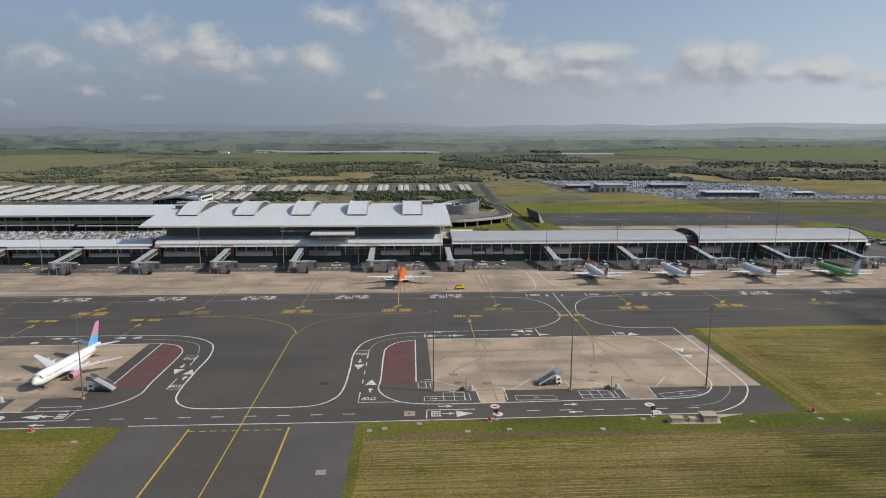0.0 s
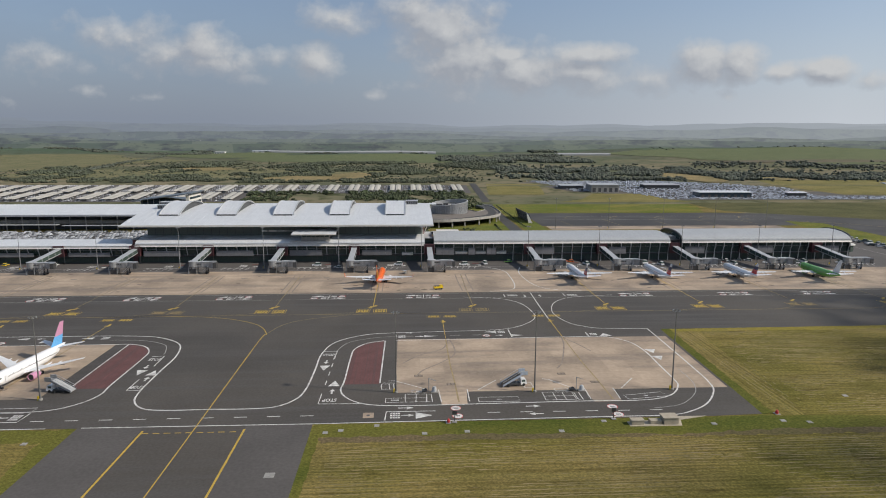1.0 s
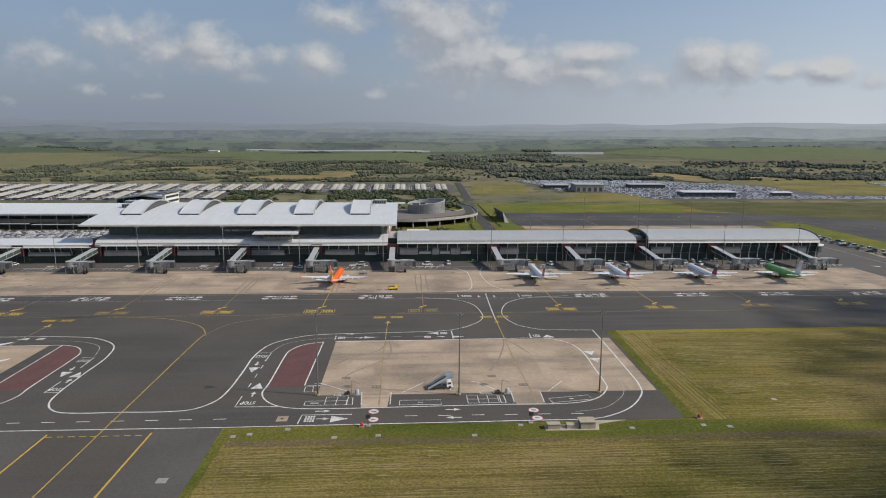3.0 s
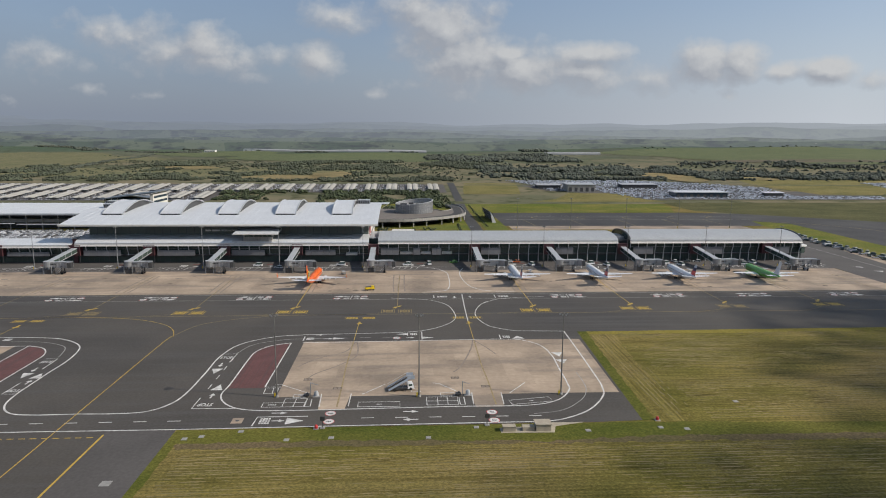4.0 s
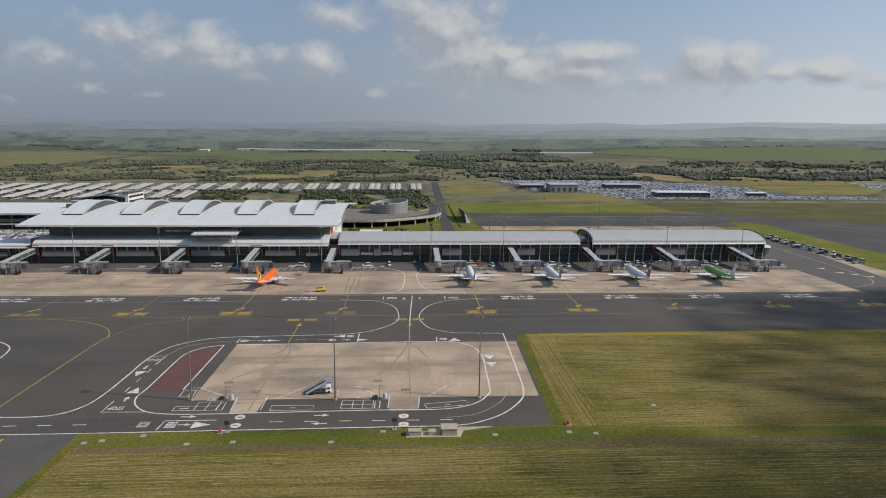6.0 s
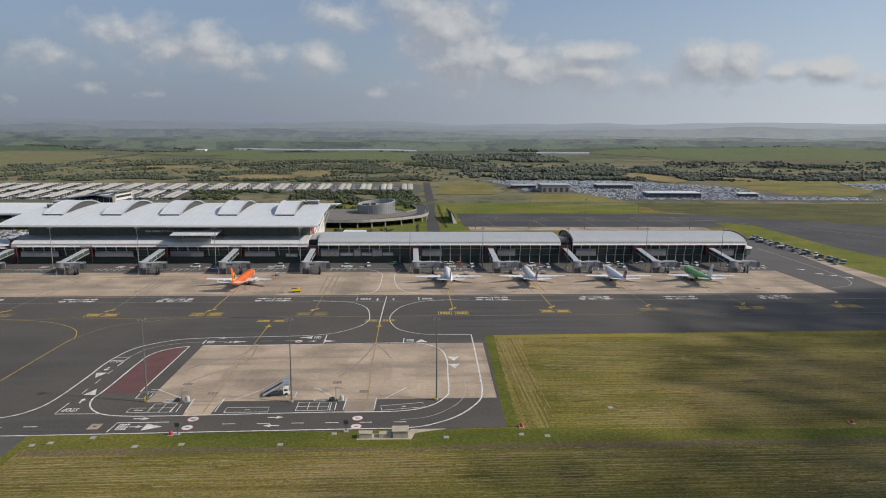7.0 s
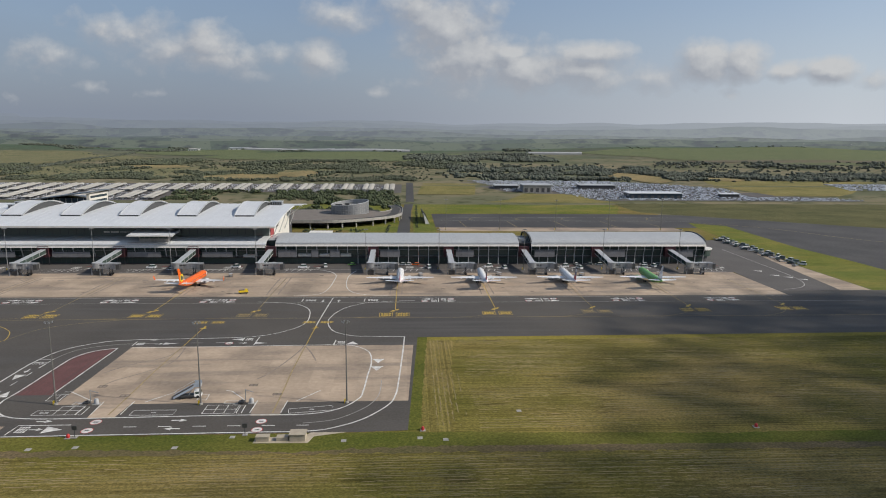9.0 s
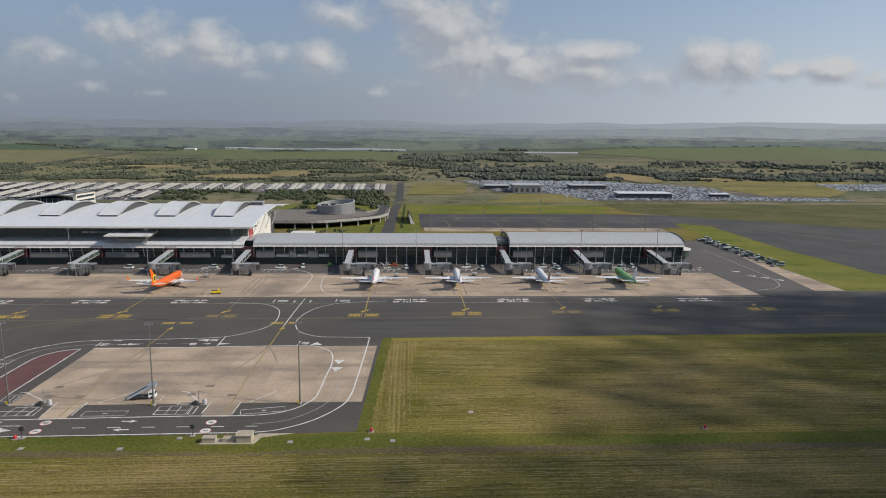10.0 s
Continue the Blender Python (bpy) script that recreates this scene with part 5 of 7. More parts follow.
def band(pts, off0, off1, z0, z1):
    s, rings = Shape(), []
    for i, p in enumerate(pts):
        a, b = pts[max(0, i - 1)], pts[min(len(pts) - 1, i + 1)]
        d = Vector((b[0] - a[0], b[1] - a[1])).normalized()
        n = Vector((-d.y, d.x))
        rings.append([(p[0] + n.x * off0, p[1] + n.y * off0, z0), (p[0] + n.x * off1, p[1] + n.y * off1, z0), (p[0] + n.x * off1, p[1] + n.y * off1, z1), (p[0] + n.x * off0, p[1] + n.y * off0, z1)])
    return s.loft(rings)


part("parapet", band(rim, -0.1, 0.3, 5.0, 7.4), CONC_WALL, ramp, "pale concrete parapet")
part("kerb", band(inner, -0.1, 0.25, 6.0, 7.0), CONC_WALL, ramp)
part("road_surface", band(smooth_line([(-60, 559), (20, 558), (44, 559.5), (58, 567), (77, 582), (89, 596), (95, 614), (96.5, 640), (96.5, 668), (91, 692)], 6), -4, 4, 6.404, 6.42), ROADWAY, ramp)
part("back_wall", band([(-40, 575), (30, 575), (56, 586), (76, 600)], 0, 0.5, 0, 5.2), DARK_WALL, ramp, "dark wall under the deck")
for i in range(1, len(rp), 4):
    part("column", Shape().tube([(rp[i][0] - 1.2, rp[i][1] + 1.6, 0), (rp[i][0] - 1.2, rp[i][1] + 1.6, 5.2)], 0.7, 10), CONC_WALL, ramp)
shed = thing("substation", "small white flat-roofed service building", "building", kind="structure")
part("wall", Shape().box(36, 52, 478, 492, 0, 6.4), WHITE_WALL, shed)
part("roof", Shape().box(35.6, 52.4, 477.6, 492.4, 6.4, 6.9), FASCIA, shed)
for k in range(3):
    part("door", Shape().box(38 + 4.6 * k, 41 + 4.6 * k, 477.85, 478, 0, 2.6), STEEL_DARK, shed)
fence = thing("blast_fence", "tall leaning blast fence with dark struts and a white end panel", "blast fence")
part("screen", Shape().hexa([(127.6, 588, 0), (128, 588, 0), (124.8, 640, 0), (124.4, 640, 0), (124.6, 588, 8.6), (125, 588, 8.6), (121.8, 640, 9), (121.4, 640, 9)]), DARK_WALL, fence, "dark slatted screen")
part("end_panel", Shape().hexa([(124.6, 586.6, 0), (128.4, 586.6, 0), (128.4, 586.9, 0), (124.6, 586.9, 0), (122.6, 586.6, 10.2), (124.4, 586.6, 7.6), (124.4, 586.9, 7.6), (122.6, 586.9, 10.2)]), WHITE_WALL, fence, "white end panel")
for k in range(10):
    part("strut", Shape().beam((123.6 - 0.34 * k, 589 + 5.6 * k, 0), (125 - 0.34 * k, 589 + 5.6 * k, 7.6), 0.25), STEEL_DARK, fence)
for k in range(8):
    z, o = 0.6 + k, -0.34 * k
    part("slat", Shape().hexa([(127.2 + o, 588, z), (127.35 + o, 588, z), (124.15 + o, 640, z), (124 + o, 640, z), (127.2 + o, 588, z + 0.2), (127.35 + o, 588, z + 0.2), (124.15 + o, 640, z + 0.2), (124 + o, 640, z + 0.2)]), GALV, fence)

# ---- aircraft ----
def airliner(name, label, at, turn, length=39.5, span=35.0, body=AIR_WHITE, tail=AIR_WHITE, engine=AIR_WHITE, belly=AIR_GREY, winglets=True, tail_tip=None, rear=None, nose_mat=None, titles=None):
    """A narrow-body twin jet, nose along +y, origin on the ground under the wing."""
    t = thing(name, label, "aircraft", "parked airliners", at=at, turn=turn)
    R, zc = 1.95, 3.35
    L0, L1 = -length * 0.53, length * 0.47

    def rings(stations, n=18):
        out = []
        for u, r, dz in stations:
            y = L1 - u * length
            out.append([(r * math.cos(2 * math.pi * i / n), y, zc + dz + r * 1.04 * math.sin(2 * math.pi * i / n)) for i in range(n)])
        return out

    st = [(0.0, 0.08, -0.45), (0.008, 0.5, -0.4), (0.025, 0.95, -0.28), (0.05, 1.4, -0.14), (0.085, 1.78, -0.03), (0.12, 1.93, 0), (0.16, R, 0), (0.4, R, 0), (0.62, R, 0), (0.68, 1.9, 0.06), (0.76, 1.66, 0.3), (0.84, 1.25, 0.66), (0.92, 0.75, 1.08), (0.98, 0.36, 1.38), (1.0, 0.12, 1.45)]
    cut = 10 if rear else len(st)
    fus = part("fuselage", Shape().loft(rings(st[:cut])), body, t, "", True)
    if rear:
        part("rear_fuselage", Shape().loft(rings(st[cut - 1:])), rear, t, "coloured rear fuselage", True)
    if nose_mat:
        part("radome", Shape().loft(rings([(u, r + 0.02, d) for u, r, d in st[:3]])), nose_mat, t, "coloured nose tip", True)
    # cockpit glazing and cabin windows
    ck = Shape()

    def skin(u, a, lift):
        """A point on the fuselage skin at a station and an angle from the top."""
        r, dz = (float(np.interp(u, [q[0] for q in st], [q[i] for q in st])) for i in (1, 2))
        return ((r + lift) * math.sin(radians(a)), L1 - u * length, zc + dz + (r + lift) * 1.04 * math.cos(radians(a)))

    for sx in (-1, 1):
        for a0, a1, u0, u1 in ((3, 33, 0.042, 0.064), (36, 58, 0.045, 0.07), (61, 74, 0.052, 0.076)):
            quad = [skin(u0, a0, 0.02), skin(u0 + 0.004, a1, 0.02), skin(u1, a1, 0.02), skin(u1 - 0.002, a0, 0.02)]
            deep = [skin(u0, a0, 0.04), skin(u0 + 0.004, a1, 0.04), skin(u1, a1, 0.04), skin(u1 - 0.002, a0, 0.04)]
            ck.hexa([(sx * x, y, z) for x, y, z in quad + deep])
    part("cockpit_window", ck, GLASS, t, "dark cockpit windows")
    for sx in (-1, 1):
        wn = Shape()
        y = L1 - 0.14 * length
        while y > L1 - 0.8 * length:
            wn.box(sx * (R + 0.005) - 0.02, sx * (R + 0.005) + 0.02, y - 0.14, y + 0.14, zc + 0.36, zc + 0.62)
            y -= 0.52
        tagged(part("cabin_windows", wn, PANEL, t), kind="stuff")
        for yy in (0.115, 0.82):
            r = R if yy < 0.5 else 1.42
            part("cabin_door", Shape().box(sx * (r + 0.0) - 0.03, sx * (r + 0.0) + 0.03, L1 - yy * length - 0.4, L1 - yy * length + 0.4, zc - 0.55 + (0.6 if yy > 0.5 else 0), zc + 1.2 + (0.3 if yy > 0.5 else 0)), AIR_GREY, t)

    def foil(root, tip, thick_r, thick_t):
        """A tapered wing panel between two chords (leading, trailing point)."""
        def sec(le, te, th):
            le, te = Vector(le), Vector(te)
            up = Vector((0, 0, 1)) if abs((te - le).x) < abs((te - le).y) + 5 else Vector((0, 0, 1))
            return [le, le.lerp(te, 0.18) + up * th / 2, le.lerp(te, 0.5) + up * th * 0.42, te, le.lerp(te, 0.5) - up * th * 0.3, le.lerp(te, 0.18) - up * th * 0.35]
        return [sec(*root, thick_r), sec(*tip, thick_t)]

    hs = span / 2
    for sx in (-1, 1):
        r = [((sx * 1.2, 5.2, 2.3), (sx * 1.2, -2.6, 2.2)), ((sx * hs * 0.34, 2.3, 2.75), (sx * hs * 0.34, -2.4, 2.7)), ((sx * hs, -4.9, 4.0), (sx * hs, -6.5, 4.0))]
        s = Shape()
        s.loft([foil(r[0], r[1], 0.95, 0.6)[0], foil(r[0], r[1], 0.95, 0.6)[1], foil(r[1], r[2], 0.6, 0.2)[1]])
        wing = part("wing", s, AIR_GREY, t, "pale grey wing", True)
        part("aileron_line", Shape().box(min(sx * hs * 0.36, sx * hs * 0.68), max(sx * hs * 0.36, sx * hs * 0.68), -2.75, -2.35, 2.7, 2.78), PANEL, wing)
        for k in (0.3, 0.5, 0.68):
            part("flap_fairing", Shape().tube([(sx * hs * k, -0.5 - 3 * k, 2.35 + k), (sx * hs * k, -2.4 - 3.4 * k, 2.3 + k), (sx * hs * k, -3.6 - 3.4 * k, 2.5 + k)], [0.1, 0.26, 0.05], 8), AIR_GREY, wing, "", True)
        if winglets:
            part("winglet", Shape().loft([[(sx * hs, -4.9, 4.0), (sx * hs, -6.5, 4.0), (sx * (hs + 0.1), -6.4, 3.95)], [(sx * (hs + 0.45), -6.4, 6.3), (sx * (hs + 0.45), -7.2, 6.3), (sx * (hs + 0.5), -6.9, 6.3)]]), tail if tail_tip is None else tail_tip, wing)
        # engine
        ex, ey = sx * 4.85, 4.2
        ring_e = lambda y, rr: [(ex + rr * math.cos(2 * math.pi * i / 16), y, 1.65 + rr * math.sin(2 * math.pi * i / 16)) for i in range(16)]  # noqa: E731
        eng = part("engine", Shape().loft([ring_e(ey + 1.9, 0.86), ring_e(ey + 2.05, 0.98), ring_e(ey + 1.2, 1.1), ring_e(ey, 1.12), ring_e(ey - 1.5, 0.85), ring_e(ey - 1.7, 0.8)]), engine, t, "", True)
        part("fan", Shape().loft([ring_e(ey + 1.92, 0.84), ring_e(ey + 1.94, 0.3)]), STEEL_DARK, eng)
        part("nozzle", Shape().loft([ring_e(ey - 1.5, 0.6), ring_e(ey - 2.6, 0.38)]), GALV, eng)
        part("pylon", Shape().hexa([(ex - 0.15, ey - 2.2, 2.2), (ex + 0.15, ey - 2.2, 2.2), (ex + 0.15, ey + 1.0, 2.6), (ex - 0.15, ey + 1.0, 2.6), (ex - 0.12, ey - 2.2, 2.75), (ex + 0.12, ey - 2.2, 2.75), (ex + 0.12, ey + 0.2, 2.85), (ex - 0.12, ey + 0.2, 2.85)]), AIR_GREY, eng)
        # tailplane
        a, b = ((sx * 0.5, L0 + 5.6, 4.7), (sx * 0.5, L0 + 1.4, 4.7)), ((sx * 7.1, L0 + 1.6, 5.5), (sx * 7.1, L0 - 0.1, 5.5))
        part("tailplane", Shape().loft(foil(a, b, 0.4, 0.15)), AIR_GREY, t, "", True)
        # main gear
        g = part("main_gear", Shape().tube([(sx * 2.86, -1.2, 2.4), (sx * 2.86, -1.2, 0.6)], 0.14), GALV, t)
        for ox in (-0.43, 0.43):
            part("wheel", Shape().tube([(sx * 2.86 + ox - 0.18, -1.2, 0.56), (sx * 2.86 + ox + 0.18, -1.2, 0.56)], 0.56, 14), RUBBER, g)
    ng = part("nose_gear", Shape().tube([(0, L1 - 4.2, 2), (0, L1 - 4.2, 0.5)], 0.1), GALV, t)
    for ox in (-0.25, 0.25):
        part("wheel", Shape().tube([(ox - 0.1, L1 - 4.2, 0.36), (ox + 0.1, L1 - 4.2, 0.36)], 0.36, 12), RUBBER, ng)

    fin_h = 7.3 if tail_tip is None or nose_mat is not None else 5.9

    def fin_at(h):
        """Leading and trailing edge of the fin at a height fraction."""
        le, te = L0 + 7.4 + (2.0 - 7.4) * h, L0 + 1.6 + (-0.2 - 1.6) * h
        return le, te, 5.2 + fin_h * h

    def fin_piece(h0, h1, mat, nm, lab=""):
        s, rr = Shape(), []
        for h in (h0, h1):
            le, te, z = fin_at(h)
            w = 0.24 - 0.15 * h
            rr.append([(0, le, z), (w, le - (le - te) * 0.3, z), (0, te, z), (-w, le - (le - te) * 0.3, z)])
        return part(nm, s.loft(rr), mat, t, lab)

    if tail_tip is not None and nose_mat is not None:
        fin_piece(0, 0.42, tail, "fin_base", "coloured fin base")
        fin_piece(0.42, 1.0, tail_tip, "fin", "coloured fin top")
    elif tail_tip is not None:
        fin_piece(0, 0.4, AIR_RED, "fin", "red fin base")
        fin_piece(0.4, 0.72, tail_tip, "fin_band", "dark fin band")
        fin_piece(0.72, 1.0, tail, "fin_top", "white fin top")
    else:
        fin_piece(0, 1.0, tail, "fin", "coloured fin")
        if body is AIR_ORANGE:
            for sx in (-1, 1):
                part("fin_emblem", Shape().tube([(sx * 0.27, L0 + 3.9, 7.4), (sx * 0.3, L0 + 3.9, 7.4)], 2.0, 14), YELLOW_BODY, t, "yellow round emblem")
                part("fin_emblem", Shape().tube([(sx * 0.3, L0 + 3.9, 7.4), (sx * 0.33, L0 + 3.9, 7.4)], 1.25, 12), DARK_WALL, t, "black round emblem")
    le, te, z = fin_at(0)
    part("fin_fillet", Shape().add([(0.1, le, z), (-0.1, le, z), (0, le + 4.2, zc + 1.85), (0, le - 1, zc + 1.2)], [(0, 1, 2), (0, 2, 3), (1, 3, 2), (0, 3, 1)]), rear or body, t)
    if titles:
        s = Shape()
        for k in range(12):
            s.box(R * 0.93 - 0.1, R * 0.93 + 0.03, L1 - 7.45 - 1.15 * k, L1 - 6.75 - 1.15 * k, zc - 0.1, zc + 0.8 - 0.22 * (k % 3))
        tagged(part("title_bars", s, titles, t), "coloured lettering bars", kind="stuff")
        s2 = Shape()
        s2.v, s2.f = [(-x, y, z) for x, y, z in s.v], s.f
        tagged(part("title_bars", s2, titles, t), "coloured lettering bars", kind="stuff")
    return t


airliner("airliner", "white airliner with a pink and blue tail on the remote stand", (-104.9, 199.4, 0.1), 173.4, 34.5, 29, tail=AIR_BLUE, tail_tip=AIR_PINK, nose_mat=AIR_WHITE, engine=AIR_PINK, rear=AIR_WHITE, winglets=False, titles=SLATE_ROOF)
airliner("airliner", "orange airliner with orange tail parked nose in at a gate", (-1.0, 333.8, 0.1), -2.4, 38, 34.5, body=AIR_ORANGE, tail=AIR_ORANGE, engine=AIR_WHITE, rear=AIR_ORANGE)
for x, turn in ((104.8, 0), (148.8, -0.6), (194.9, -2)):
    airliner("airliner", "white airliner with a red and dark banded tail at a gate", (x, 339.4, 0.1), turn, 39.5, 35, tail=AIR_WHITE, tail_tip=AIR_NAVY, winglets=False)
airliner("airliner", "green airliner with a white tail at a gate", (239.8, 339.6, 0.1), -3, 39.5, 35, body=AIR_GREEN, tail=AIR_WHITE, rear=AIR_GREEN, engine=AIR_GREEN, winglets=False)


# ---- jet bridges ----
RY = 360.5


def jet_bridge(x, rot_x, reach):
    """Fixed sloping gangway from the pier, rotunda tower and a telescopic arm along the stand."""
    t = thing("jet_bridge", "grey passenger boarding bridge with a sloping glazed gangway", "jet bridge", "jet bridges")
    a, b = Vector((x, 389.5, 6.8)), Vector((rot_x, RY + 1.5, 4.3))
    door = part("gatehouse", Shape().box(x - 2.9, x + 2.9, 389.5, 393.3, 5.0, 11.2), MAROON, t, "dark maroon gatehouse")
    part("gate_frame", Shape().box(x - 3.1, x - 2.9, 389.2, 389.5, 5.0, 11.4).box(x + 2.9, x + 3.1, 389.2, 389.5, 5.0, 11.4).box(x - 2.9, x + 2.9, 389.2, 389.5, 11.2, 11.4), PALE_MAROON, door, "faded red frame")
    part("gate_leg", Shape().box(x - 2.3, x - 2.0, 390.8, 391.1, 0, 5.0), STEEL_DARK, door)
    part("gate_leg", Shape().box(x + 2.0, x + 2.3, 390.8, 391.1, 0, 5.0), STEEL_DARK, door)
    side = Vector((1, 0, 0))

    def run(w, z0, z1, mat, nm, off=0.0, lab=""):
        p = [a + side * (off - w) + Vector((0, 0, z0)), a + side * (off + w) + Vector((0, 0, z0)), b + side * (off + w) + Vector((0, 0, z0)), b + side * (off - w) + Vector((0, 0, z0))]
        q = [v + Vector((0, 0, z1 - z0)) for v in p]
        return part(nm, Shape().hexa(p + q), mat, t, lab)

    run(1.45, -0.1, 0.25, GALV, "gangway_floor")
    run(1.4, 0.25, 2.5, GLASS, "gangway_glazing", 0, "dark glazed gangway sides")
    run(1.6, 2.5, 2.75, ROOF_GREY, "gangway_roof", 0, "pale gangway roof")
    run(0.06, 0.2, 0.38, STEEL, "gangway_rail", 1.5)
    run(0.06, 0.2, 0.38, STEEL, "gangway_rail", -1.5)
    for k in range(1, 4):
        p = a.lerp(b, k / 4)
        part("gangway_mullion", Shape().beam(p + side * 1.48 + Vector((0, 0, 0.35)), p + side * 1.48 + Vector((0, 0, 2.5)), 0.14).beam(p - side * 1.48 + Vector((0, 0, 0.35)), p - side * 1.48 + Vector((0, 0, 2.5)), 0.14), STEEL, t)
    rot = part("rotunda", Shape().slab(arc(rot_x, RY, 2.3, 0, 360, 14)[:-1], 4.0, 6.9), GALV, t, "round grey rotunda")
    part("rotunda_roof", Shape().slab(arc(rot_x, RY, 2.5, 0, 360, 14)[:-1], 6.9, 7.15), ROOF_GREY, rot)
    part("rotunda_column", Shape().tube([(rot_x, RY, 0), (rot_x, RY, 4.0)], 0.6, 10), STEEL, rot)
    for sx in (-2.2, 2.2):
        part("support_leg", Shape().beam((rot_x + sx, RY + 1.6, 0), (rot_x + sx, RY + 1.6, 4.3), 0.3).beam((rot_x + sx, RY - 1.6, 0), (rot_x + sx, RY - 1.6, 4.3), 0.3).beam((rot_x + sx, RY - 1.6, 0.3), (rot_x + sx, RY + 1.6, 4), 0.15).beam((rot_x + sx, RY + 1.6, 0.3), (rot_x + sx, RY - 1.6, 4), 0.15), GALV, t)
    part("equipment_box", Shape().box(rot_x - 1.6, rot_x + 1.6, RY - 1.2, RY + 1.2, 0.2, 2.6), STEEL_DARK, t, "dark equipment cabin under the rotunda")
    end = rot_x + reach
    for i, (x0, x1, w) in enumerate(((rot_x + 1.2, rot_x + reach * 0.6, 1.4), (rot_x + reach * 0.5, end, 1.65))):
        seg = part("telescopic_tunnel", Shape().box(x0, x1, RY - w, RY + w, 3.9 - 0.15 * i, 6.6 + 0.15 * i), GALV, t, "ribbed grey telescopic tunnel")
        part("tunnel_roof", Shape().box(x0, x1, RY - w - 0.05, RY + w + 0.05, 6.6 + 0.15 * i, 6.75 + 0.15 * i), ROOF_GREY, seg)
        part("tunnel_window", Shape().box(x0 + 0.5, x1 - 0.5, RY - w - 0.04, RY - w, 5.3, 5.9), DARK_WALL, seg) if i == 0 and x1 - x0 > 3 else None
        k = x0 + 0.8
        while k < x1 - 0.4:
            part("tunnel_rib", Shape().box(k, k + 0.14, RY - w - 0.1, RY - w, 4.0, 6.5), STEEL, seg)
            k += 1.7
    cab = part("cab", Shape().slab([(end - 0.2, RY - 2.2), (end + 2.2, RY - 3.4), (end + 3.4, RY - 1.2), (end + 2.8, RY + 1.8), (end - 0.2, RY + 2)], 3.7, 6.9), GALV, t, "docking cab")
    part("cab_hood", Shape().slab([(end + 2.2, RY - 3.8), (end + 4.0, RY - 3.6), (end + 4.2, RY - 1.2), (end + 3.4, RY - 1.2)], 3.7, 6.7), STEEL_DARK, cab, "black bellows hood")
    lx = end - min(2.0, reach * 0.3)
    leg = part("drive_column", Shape().box(lx - 0.2, lx + 0.2, RY - 1.9, RY - 1.5, 0.5, 4.6).box(lx - 0.2, lx + 0.2, RY + 1.5, RY + 1.9, 0.5, 4.6).box(lx - 0.6, lx + 0.6, RY - 2.0, RY + 2.0, 0.8, 1.3), STEEL_DARK, t)
    for yy in (RY - 1.7, RY + 1.7):
        part("wheel", Shape().tube([(lx, yy - 0.25, 0.5), (lx, yy + 0.25, 0.5)], 0.5, 12), RUBBER, leg)
    st = part("service_stair", Shape().beam((end - 0.5, RY - 2.6, 3.9), (end - 4.6, RY - 2.6, 0.1), 0.7, 0.15), GALV, t)
    part("handrail", Shape().beam((end - 0.5, RY - 2.9, 4.9), (end - 4.6, RY - 2.9, 1.1), 0.06).beam((end - 0.5, RY - 2.3, 4.9), (end - 4.6, RY - 2.3, 1.1), 0.06), STEEL, st)
    return t


for x, reach in ((-236, 9.5), (-192, 9.5), (-148, 9.5), (-105.2, 9.5), (-61.6, 9.5), (-18.6, 11.5), (26.8, 9.5), (88.1, 11.2), (133.6, 9.8), (179.6, 9.6), (225.2, 8.6), (271, 9.5)):
    jet_bridge(x, x, reach)


# ---- floodlight masts ----
def flood_mast(x, y, h, dark=True):
    t = thing("floodlight_mast", "tall slim apron floodlight mast", "light mast", "apron masts", at=(x, y, 0.1))
    m = MAST_GREY if dark else GALV
    part("base", Shape().slab(arc(0, 0, 0.55, 0, 360, 12)[:-1], 0, 0.5), CONC_WALL, t)
    part("pole", Shape().tube([(0, 0, 0.4), (0, 0, h * 0.5), (0, 0, h)], [0.24, 0.17, 0.1], 10), m, t, "", True)
    part("cabinet", Shape().box(-0.75, -0.35, -0.25, 0.25, 0, 1.2), YELLOW_BODY, t, "yellow control cabinet")
    head_ob = part("head_ring", Shape().tube([(0.9 * math.cos(a * math.pi / 5), 0.9 * math.sin(a * math.pi / 5), h - 0.3) for a in range(11)], 0.05, 6), m, t)
    for a in range(6):
        c, s_ = math.cos(a * math.pi / 3), math.sin(a * math.pi / 3)
        part("lamp", Shape().box(1.0 * c - 0.2, 1.0 * c + 0.2, 1.0 * s_ - 0.18, 1.0 * s_ + 0.18, h - 0.65, h - 0.3), GALV, head_ob)
        part("arm", Shape().beam((0, 0, h - 0.3), (0.9 * c, 0.9 * s_, h - 0.3), 0.06), m, head_ob)
    return t


for x, y in ((9.6, 179.4), (50.2, 178.1), (91.4, 178.1), (-90.4, 178.4), (-132.6, 179.4)):
    flood_mast(x, y, 24.5)
for x in (-205.5, -163, -117, -69.4, -26.4, 21.6, 84.6, 127, 177, 224.2, 270):
    flood_mast(x, 374, 24.3 if x > -130 else 21, x > 60)
for x in (141, 187, 235, 281, 327):
    flood_mast(x, 548, 26, True)


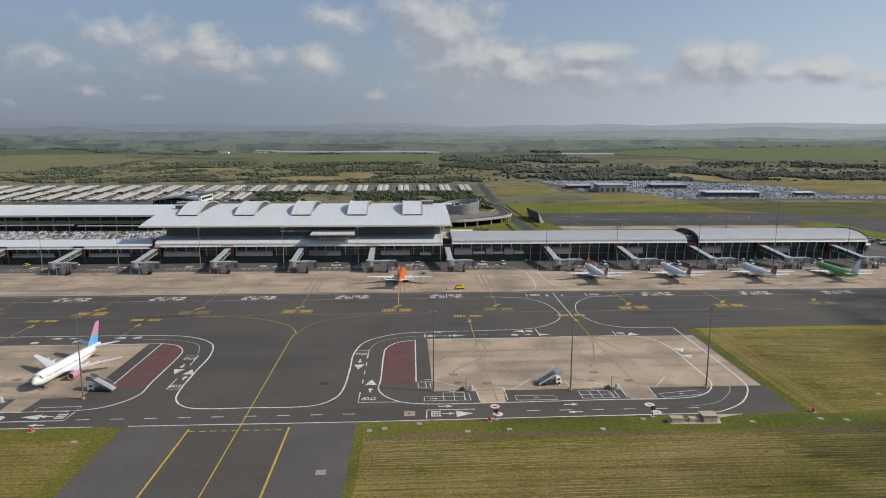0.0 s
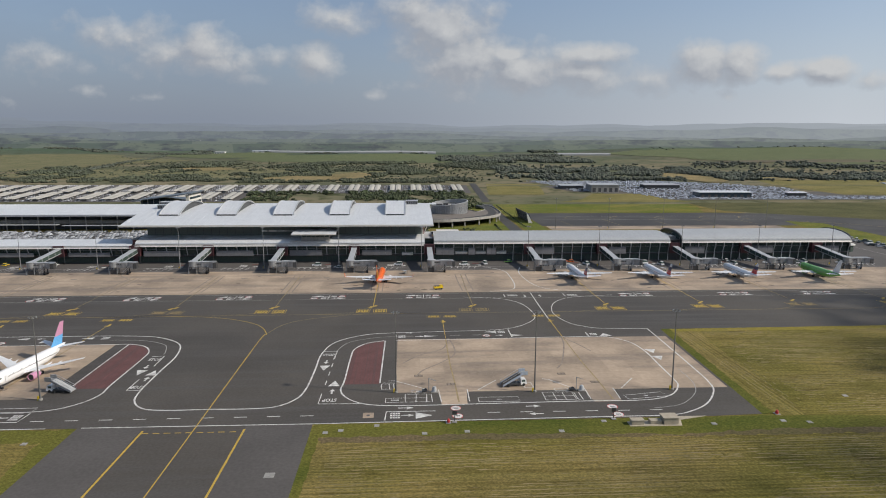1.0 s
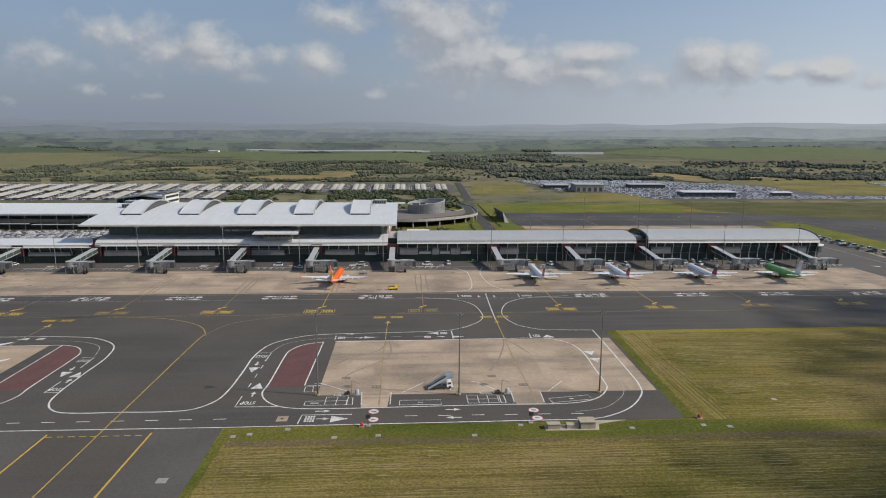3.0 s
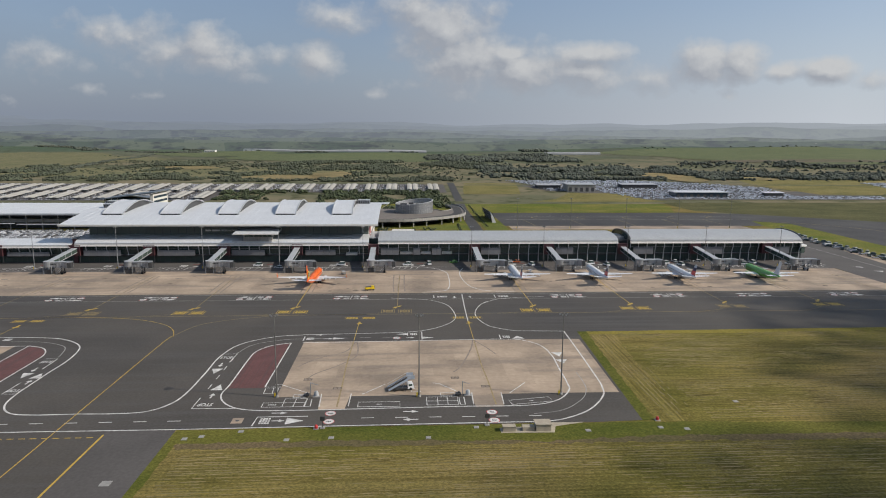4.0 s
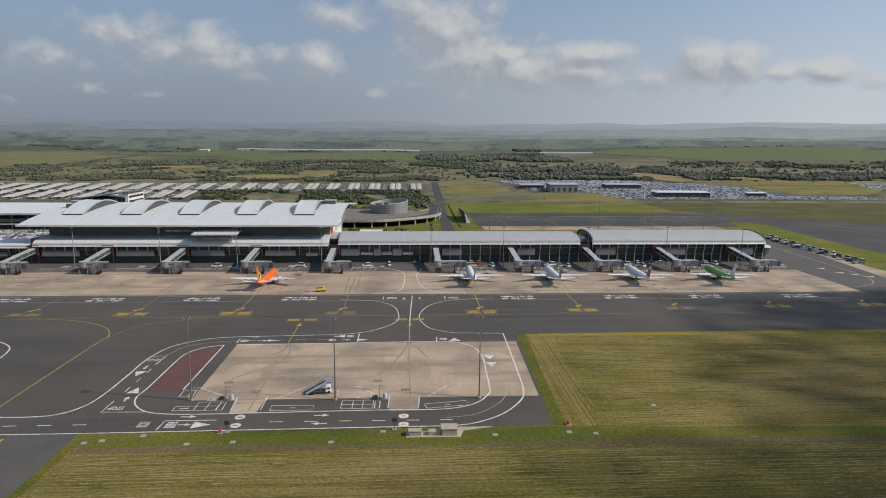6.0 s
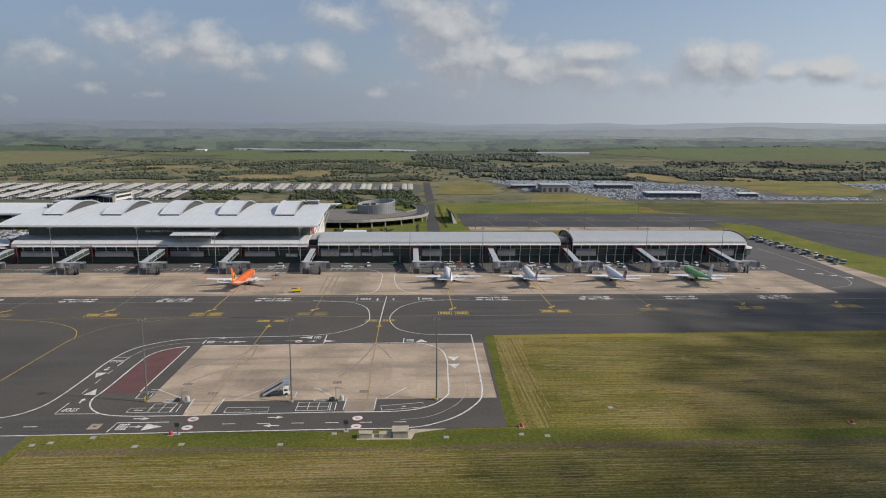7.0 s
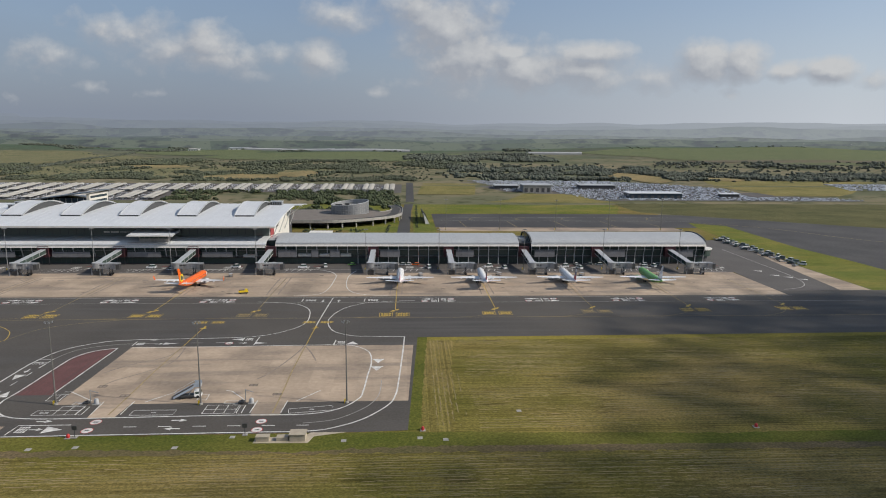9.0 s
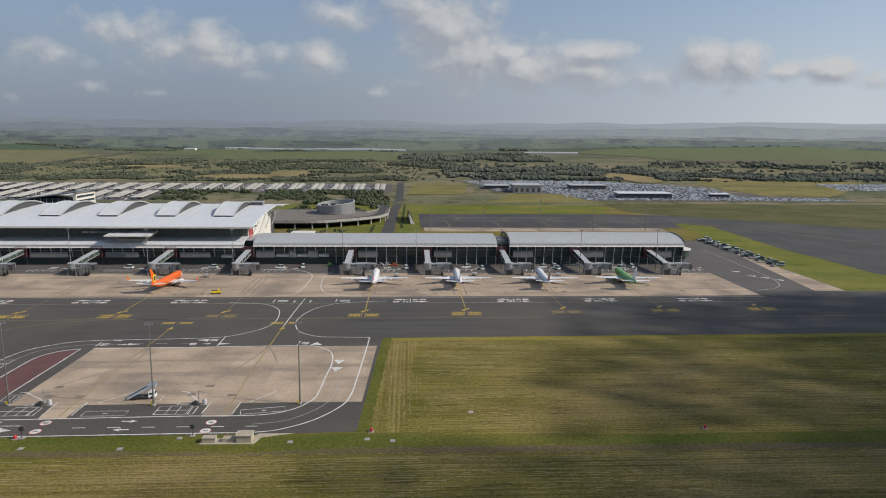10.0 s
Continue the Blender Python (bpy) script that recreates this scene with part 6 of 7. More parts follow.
# ---- passenger stairs and stand equipment ----
def stairs(x, y, turn, label, flank, tread):
    t = thing("passenger_stairs", label, "passenger stairs", "passenger stairs", at=(x, y, 0.1), turn=turn)
    part("chassis", Shape().box(-1.1, 1.1, -3.4, 2.6, 0.5, 0.95), STEEL_DARK, t)
    part("cab", Shape().hexa([(-1.15, -4.2, 0.5), (1.15, -4.2, 0.5), (1.15, -2.2, 0.5), (-1.15, -2.2, 0.5), (-1.05, -3.8, 2.1), (1.05, -3.8, 2.1), (1.05, -2.2, 2.2), (-1.05, -2.2, 2.2)]), AIR_WHITE, t, "white driver's cab")
    part("windscreen", Shape().hexa([(-0.98, -4.1, 1.3), (0.98, -4.1, 1.3), (0.98, -4.0, 1.3), (-0.98, -4.0, 1.3), (-0.92, -3.88, 2.0), (0.92, -3.88, 2.0), (0.92, -3.8, 2.0), (-0.92, -3.8, 2.0)]), GLASS, t)
    for sx in (-1, 1):
        part("side_window", Shape().box(sx * 1.12 - 0.02, sx * 1.12 + 0.02, -3.5, -2.5, 1.35, 1.95), GLASS, t)
    fl = part("stair_flight", Shape().hexa([(-1.2, 3.4, 0.4), (1.2, 3.4, 0.4), (1.2, -2.2, 3.3), (-1.2, -2.2, 3.3), (-1.2, 3.4, 0.6), (1.2, 3.4, 0.6), (1.2, -2.2, 3.55), (-1.2, -2.2, 3.55)]), tread, t)
    for k in range(16):
        u = k / 16
        part("step", Shape().box(-1.15, 1.15, 3.3 - 5.5 * u - 0.16, 3.3 - 5.5 * u + 0.14, 0.6 + 2.95 * u, 0.76 + 2.95 * u), tread, fl)
    part("platform", Shape().box(-1.25, 1.25, -4.2, -2.2, 3.35, 3.55), GALV, t)
    part("platform_guard", Shape().box(-1.25, 1.25, -4.25, -4.15, 3.55, 3.9), STEEL, t)
    for sx in (-1, 1):
        part("side_panel", Shape().hexa([(sx * 1.3 - 0.05, 3.5, 0.3), (sx * 1.3 + 0.05, 3.5, 0.3), (sx * 1.3 + 0.05, -2.2, 3.2), (sx * 1.3 - 0.05, -2.2, 3.2), (sx * 1.3 - 0.05, 3.5, 0.95), (sx * 1.3 + 0.05, 3.5, 0.95), (sx * 1.3 + 0.05, -2.2, 3.9), (sx * 1.3 - 0.05, -2.2, 3.9)]), flank, t, "pale side panel")
        part("handrail", Shape().beam((sx * 1.3, 3.5, 1.62), (sx * 1.3, -2.2, 4.62), 0.09), STEEL, t)
        part("platform_panel", Shape().box(sx * 1.25 - 0.04, sx * 1.25 + 0.04, -4.2, -2.2, 3.55, 4.6), flank, t)
        part("platform_rail", Shape().beam((sx * 1.25, -4.2, 4.66), (sx * 1.25, -2.2, 4.66), 0.08), STEEL, t)
        part("lift_ram", Shape().tube([(sx * 0.7, -0.6, 0.9), (sx * 0.7, -1.9, 3.2)], 0.11), GALV, t)
        part("outrigger", Shape().beam((sx * 1.1, -1.4, 0.6), (sx * 1.7, -1.4, 0.1), 0.14), STEEL_DARK, t)
        for yy in (-3.1, 1.7):
            part("wheel", Shape().tube([(sx * 1.02 - 0.15, yy, 0.44), (sx * 1.02 + 0.15, yy, 0.44)], 0.44, 12), RUBBER, t)
    return t


stairs(44.6, 183.4, 100, "grey truck-mounted passenger stairs with brown treads", BLUE_GREY, TREAD)
stairs(-87.6, 184.6, -98, "silver truck-mounted passenger stairs beside a parked airliner", GALV, STEEL)


def power_unit(x, y):
    t = thing("ground_power_unit", "white ground power cabinet with a cable boom", "power unit", "stand equipment", at=(x, y, 0.1))
    part("cabinet", Shape().loft([[(0.8 * k * math.cos(math.pi * i / 6), 0.6 * k * math.sin(math.pi * i / 6), z) for i in range(12)] for z, k in ((0.15, 0.8), (1.2, 0.8), (1.6, 0.55))]), STEEL, t, "grey rounded cabinet", True)
    part("plinth", Shape().box(-1, 1, -0.8, 0.8, 0, 0.15), CONC_WALL, t)
    part("boom_post", Shape().tube([(-1.6, 0, 0), (-1.6, 0, 4.2)], 0.12), GALV, t)
    part("boom", Shape().beam((-1.6, 0, 4.1), (0.6, 0.4, 3.2), 0.14), GALV, t)
    part("cable_reel", Shape().tube([(-2.6, -0.25, 0.75), (-2.6, 0.25, 0.75)], 0.42, 12), STEEL_DARK, t)
    part("trolley", Shape().box(-3.6, -2.0, -0.7, 0.7, 0.3, 0.7), STEEL_DARK, t)


for x, y in ((20.8, 179.4), (64.3, 178.6), (-112, 176.8)):
    power_unit(x, y)


def notice_board(x, y):
    t = thing("stand_sign", "dark sign board on a post beside the road", "sign", "road signs", at=(x, y, 0.1))
    part("post", Shape().tube([(0, 0, 0), (0, 0, 2.6)], 0.1), STEEL_DARK, t)
    part("board", Shape().box(-0.6, 0.6, -0.08, 0.08, 2.0, 3.1), STEEL_DARK, t)
    part("footing", Shape().box(-0.6, 0.6, -0.6, 0.6, 0, 0.2), CONC_WALL, t)


notice_board(25.2, 158.1)
notice_board(67.4, 158.1)


def marker(x, y):
    t = thing("red_marker", "small red taxiway marker light on a concrete base", "marker", "taxiway markers", at=(x, y, 0.05))
    part("base", Shape().box(-0.7, 0.7, -0.7, 0.7, 0, 0.12), CONC_WALL, t)
    part("body", Shape().tube([(0, 0, 0.1), (0, 0, 0.7), (0, 0, 1.1)], [0.4, 0.45, 0.2], 10), RED_PAINT, t)


for x, y in ((23.6, 158), (112.8, 159.4), (201.6, 158.4), (-93, 157)):
    marker(x, y)


def pit(x, y, w=1.6):
    t = thing("drain_cover", "pale concrete drain cover in the grass", "drain cover", "drain covers", at=(x, y, 0.02))
    part("frame", Shape().box(-w / 2, w / 2, -w / 2, w / 2, 0, 0.12), CONC_WALL, t)
    part("lid", Shape().box(-w / 3, w / 3, -w / 3, w / 3, 0.12, 0.16), CONC_WALL, t)


for x, y in ((-7.8, 153.4), (-4, 154.5), (17.2, 151.8), (28, 152.5), (52, 151.6), (92.8, 154), (112, 155), (-79.5, 150.6), (140, 171), (118.5, 153.8), (-17.4, 132.5), (64.5, 157), (5, 157)):
    pit(x, y, 1.3 if x != -17.4 else 2.2)

bunker = thing("valve_chamber", "low concrete valve chambers with flat lids beside the road", "concrete chamber")
part("chamber", Shape().box(71, 74.2, 154, 155.8, 0, 1.3), PALE_CONCRETE, bunker)
part("chamber", Shape().box(76, 79, 154.2, 156, 0, 1.1), PALE_CONCRETE, bunker)
part("chamber", Shape().box(79.4, 83.2, 153.8, 156.8, 0, 1.9), PALE_CONCRETE, bunker)
part("lid", Shape().box(70.9, 74.3, 153.9, 155.9, 1.3, 1.4), PALE_CONCRETE, bunker)
part("lid", Shape().box(79.2, 83.4, 153.6, 157, 1.9, 2.02), PALE_CONCRETE, bunker)
part("apron_slab", Shape().slab([(70.4, 153.4), (84, 153.2), (85, 156.8), (93, 159), (84, 159), (82.6, 157.2), (70.4, 156.3)], 0, 0.12), PALE_CONCRETE, bunker)


# ---- vehicles ----
def van(name, label, x, y, turn, paint, l=4.6, w=1.9, h=1.5, category="car", group="vehicles", truck=False, z=0.1):
    t = thing(name, label, category, group, at=(x, y, z), turn=turn)
    hw = w / 2
    part("body", Shape().hexa([(-hw, -l / 2, 0.3), (hw, -l / 2, 0.3), (hw, l / 2, 0.3), (-hw, l / 2, 0.3), (-hw, -l / 2, 0.55 * h), (hw, -l / 2, 0.55 * h), (hw, l / 2, 0.48 * h), (-hw, l / 2, 0.48 * h)]), paint, t)
    part("cabin", Shape().hexa([(-hw, -l * 0.45, 0.55 * h), (hw, -l * 0.45, 0.55 * h), (hw, l * 0.28, 0.5 * h), (-hw, l * 0.28, 0.5 * h), (-hw * 0.8, -l * 0.38, h), (hw * 0.8, -l * 0.38, h), (hw * 0.8, l * 0.1, h), (-hw * 0.8, l * 0.1, h)]), GLASS if not truck else paint, t)
    part("roof", Shape().box(-hw * 0.82, hw * 0.82, -l * 0.39, l * 0.11, h, h + 0.06), paint, t)
    for sx in (-1, 1):
        for yy in (-l * 0.3, l * 0.3):
            part("wheel", Shape().tube([(sx * (hw - 0.1) - 0.1, yy, 0.32), (sx * (hw - 0.1) + 0.1, yy, 0.32)], 0.32, 10), RUBBER, t)
    return t


fire = thing("utility_truck", "yellow utility truck standing on the apron", "truck", at=(28.4, 315.2, 0.1), turn=-75)
part("chassis", Shape().box(-0.95, 0.95, -2.1, 2.3, 0.4, 0.75), STEEL_DARK, fire)
part("cab", Shape().hexa([(-0.95, 1.0, 0.7), (0.95, 1.0, 0.7), (0.95, 2.6, 0.7), (-0.95, 2.6, 0.7), (-0.85, 1.0, 2.3), (0.85, 1.0, 2.3), (0.85, 2.1, 2.3), (-0.85, 2.1, 2.3)]), YELLOW_BODY, fire)
part("windscreen", Shape().hexa([(-0.8, 2.4, 1.5), (0.8, 2.4, 1.5), (0.8, 2.5, 1.5), (-0.8, 2.5, 1.5), (-0.75, 2.16, 2.15), (0.75, 2.16, 2.15), (0.75, 2.26, 2.15), (-0.75, 2.26, 2.15)]), GLASS, fire)
part("box_body", Shape().box(-0.95, 0.95, -2.1, 0.9, 0.75, 1.7), YELLOW_BODY, fire)
part("roof_rack", Shape().box(-0.85, 0.85, -1.9, 0.7, 1.7, 1.85), STEEL_DARK, fire)
for sx in (-1, 1):
    for yy in (-1.3, 1.6):
        part("wheel", Shape().tube([(sx * 0.85 - 0.12, yy, 0.4), (sx * 0.85 + 0.12, yy, 0.4)], 0.4, 12), RUBBER, fire)
for x, y, paint, lab in ((-222, 388, YELLOW_BODY, "yellow"), (-193, 387, AIR_WHITE, "white"), (-27, 374, AIR_WHITE, "white"), (102, 388.5, AIR_WHITE, "white"), (105.5, 388.5, AIR_WHITE, "white"), (109, 388.5, AIR_WHITE, "white"), (113.5, 388.5, AIR_ORANGE, "orange"), (75, 388.5, AIR_GREEN, "green"), (197, 388, AIR_WHITE, "white"), (212, 388, AIR_WHITE, "white"), (220, 389, GALV, "grey"), (226, 388, AIR_WHITE, "white"), (246, 388, AIR_WHITE, "white"), (254, 388, AIR_WHITE, "white"), (262, 388, GALV, "grey"), (285, 384, AIR_WHITE, "white")):
    van("car", lab + " service car parked before the pier", x, y, rng.choice((0, 90, 70)), paint)
for x, y, turn in ((96, 377, 80), (121, 379, 15), (142, 378, 95), (157, 381, 100), (166, 377, 10), (188, 378, 80), (203, 381, 95), (211, 377, 20), (234, 380, 90), (250, 378, 85), (258, 382, 10), (279, 378, 75), (288, 374, 100), (-40, 380, 90), (8, 381, 85), (47, 380, 95), (60, 383, 10)):
    van("service_van", "white service van parked on the stand head road", x, y, turn, AIR_WHITE, 5.2, 2.0, 2.2, "van")
for x, y, turn in ((116, 356, 15), (160, 358, 40), (207, 356, 10), (252, 357, 30), (12, 355, 20), (97, 346, 0), (187, 346, 0)):
    tr = thing("baggage_trailer", "grey baggage trailer standing beside a parked airliner", "baggage trailer", "baggage trailers", at=(x, y, 0.11), turn=turn)
    part("deck", Shape().box(-0.9, 0.9, -1.6, 1.6, 0.5, 0.62), GALV, tr)
    part("canopy", Shape().box(-0.9, 0.9, -1.6, 1.6, 1.7, 1.78), ROOF_GREY, tr)
    for sx in (-0.82, 0.82):
        for sy in (-1.5, 1.5):
            part("post", Shape().beam((sx, sy, 0.62), (sx, sy, 1.7), 0.07), STEEL_DARK, tr)
            part("wheel", Shape().tube([(sx - 0.08, sy * 0.7, 0.25), (sx + 0.08, sy * 0.7, 0.25)], 0.25, 8), RUBBER, tr)
for k in range(34):
    y = 384 + 3.4 * k
    x = 348.5 + 0.03 * k + rng.uniform(-1.5, 1.5) + (5.5 if k % 2 else 0)
    kind = k % 4
    if kind == 0:
        d = thing("baggage_dolly", "grey flat baggage dolly in the equipment yard", "baggage dolly", "ground equipment", at=(x, y, 0.1), turn=rng.uniform(60, 120))
        part("deck", Shape().box(-1.2, 1.2, -2, 2, 0.5, 0.65), GALV, d)
        part("rail", Shape().box(-1.2, 1.2, 1.9, 2, 0.65, 1.5), STEEL, d)
        part("drawbar", Shape().beam((0, -2, 0.5), (0, -3.2, 0.3), 0.1), STEEL_DARK, d)
        for sx in (-1, 1):
            for yy in (-1.4, 1.4):
                part("wheel", Shape().tube([(sx - 0.1, yy, 0.25), (sx + 0.1, yy, 0.25)], 0.25, 8), RUBBER, d)
    else:
        van("tug" if kind == 1 else "car", ("grey", "white", "dark", "pale")[k % 4] + " ground support vehicle in the equipment yard", x, y, rng.uniform(20, 160), (GALV, AIR_WHITE, STEEL_DARK, PANEL)[k % 4], 5.0, 2.1, 1.7 + 0.6 * (k % 2), "service vehicle", "ground equipment", z=0.12)

# ---- car parks ----
def cars_in(name, label, rows, paint=CAR_PAINT):
    """Many parked cars as one body of small car shapes; rows of (x0, x1, y, step)."""
    s = Shape()
    for x0, x1, y, step in rows:
        x = x0
        while x < x1:
            if rng.random() < 0.82:
                z = height(x, y) + 0.1
                l, w = rng.uniform(4, 4.8), 1.75
                yy = y + rng.uniform(-0.3, 0.3)
                s.hexa([(x, yy, z + 0.25), (x + w, yy, z + 0.25), (x + w, yy + l, z + 0.25), (x, yy + l, z + 0.25), (x, yy + 0.1, z + 0.85), (x + w, yy + 0.1, z + 0.85), (x + w, yy + l - 0.1, z + 0.9), (x, yy + l - 0.1, z + 0.9)])
                s.hexa([(x + 0.1, yy + 0.9, z + 0.85), (x + w - 0.1, yy + 0.9, z + 0.85), (x + w - 0.1, yy + l - 0.5, z + 0.85), (x + 0.1, yy + l - 0.5, z + 0.85), (x + 0.3, yy + 1.5, z + 1.45), (x + w - 0.3, yy + 1.5, z + 1.45), (x + w - 0.3, yy + l - 1.1, z + 1.45), (x + 0.3, yy + l - 1.1, z + 1.45)])
            x += step
    return solid(name, s, paint, label, "parked cars", kind="stuff")


lot_rows = []
for k in range(24):
    y = 812 + 9.0 * k
    x0 = 345 - max(0, (y - 812)) * 0.6 if y < 880 else 244 - (y - 880) * 0.3
    x1 = 700 - (y - 812) * 1.4
    if x1 > x0:
        lot_rows.append((x0, min(x1, 700 if k < 3 else 560), y, 2.9))
cars_in("parked_cars", "rows of parked cars in the distant storage lot", lot_rows)
cars_in("parked_cars", "rows of parked cars in the far storage lot", [(742 + 1.2 * k, 940, 905 + 9 * k, 2.9) for k in range(9)])
cars_in("parked_cars", "rows of parked cars behind the west pier", [(-470, -150, 462 + 7.6 * k, 2.7) for k in range(10)], CAR_MIX)
lot = Shape()
for a, b, c, d in ((345, 700, 806, 836), (300, 650, 836, 880), (240, 560, 880, 935), (215, 520, 935, 1000)):
    za, zb = height(400, c) + 0.15, height(400, d) + 0.15
    lot.add([(a, c, za), (b, c, za), (b - 60, d, zb), (a - 30, d, zb)], [(0, 1, 2, 3)])
solid("storage_lot", lot, ASPHALT_OLD, "asphalt of the distant car storage lot", "car park", kind="structure")


def hut(name, label, x0, x1, y0, y1, h, wall, roof, doors=5):
    z = height((x0 + x1) / 2, (y0 + y1) / 2)
    t = thing(name, label, "building", "far buildings", at=(0, 0, z))
    part("wall", Shape().box(x0, x1, y0, y1, -1, h), wall, t)
    part("roof", Shape().hexa([(x0 - 1, y0 - 1, h), (x1 + 1, y0 - 1, h), (x1 + 1, y1 + 1, h), (x0 - 1, y1 + 1, h), (x0 - 1, y0 - 1, h + 0.5), (x1 + 1, y0 - 1, h + 0.5), (x1 + 1, y1 + 1, h + 1.4), (x0 - 1, y1 + 1, h + 1.4)]), roof, t)
    for k in range(doors):
        x = x0 + (k + 0.5) * (x1 - x0) / doors
        part("door", Shape().box(x - 2, x + 2, y0 - 0.2, y0, 0, h * 0.6), DARK_WALL, t)
    return t


hut("storage_shed", "grey shed with brown doors in the car storage lot", 264, 302, 872, 900, 9, CONC_WALL, ROOF_GREY)
hut("rental_building", "long building with a grey roof among the parked cars", 393, 462, 824, 846, 6, GLASS_BLUE, ROOF_METAL, 8)
hut("rental_canopy", "low grey canopy among the parked cars", 350, 400, 905, 925, 5, DARK_WALL, ROOF_GREY, 4)
hut("rental_canopy", "low pale canopy among the parked cars", 520, 545, 838, 846, 4, DARK_WALL, ROOF_METAL, 3)
hut("rental_canopy", "dark low canopy among the parked cars", 230, 262, 905, 925, 4, DARK_WALL, ROOF_GREY, 3)
hut("farm_shed", "white sheds on the far fields", -652, -616, 2330, 2350, 6, WHITE_WALL, WHITE_WALL, 4)
hut("farm_shed", "white sheds on the far fields", -575, -495, 2560, 2590, 8, WHITE_WALL, ROOF_METAL, 4)

def draped(name, label, rows, mat, lift=0.35):
    """A patch that follows the lie of the land; rows of (y, x0, x1)."""
    s = Shape()
    for (ya, a0, a1), (yb, b0, b1) in zip(rows, rows[1:]):
        for k in range(8):
            u, v = k / 8, (k + 1) / 8
            pts = [(a0 + (a1 - a0) * u, ya), (a0 + (a1 - a0) * v, ya), (b0 + (b1 - b0) * v, yb), (b0 + (b1 - b0) * u, yb)]
            s.add([(x, y, height(x, y) + lift) for x, y in pts], [(0, 1, 2, 3)])
    return solid(name, s, mat, label, "grass", kind="structure")


draped("rough_grass", "rough olive grass between the apron and the storage lots", [(560, 545, 950), (610, 470, 950), (662, 394, 950), (690, 360, 950), (740, 358, 950), (790, 360, 950), (808, 372, 950)], ROUGH_GRASS, 0.05)
draped("dry_paddock", "dry yellow paddock beyond the storage lots", [(850, 604, 690), (880, 590, 730), (936, 565, 780), (1000, 575, 840), (1045, 590, 880)], PADDOCK)
draped("dry_paddock", "dry yellow paddock beside the access road", [(852, 122, 196), (880, 123, 200), (920, 127, 204), (965, 131, 208)], PADDOCK)
draped("dry_paddock", "dry yellow paddock before the storage lot", [(790, 200, 372), (812, 235, 345), (860, 262, 340)], PADDOCK)

# cane green lightened and desaturated to carry the haze in its colour
HAZED_CANE = field_material("young_cane", (0.142, 0.158, 0.09), (0.11, 0.134, 0.076), None)
SLOPE = field_material("dry_green_slope", (0.195, 0.178, 0.11), (0.135, 0.14, 0.08), None)
CLEARING = field_material("dry_tan_clearing", (0.29, 0.222, 0.125), (0.19, 0.165, 0.09), None)
SOIL = field_material("bare_brown_field", (0.16, 0.13, 0.105), (0.12, 0.112, 0.085), None)


def blob(name, label, cx, cy, rx, ry, mat, seed, lift=0.9):
    """A field or clearing with an uneven outline that follows the lie of the land."""
    s, n, rings = Shape(), 44, 9
    s.v.append((cx, cy, height(cx, cy) + lift))
    for q in range(1, rings + 1):
        for i in range(n):
            a = 2 * math.pi * i / n
            k = q / rings * (1 + 0.28 * noise.noise((math.cos(a) * 1.4, math.sin(a) * 1.4, seed)) + 0.12 * noise.noise((math.cos(a) * 5, math.sin(a) * 5, seed)))
            x, y = cx + rx * k * math.cos(a), cy + ry * k * math.sin(a)
            s.v.append((x, y, height(x, y) + lift))
    s.f = [(0, 1 + i, 1 + (i + 1) % n) for i in range(n)]
    s.f += [(1 + q * n + i, 1 + (q + 1) * n + i, 1 + (q + 1) * n + (i + 1) % n, 1 + q * n + (i + 1) % n) for q in range(rings - 1) for i in range(n)]
    return solid(name, s, mat, label, "field", kind="structure")


blob("hill_slope", "pale green and tan grass slope beyond the bush", -900, 1560, 330, 420, SLOPE, 2)
blob("hill_slope", "olive grass among the bush", -360, 1200, 330, 150, SLOPE, 12, 0.7)
blob("cane_field", "fresh green cane field before the growing tunnels", -60, 1900, 420, 260, HAZED_CANE, 3)
blob("cane_field", "green cane field on the rise", -560, 2160, 190, 220, HAZED_CANE, 5)
blob("cane_field", "broad green cane field on the eastern rise", 1250, 1950, 560, 420, HAZED_CANE, 7)
blob("bare_field", "brown bare strip across the eastern rise", 1120, 1640, 330, 50, SOIL, 9, 1.3)
blob("clearing", "tan dry clearing in the bush", -150, 1075, 78, 62, CLEARING, 21, 1.2)
blob("clearing", "tan dry clearing in the bush", -80, 1130, 40, 80, CLEARING, 23, 1.2)
blob("clearing", "tan dry clearing in the bush", -390, 1330, 60, 55, CLEARING, 25, 1.2)
blob("clearing", "tan dry clearing between the tree belts", 505, 1110, 42, 110, CLEARING, 27, 1.2)
blob("clearing", "tan dry clearing in the tree belt", 640, 1075, 26, 40, CLEARING, 29, 1.2)

# shade-net carports
def carport(x, y0, length, lean=0.0):
    t = thing("carport", "long pair of pale shade-net roofs in the public car park", "carport", "carports")
    for off in (0, 8.0):
        rings = []
        for j in range(5):
            y = y0 + length * j / 4
            xx = x + off + lean * length * j / 4
            z = height(x, y) + 2.6
            rings.append([(xx, y, z + 0.4), (xx + 3.4, y, z + 0.9), (xx + 6.8, y, z + 0.2), (xx + 6.8, y, z + 0.1), (xx + 3.4, y, z + 0.8), (xx, y, z + 0.3)])
        part("canopy", Shape().loft(rings), SHADE_NET, t, "pale shade-net canopy")
    for j in range(5):
        y = y0 + length * (j + 0.1) / 4.2
        z = height(x, y)
        part("post", Shape().beam((x + 7.4 + lean * length * j / 4, y, z - 0.3), (x + 7.4 + lean * length * j / 4, y, z + 3.1), 0.25), STEEL, t)


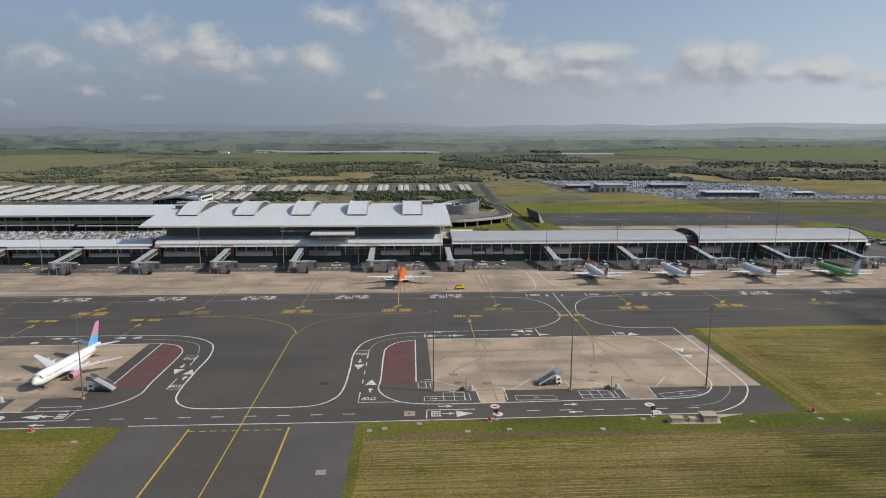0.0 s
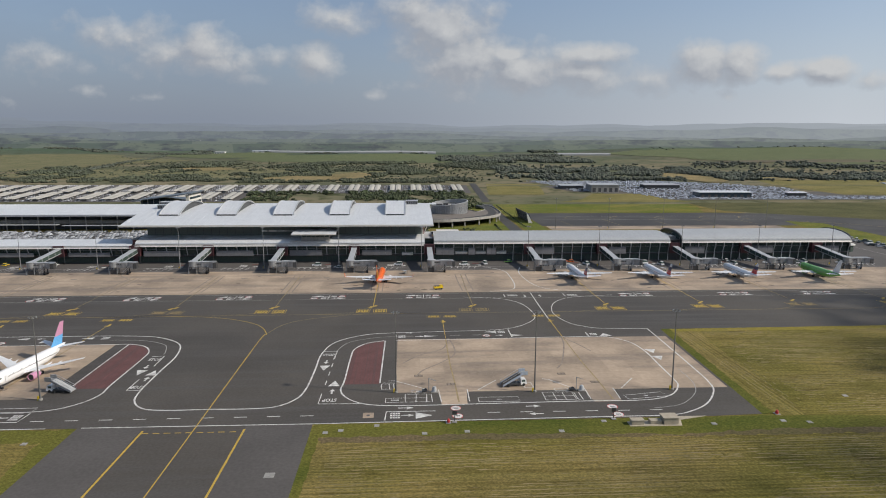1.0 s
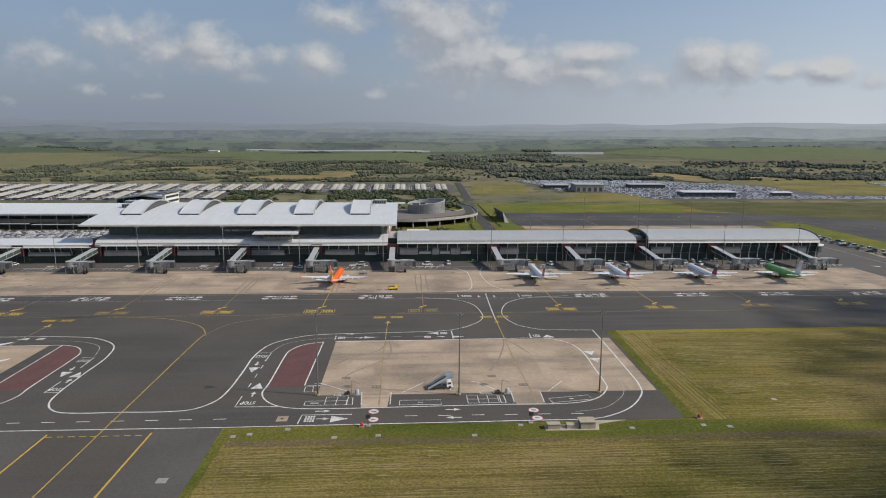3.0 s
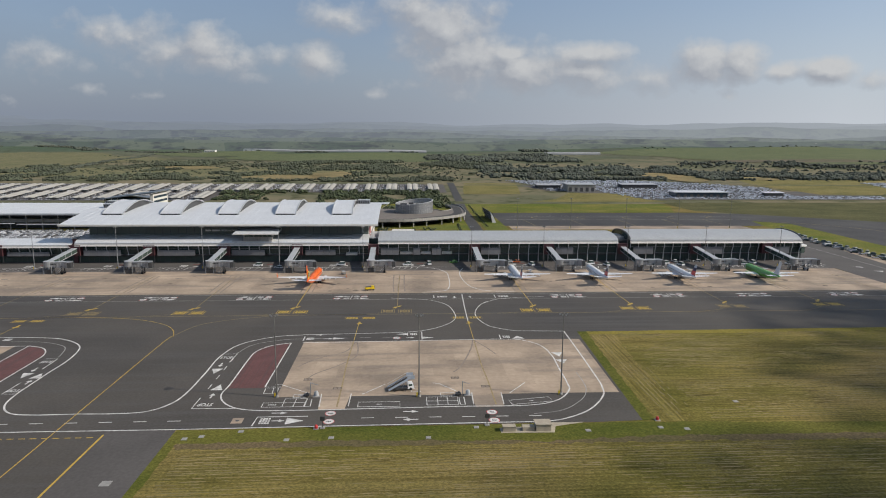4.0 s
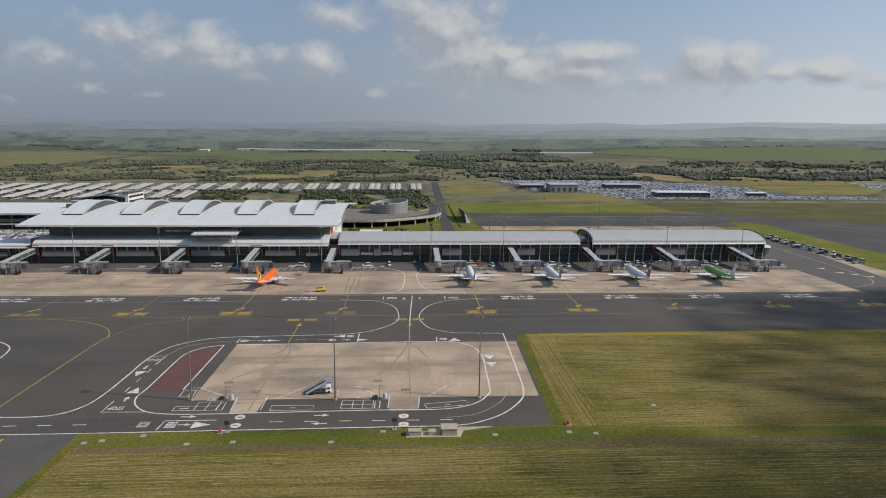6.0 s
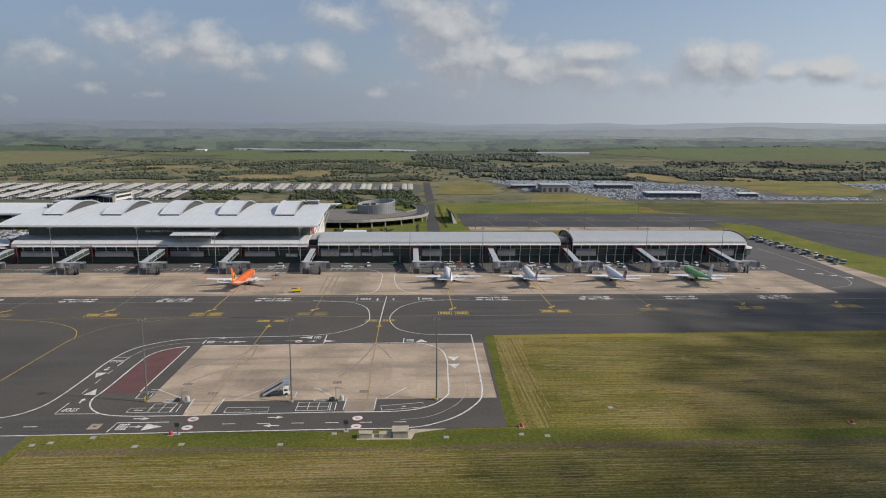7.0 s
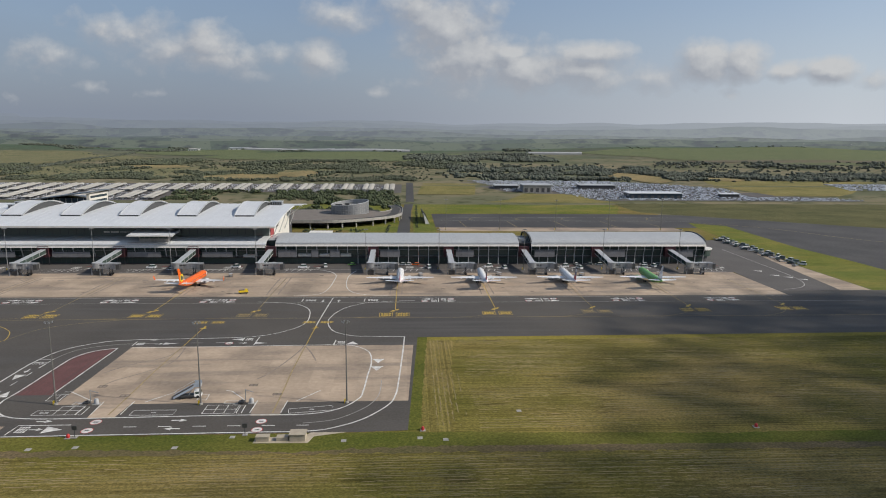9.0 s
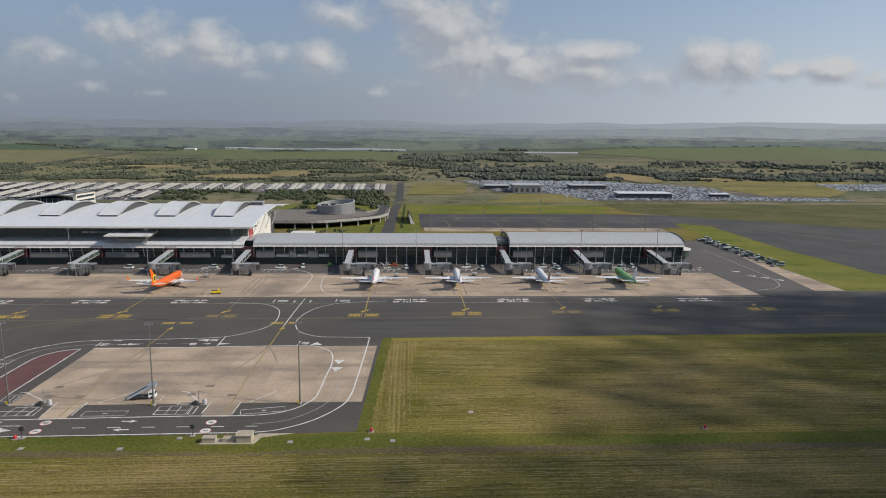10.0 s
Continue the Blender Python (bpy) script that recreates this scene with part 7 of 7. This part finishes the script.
for k in range(27):
    carport(76 - 28.4 * k, 876 - 0.8 * k, 56 + 0.4 * k)
for k in range(14):
    carport(-212 - 28.4 * k, 800, 58)
base = Shape()
for y0, y1 in ((795, 830), (830, 865), (865, 900), (900, 945)):
    xa = 100 if y0 > 860 else -190
    base.add([(-760, y0, height(0, y0) + 0.3), (xa, y0, height(0, y0) + 0.3), (xa, y1, height(0, y1) + 0.3), (-760, y1, height(0, y1) + 0.3)], [(0, 1, 2, 3)])
solid("car_park", base, ASPHALT_OLD, "asphalt of the shaded public car park", "car park", kind="structure")
cars_in("parked_cars", "cars parked under and between the carports", [(-740, 90, 872 + 12 * k, 3.1) for k in range(6)] + [(-640, -200, 800 + 12 * k, 3.1) for k in range(5)], CAR_MIX)

# growing tunnels on the far fields
for x0, x1, y0, y1 in ((-470, -330, 2385, 2425), (-330, -150, 2330, 2370), (-150, 115, 2240, 2290), (470, 640, 1990, 2010)):
    for q in range(4):
        yy = y0 + (y1 - y0) * q / 4
        t = thing("growing_tunnel", "pale polythene growing tunnel on the far fields", "greenhouse", "growing tunnels")
        s, rings = Shape(), []
        for xx in np.linspace(x0, x1, 8):
            z = height(float(xx), yy) + 1
            rings.append([(float(xx), yy + a, z + b) for a, b in ((0, -3), (0, 3), (2, 5), (5, 6), (8, 5), (10, 3), (10, -3))])
        part("cover", s.loft(rings), PIPE_COVER, t)
        part("door", Shape().box(x0 - 0.3, x0, yy + 3, yy + 7, height(x0, yy), height(x0, yy) + 4), DARK_WALL, t)


# ---- bush and woods ----
ICO = bmesh.new()
bmesh.ops.create_icosphere(ICO, subdivisions=1, radius=1)
ICO_V, ICO_F = [v.co.copy() for v in ICO.verts], [[v.index for v in f.verts] for f in ICO.faces]
ICO.free()


def clump(s, x, y, z, r, h, n, size=1.0):
    """One bush or tree crown: uneven billows of foliage heaped on one another."""
    for _ in range(n):
        a, d = rng.uniform(0, 6.3), rng.random() ** 0.6 * r * 0.8
        k, kz, q = r * rng.uniform(0.3, 0.55) * size, h * rng.uniform(0.2, 0.36) * size, rng.uniform(0, 1.6)
        cx, cy, cz = x + d * math.cos(a), y + d * math.sin(a), z + h * (rng.uniform(0.25, 0.75) - 0.22 * d / r)
        c, e = math.cos(q), math.sin(q)
        s.add([(cx + (v.x * c - v.y * e) * k * rng.uniform(0.7, 1.3), cy + (v.x * e + v.y * c) * k * rng.uniform(0.7, 1.3), cz + v.z * kz * rng.uniform(0.7, 1.3)) for v in ICO_V], ICO_F)


def wood(name, label, spots, mat, size=1.0):
    s = Shape()
    for x, y, r, h, n in spots:
        clump(s, x, y, height(x, y) - 0.3, r, h, n, size)
    ob = solid(name, s, mat, label, "trees", kind="stuff")
    ob.data.shade_smooth()
    return ob


OPEN = ((-150, 1075, 78, 62), (-80, 1130, 40, 80), (-390, 1330, 60, 55), (505, 1110, 42, 110), (640, 1075, 26, 40), (550, 1880, 110, 90), (-900, 1560, 300, 380))


def scatter(n, x0, x1, y0, y1, r, h, k, thick=0.0, seed=0.0, size=120):
    out = []
    while n > 0:
        x, y = rng.uniform(x0, x1), rng.uniform(y0, y1)
        n -= 1
        bare = any(((x - cx) / rx) ** 2 + ((y - cy) / ry) ** 2 < 0.8 for cx, cy, rx, ry in OPEN)
        if not bare and noise.noise((x / size, y / size * 0.7, seed)) > thick:
            q = rng.uniform(0.6, 1.3)
            out.append((x, y, r * q, h * q, k))
    return out


# open bush: sparse on the western slope, denser towards the east and along the car parks
bush = scatter(2600, -760, 120, 985, 1060, 3.4, 4.2, 5, -0.12, 3.0, 45)
bush += scatter(5200, -820, -120, 1050, 1420, 4.6, 5.2, 5, 0.14, 2.0, 75)
bush += scatter(5200, -160, 230, 1050, 1560, 4.4, 5.4, 5, 0.0, 2.6, 80)
bush += scatter(1500, -860, 150, 1040, 1640, 3.2, 3.6, 3, -0.5, 4.0, 60)
bush += scatter(2600, -520, 170, 1380, 1640, 5.6, 6.0, 5, 0.08, 6.0, 120)
bush += scatter(700, -1500, -700, 1050, 1900, 5, 4.5, 4, 0.2, 5.0, 120)
wood("bush_belt", "dense green bush belt beyond the car parks", bush, LEAF)
belt = scatter(3600, 190, 600, 1040, 1400, 5.2, 6.4, 6, -0.1, 1.0, 62)
belt += scatter(3200, 560, 1500, 1045, 1215, 5.2, 6.0, 6, -0.12, 1.7, 75)
belt += scatter(700, 170, 1600, 1010, 1500, 4.4, 6, 5, -0.6, 1.0, 60)
belt += scatter(2300, 100, 480, 1600, 1960, 7, 8, 5, -0.2, 1.0, 70)
belt += scatter(900, 700, 1900, 1380, 1600, 6.5, 7, 4, -0.05, 1.4, 120)
wood("tree_belt", "dark green belt of trees behind the storage lots", belt, LEAF_HAZED)
hedge = []
for k in range(190):
    u = k / 190
    hedge.append((-575 - 135 * u + rng.uniform(-4, 4), 1190 + 840 * u, 5.5, 5.5, 4))
hedge += scatter(3000, -1900, 100, 2180, 2640, 8, 6, 4, 0.2, 8.0, 170) + scatter(420, 600, 1900, 2050, 2640, 7, 6, 3, 0.34, 8.0, 200)
hedge += [(480 + 36 * math.cos(k), 2250 + 60 * math.sin(k * 1.7), 9, 9, 4) for k in range(60)]
wood("far_trees", "dark tree lines on the far hills", hedge, LEAF_HAZED)
near = scatter(900, -60, 98, 648, 866, 3.8, 5.2, 11, 0.0, 4.0, 45)
near += [(91 + 0.05 * k, 500 + 3 * k, 1.5, 1.9, 5) for k in range(26)] + [(116.5 + 0.05 * k, 560 + 5 * k, 1.6, 1.8, 5) for k in range(40)]
near += scatter(90, 20, 74, 497, 545, 1.8, 2.6, 7, -0.1, 8.0, 22)
near += scatter(700, -190, 90, 800, 872, 3.4, 4.6, 10, -0.08, 7.0, 50)
wood("garden_trees", "green trees and hedges round the drum building", near, LEAF_NEAR, 0.75)

# ---- distance ----
def ridge(label, y, base, amp, seed, air, step=40):
    """A far hill range lit by its own emission; air: the share of haze put into its colour."""
    s, pts = Shape(), []
    x = -1.15 * y
    while x <= 1.25 * y:
        yy = math.sqrt(y * y - x * x * 0.3)
        z = base + amp * noise.noise((x / 1100, seed, 0.5)) + amp * 0.5 * noise.noise((x / 380, seed, 2.5)) + amp * 0.12 * noise.noise((x / 90, seed, 7.5))
        pts.append((x, yy, z))
        x += step
    n = len(pts)
    s.v = [(a, b - 160, -40) for a, b, c in pts] + pts + [(a, b + 120, c - 16) for a, b, c in pts]
    s.f = [(i, i + 1, n + i + 1, n + i) for i in range(n - 1)] + [(n + i, n + i + 1, 2 * n + i + 1, 2 * n + i) for i in range(n - 1)]
    m = bpy.data.materials.new("hazy_hills")
    m.use_nodes = True
    nt = m.node_tree
    b = nt.nodes["Principled BSDF"]
    geo = nt.nodes.new("ShaderNodeNewGeometry")

    def mix(fac, p, q):
        k = nt.nodes.new("ShaderNodeMix")
        k.data_type = "RGBA"
        for sock, v in ((k.inputs[0], fac), (k.inputs[6], p), (k.inputs[7], q)):
            if isinstance(v, (int, float)):
                sock.default_value = v
            elif isinstance(v, tuple):
                sock.default_value = (*v, 1)
            else:
                nt.links.new(v, sock)
        return k.outputs[2]

    def part_of(scale, stretch, lo, hi, kind="ShaderNodeTexNoise"):
        mp = nt.nodes.new("ShaderNodeMapping")
        mp.inputs["Scale"].default_value, mp.inputs["Location"].default_value = stretch, (seed * 31, 0, seed * 17)
        nt.links.new(geo.outputs["Position"], mp.inputs[0])
        t = nt.nodes.new(kind)
        t.inputs["Scale"].default_value = scale
        if kind == "ShaderNodeTexNoise":
            t.inputs["Detail"].default_value, t.inputs["Roughness"].default_value = 5, 0.6
        nt.links.new(mp.outputs[0], t.inputs["Vector"])
        r = nt.nodes.new("ShaderNodeMapRange")
        r.inputs[1].default_value, r.inputs[2].default_value = lo, hi
        nt.links.new(t.outputs["Color"], r.inputs[0])
        return r.outputs[0]

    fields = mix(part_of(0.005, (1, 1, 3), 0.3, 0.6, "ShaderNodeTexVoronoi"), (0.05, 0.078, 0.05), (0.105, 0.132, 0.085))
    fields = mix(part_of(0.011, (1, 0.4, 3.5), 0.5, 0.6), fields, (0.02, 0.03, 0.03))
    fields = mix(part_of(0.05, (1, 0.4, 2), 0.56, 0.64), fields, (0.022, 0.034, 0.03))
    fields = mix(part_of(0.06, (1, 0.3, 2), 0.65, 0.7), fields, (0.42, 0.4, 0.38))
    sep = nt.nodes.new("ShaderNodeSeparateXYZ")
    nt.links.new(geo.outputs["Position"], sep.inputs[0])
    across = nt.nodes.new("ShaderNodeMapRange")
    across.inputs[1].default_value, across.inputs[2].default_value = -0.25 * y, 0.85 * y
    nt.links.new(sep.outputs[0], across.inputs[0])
    # painted haze, paler towards the east; hill colour and haze both leave as emission
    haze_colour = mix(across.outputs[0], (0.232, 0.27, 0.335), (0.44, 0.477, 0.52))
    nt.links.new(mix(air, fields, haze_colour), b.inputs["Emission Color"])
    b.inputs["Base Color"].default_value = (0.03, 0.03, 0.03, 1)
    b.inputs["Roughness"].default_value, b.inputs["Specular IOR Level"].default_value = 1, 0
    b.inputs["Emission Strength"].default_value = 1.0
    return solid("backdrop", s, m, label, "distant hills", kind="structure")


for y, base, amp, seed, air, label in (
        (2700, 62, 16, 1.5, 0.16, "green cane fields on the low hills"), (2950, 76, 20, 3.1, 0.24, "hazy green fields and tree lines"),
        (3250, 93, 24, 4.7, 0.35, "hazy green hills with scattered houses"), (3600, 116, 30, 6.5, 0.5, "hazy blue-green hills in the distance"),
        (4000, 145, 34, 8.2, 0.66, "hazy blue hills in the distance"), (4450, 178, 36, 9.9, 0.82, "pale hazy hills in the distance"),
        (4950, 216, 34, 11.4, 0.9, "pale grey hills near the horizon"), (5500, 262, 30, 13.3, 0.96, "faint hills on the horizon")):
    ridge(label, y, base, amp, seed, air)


# ---- passing cumulus, out of view, added to shade the eastern field ----
def cumulus(n, seed):
    """Loose shreds of vapour high towards the sun, thin at the western and northern rim, dense eastwards."""
    r2, s = random.Random(seed), Shape()
    lift = SUN_DIR * (640 / SUN_DIR.z)
    while n > 0:
        x, y = r2.uniform(60, 640), r2.uniform(20, 318)
        # rim and thickness are shaped to the shade wanted on the ground
        rim = 70 + 85 * min(1.0, max(0.0, (y - 138) / 30)) + 0.3 * max(0.0, y - 170) + 60 * noise.noise((x / 130, y / 60, seed))
        east = min(1.0, max(0.0, (x - rim) / 140))
        north = min(1.0, max(0.0, (316 + 10 * noise.noise((x / 60, 3.0, seed)) - y) / 20))
        thick = east * north * (0.8 + 0.5 * noise.noise((x / 70, y / 34, seed + 5)))
        if r2.random() > thick:
            continue
        n -= 1
        k, z = r2.uniform(2.0, 3.4), 30 * r2.random()
        cx, cy = x + lift.x * (1 + z / lift.z), y + lift.y * (1 + z / lift.z)
        s.add([(cx + v.x * k, cy + v.y * k, lift.z + z + v.z * k * 0.7) for v in ICO_V], ICO_F)
    return s


VAPOUR = material("cloud_vapour", (0.85, 0.85, 0.86), 1.0, var=0.03, scale=0.01)
solid("cloud", cumulus(14800, 4), VAPOUR, "unseen white cumulus cloud that shades the eastern field", "cloud", kind="stuff")

# ---- concrete bays ----
concrete_field("remote_apron", 9.4, 108.6, 179.2, 231.6, 7.6, 7.5, "pale concrete remote aircraft stand with sealed joints", Z3)
concrete_field("gate_apron", -270, 299, 308.5, 365, 10.0, 9.9, "pale brown concrete gate apron with sealed joints", Z3)
concrete_field("remote_apron", -190.8, -91.6, 179.2, 230, 7.6, 7.5, "pale concrete remote aircraft stand with sealed joints", Z3)
concrete_field("west_gate_apron", -600, -270, 308.5, 365, 22, 19.8, "pale brown concrete gate apron with sealed joints", Z3)
for x0, x1 in ((21.9, 30.3), (65.2, 74.3), (-109.4, -102.3)):
    pavement("concrete_tab", [(x0 + 0.6, 170), (x1 - 0.6, 170), (x1, 179.1), (x0, 179.1)], CONCRETE, "concrete strip joining the stand to the road", 0.09)
pavement("concrete_edge", [(108.6, 179.2), (109.0, 179.2), (110.9, 231.6), (108.6, 231.6)], CONCRETE, "concrete edge strip of the remote stand", 0.1)
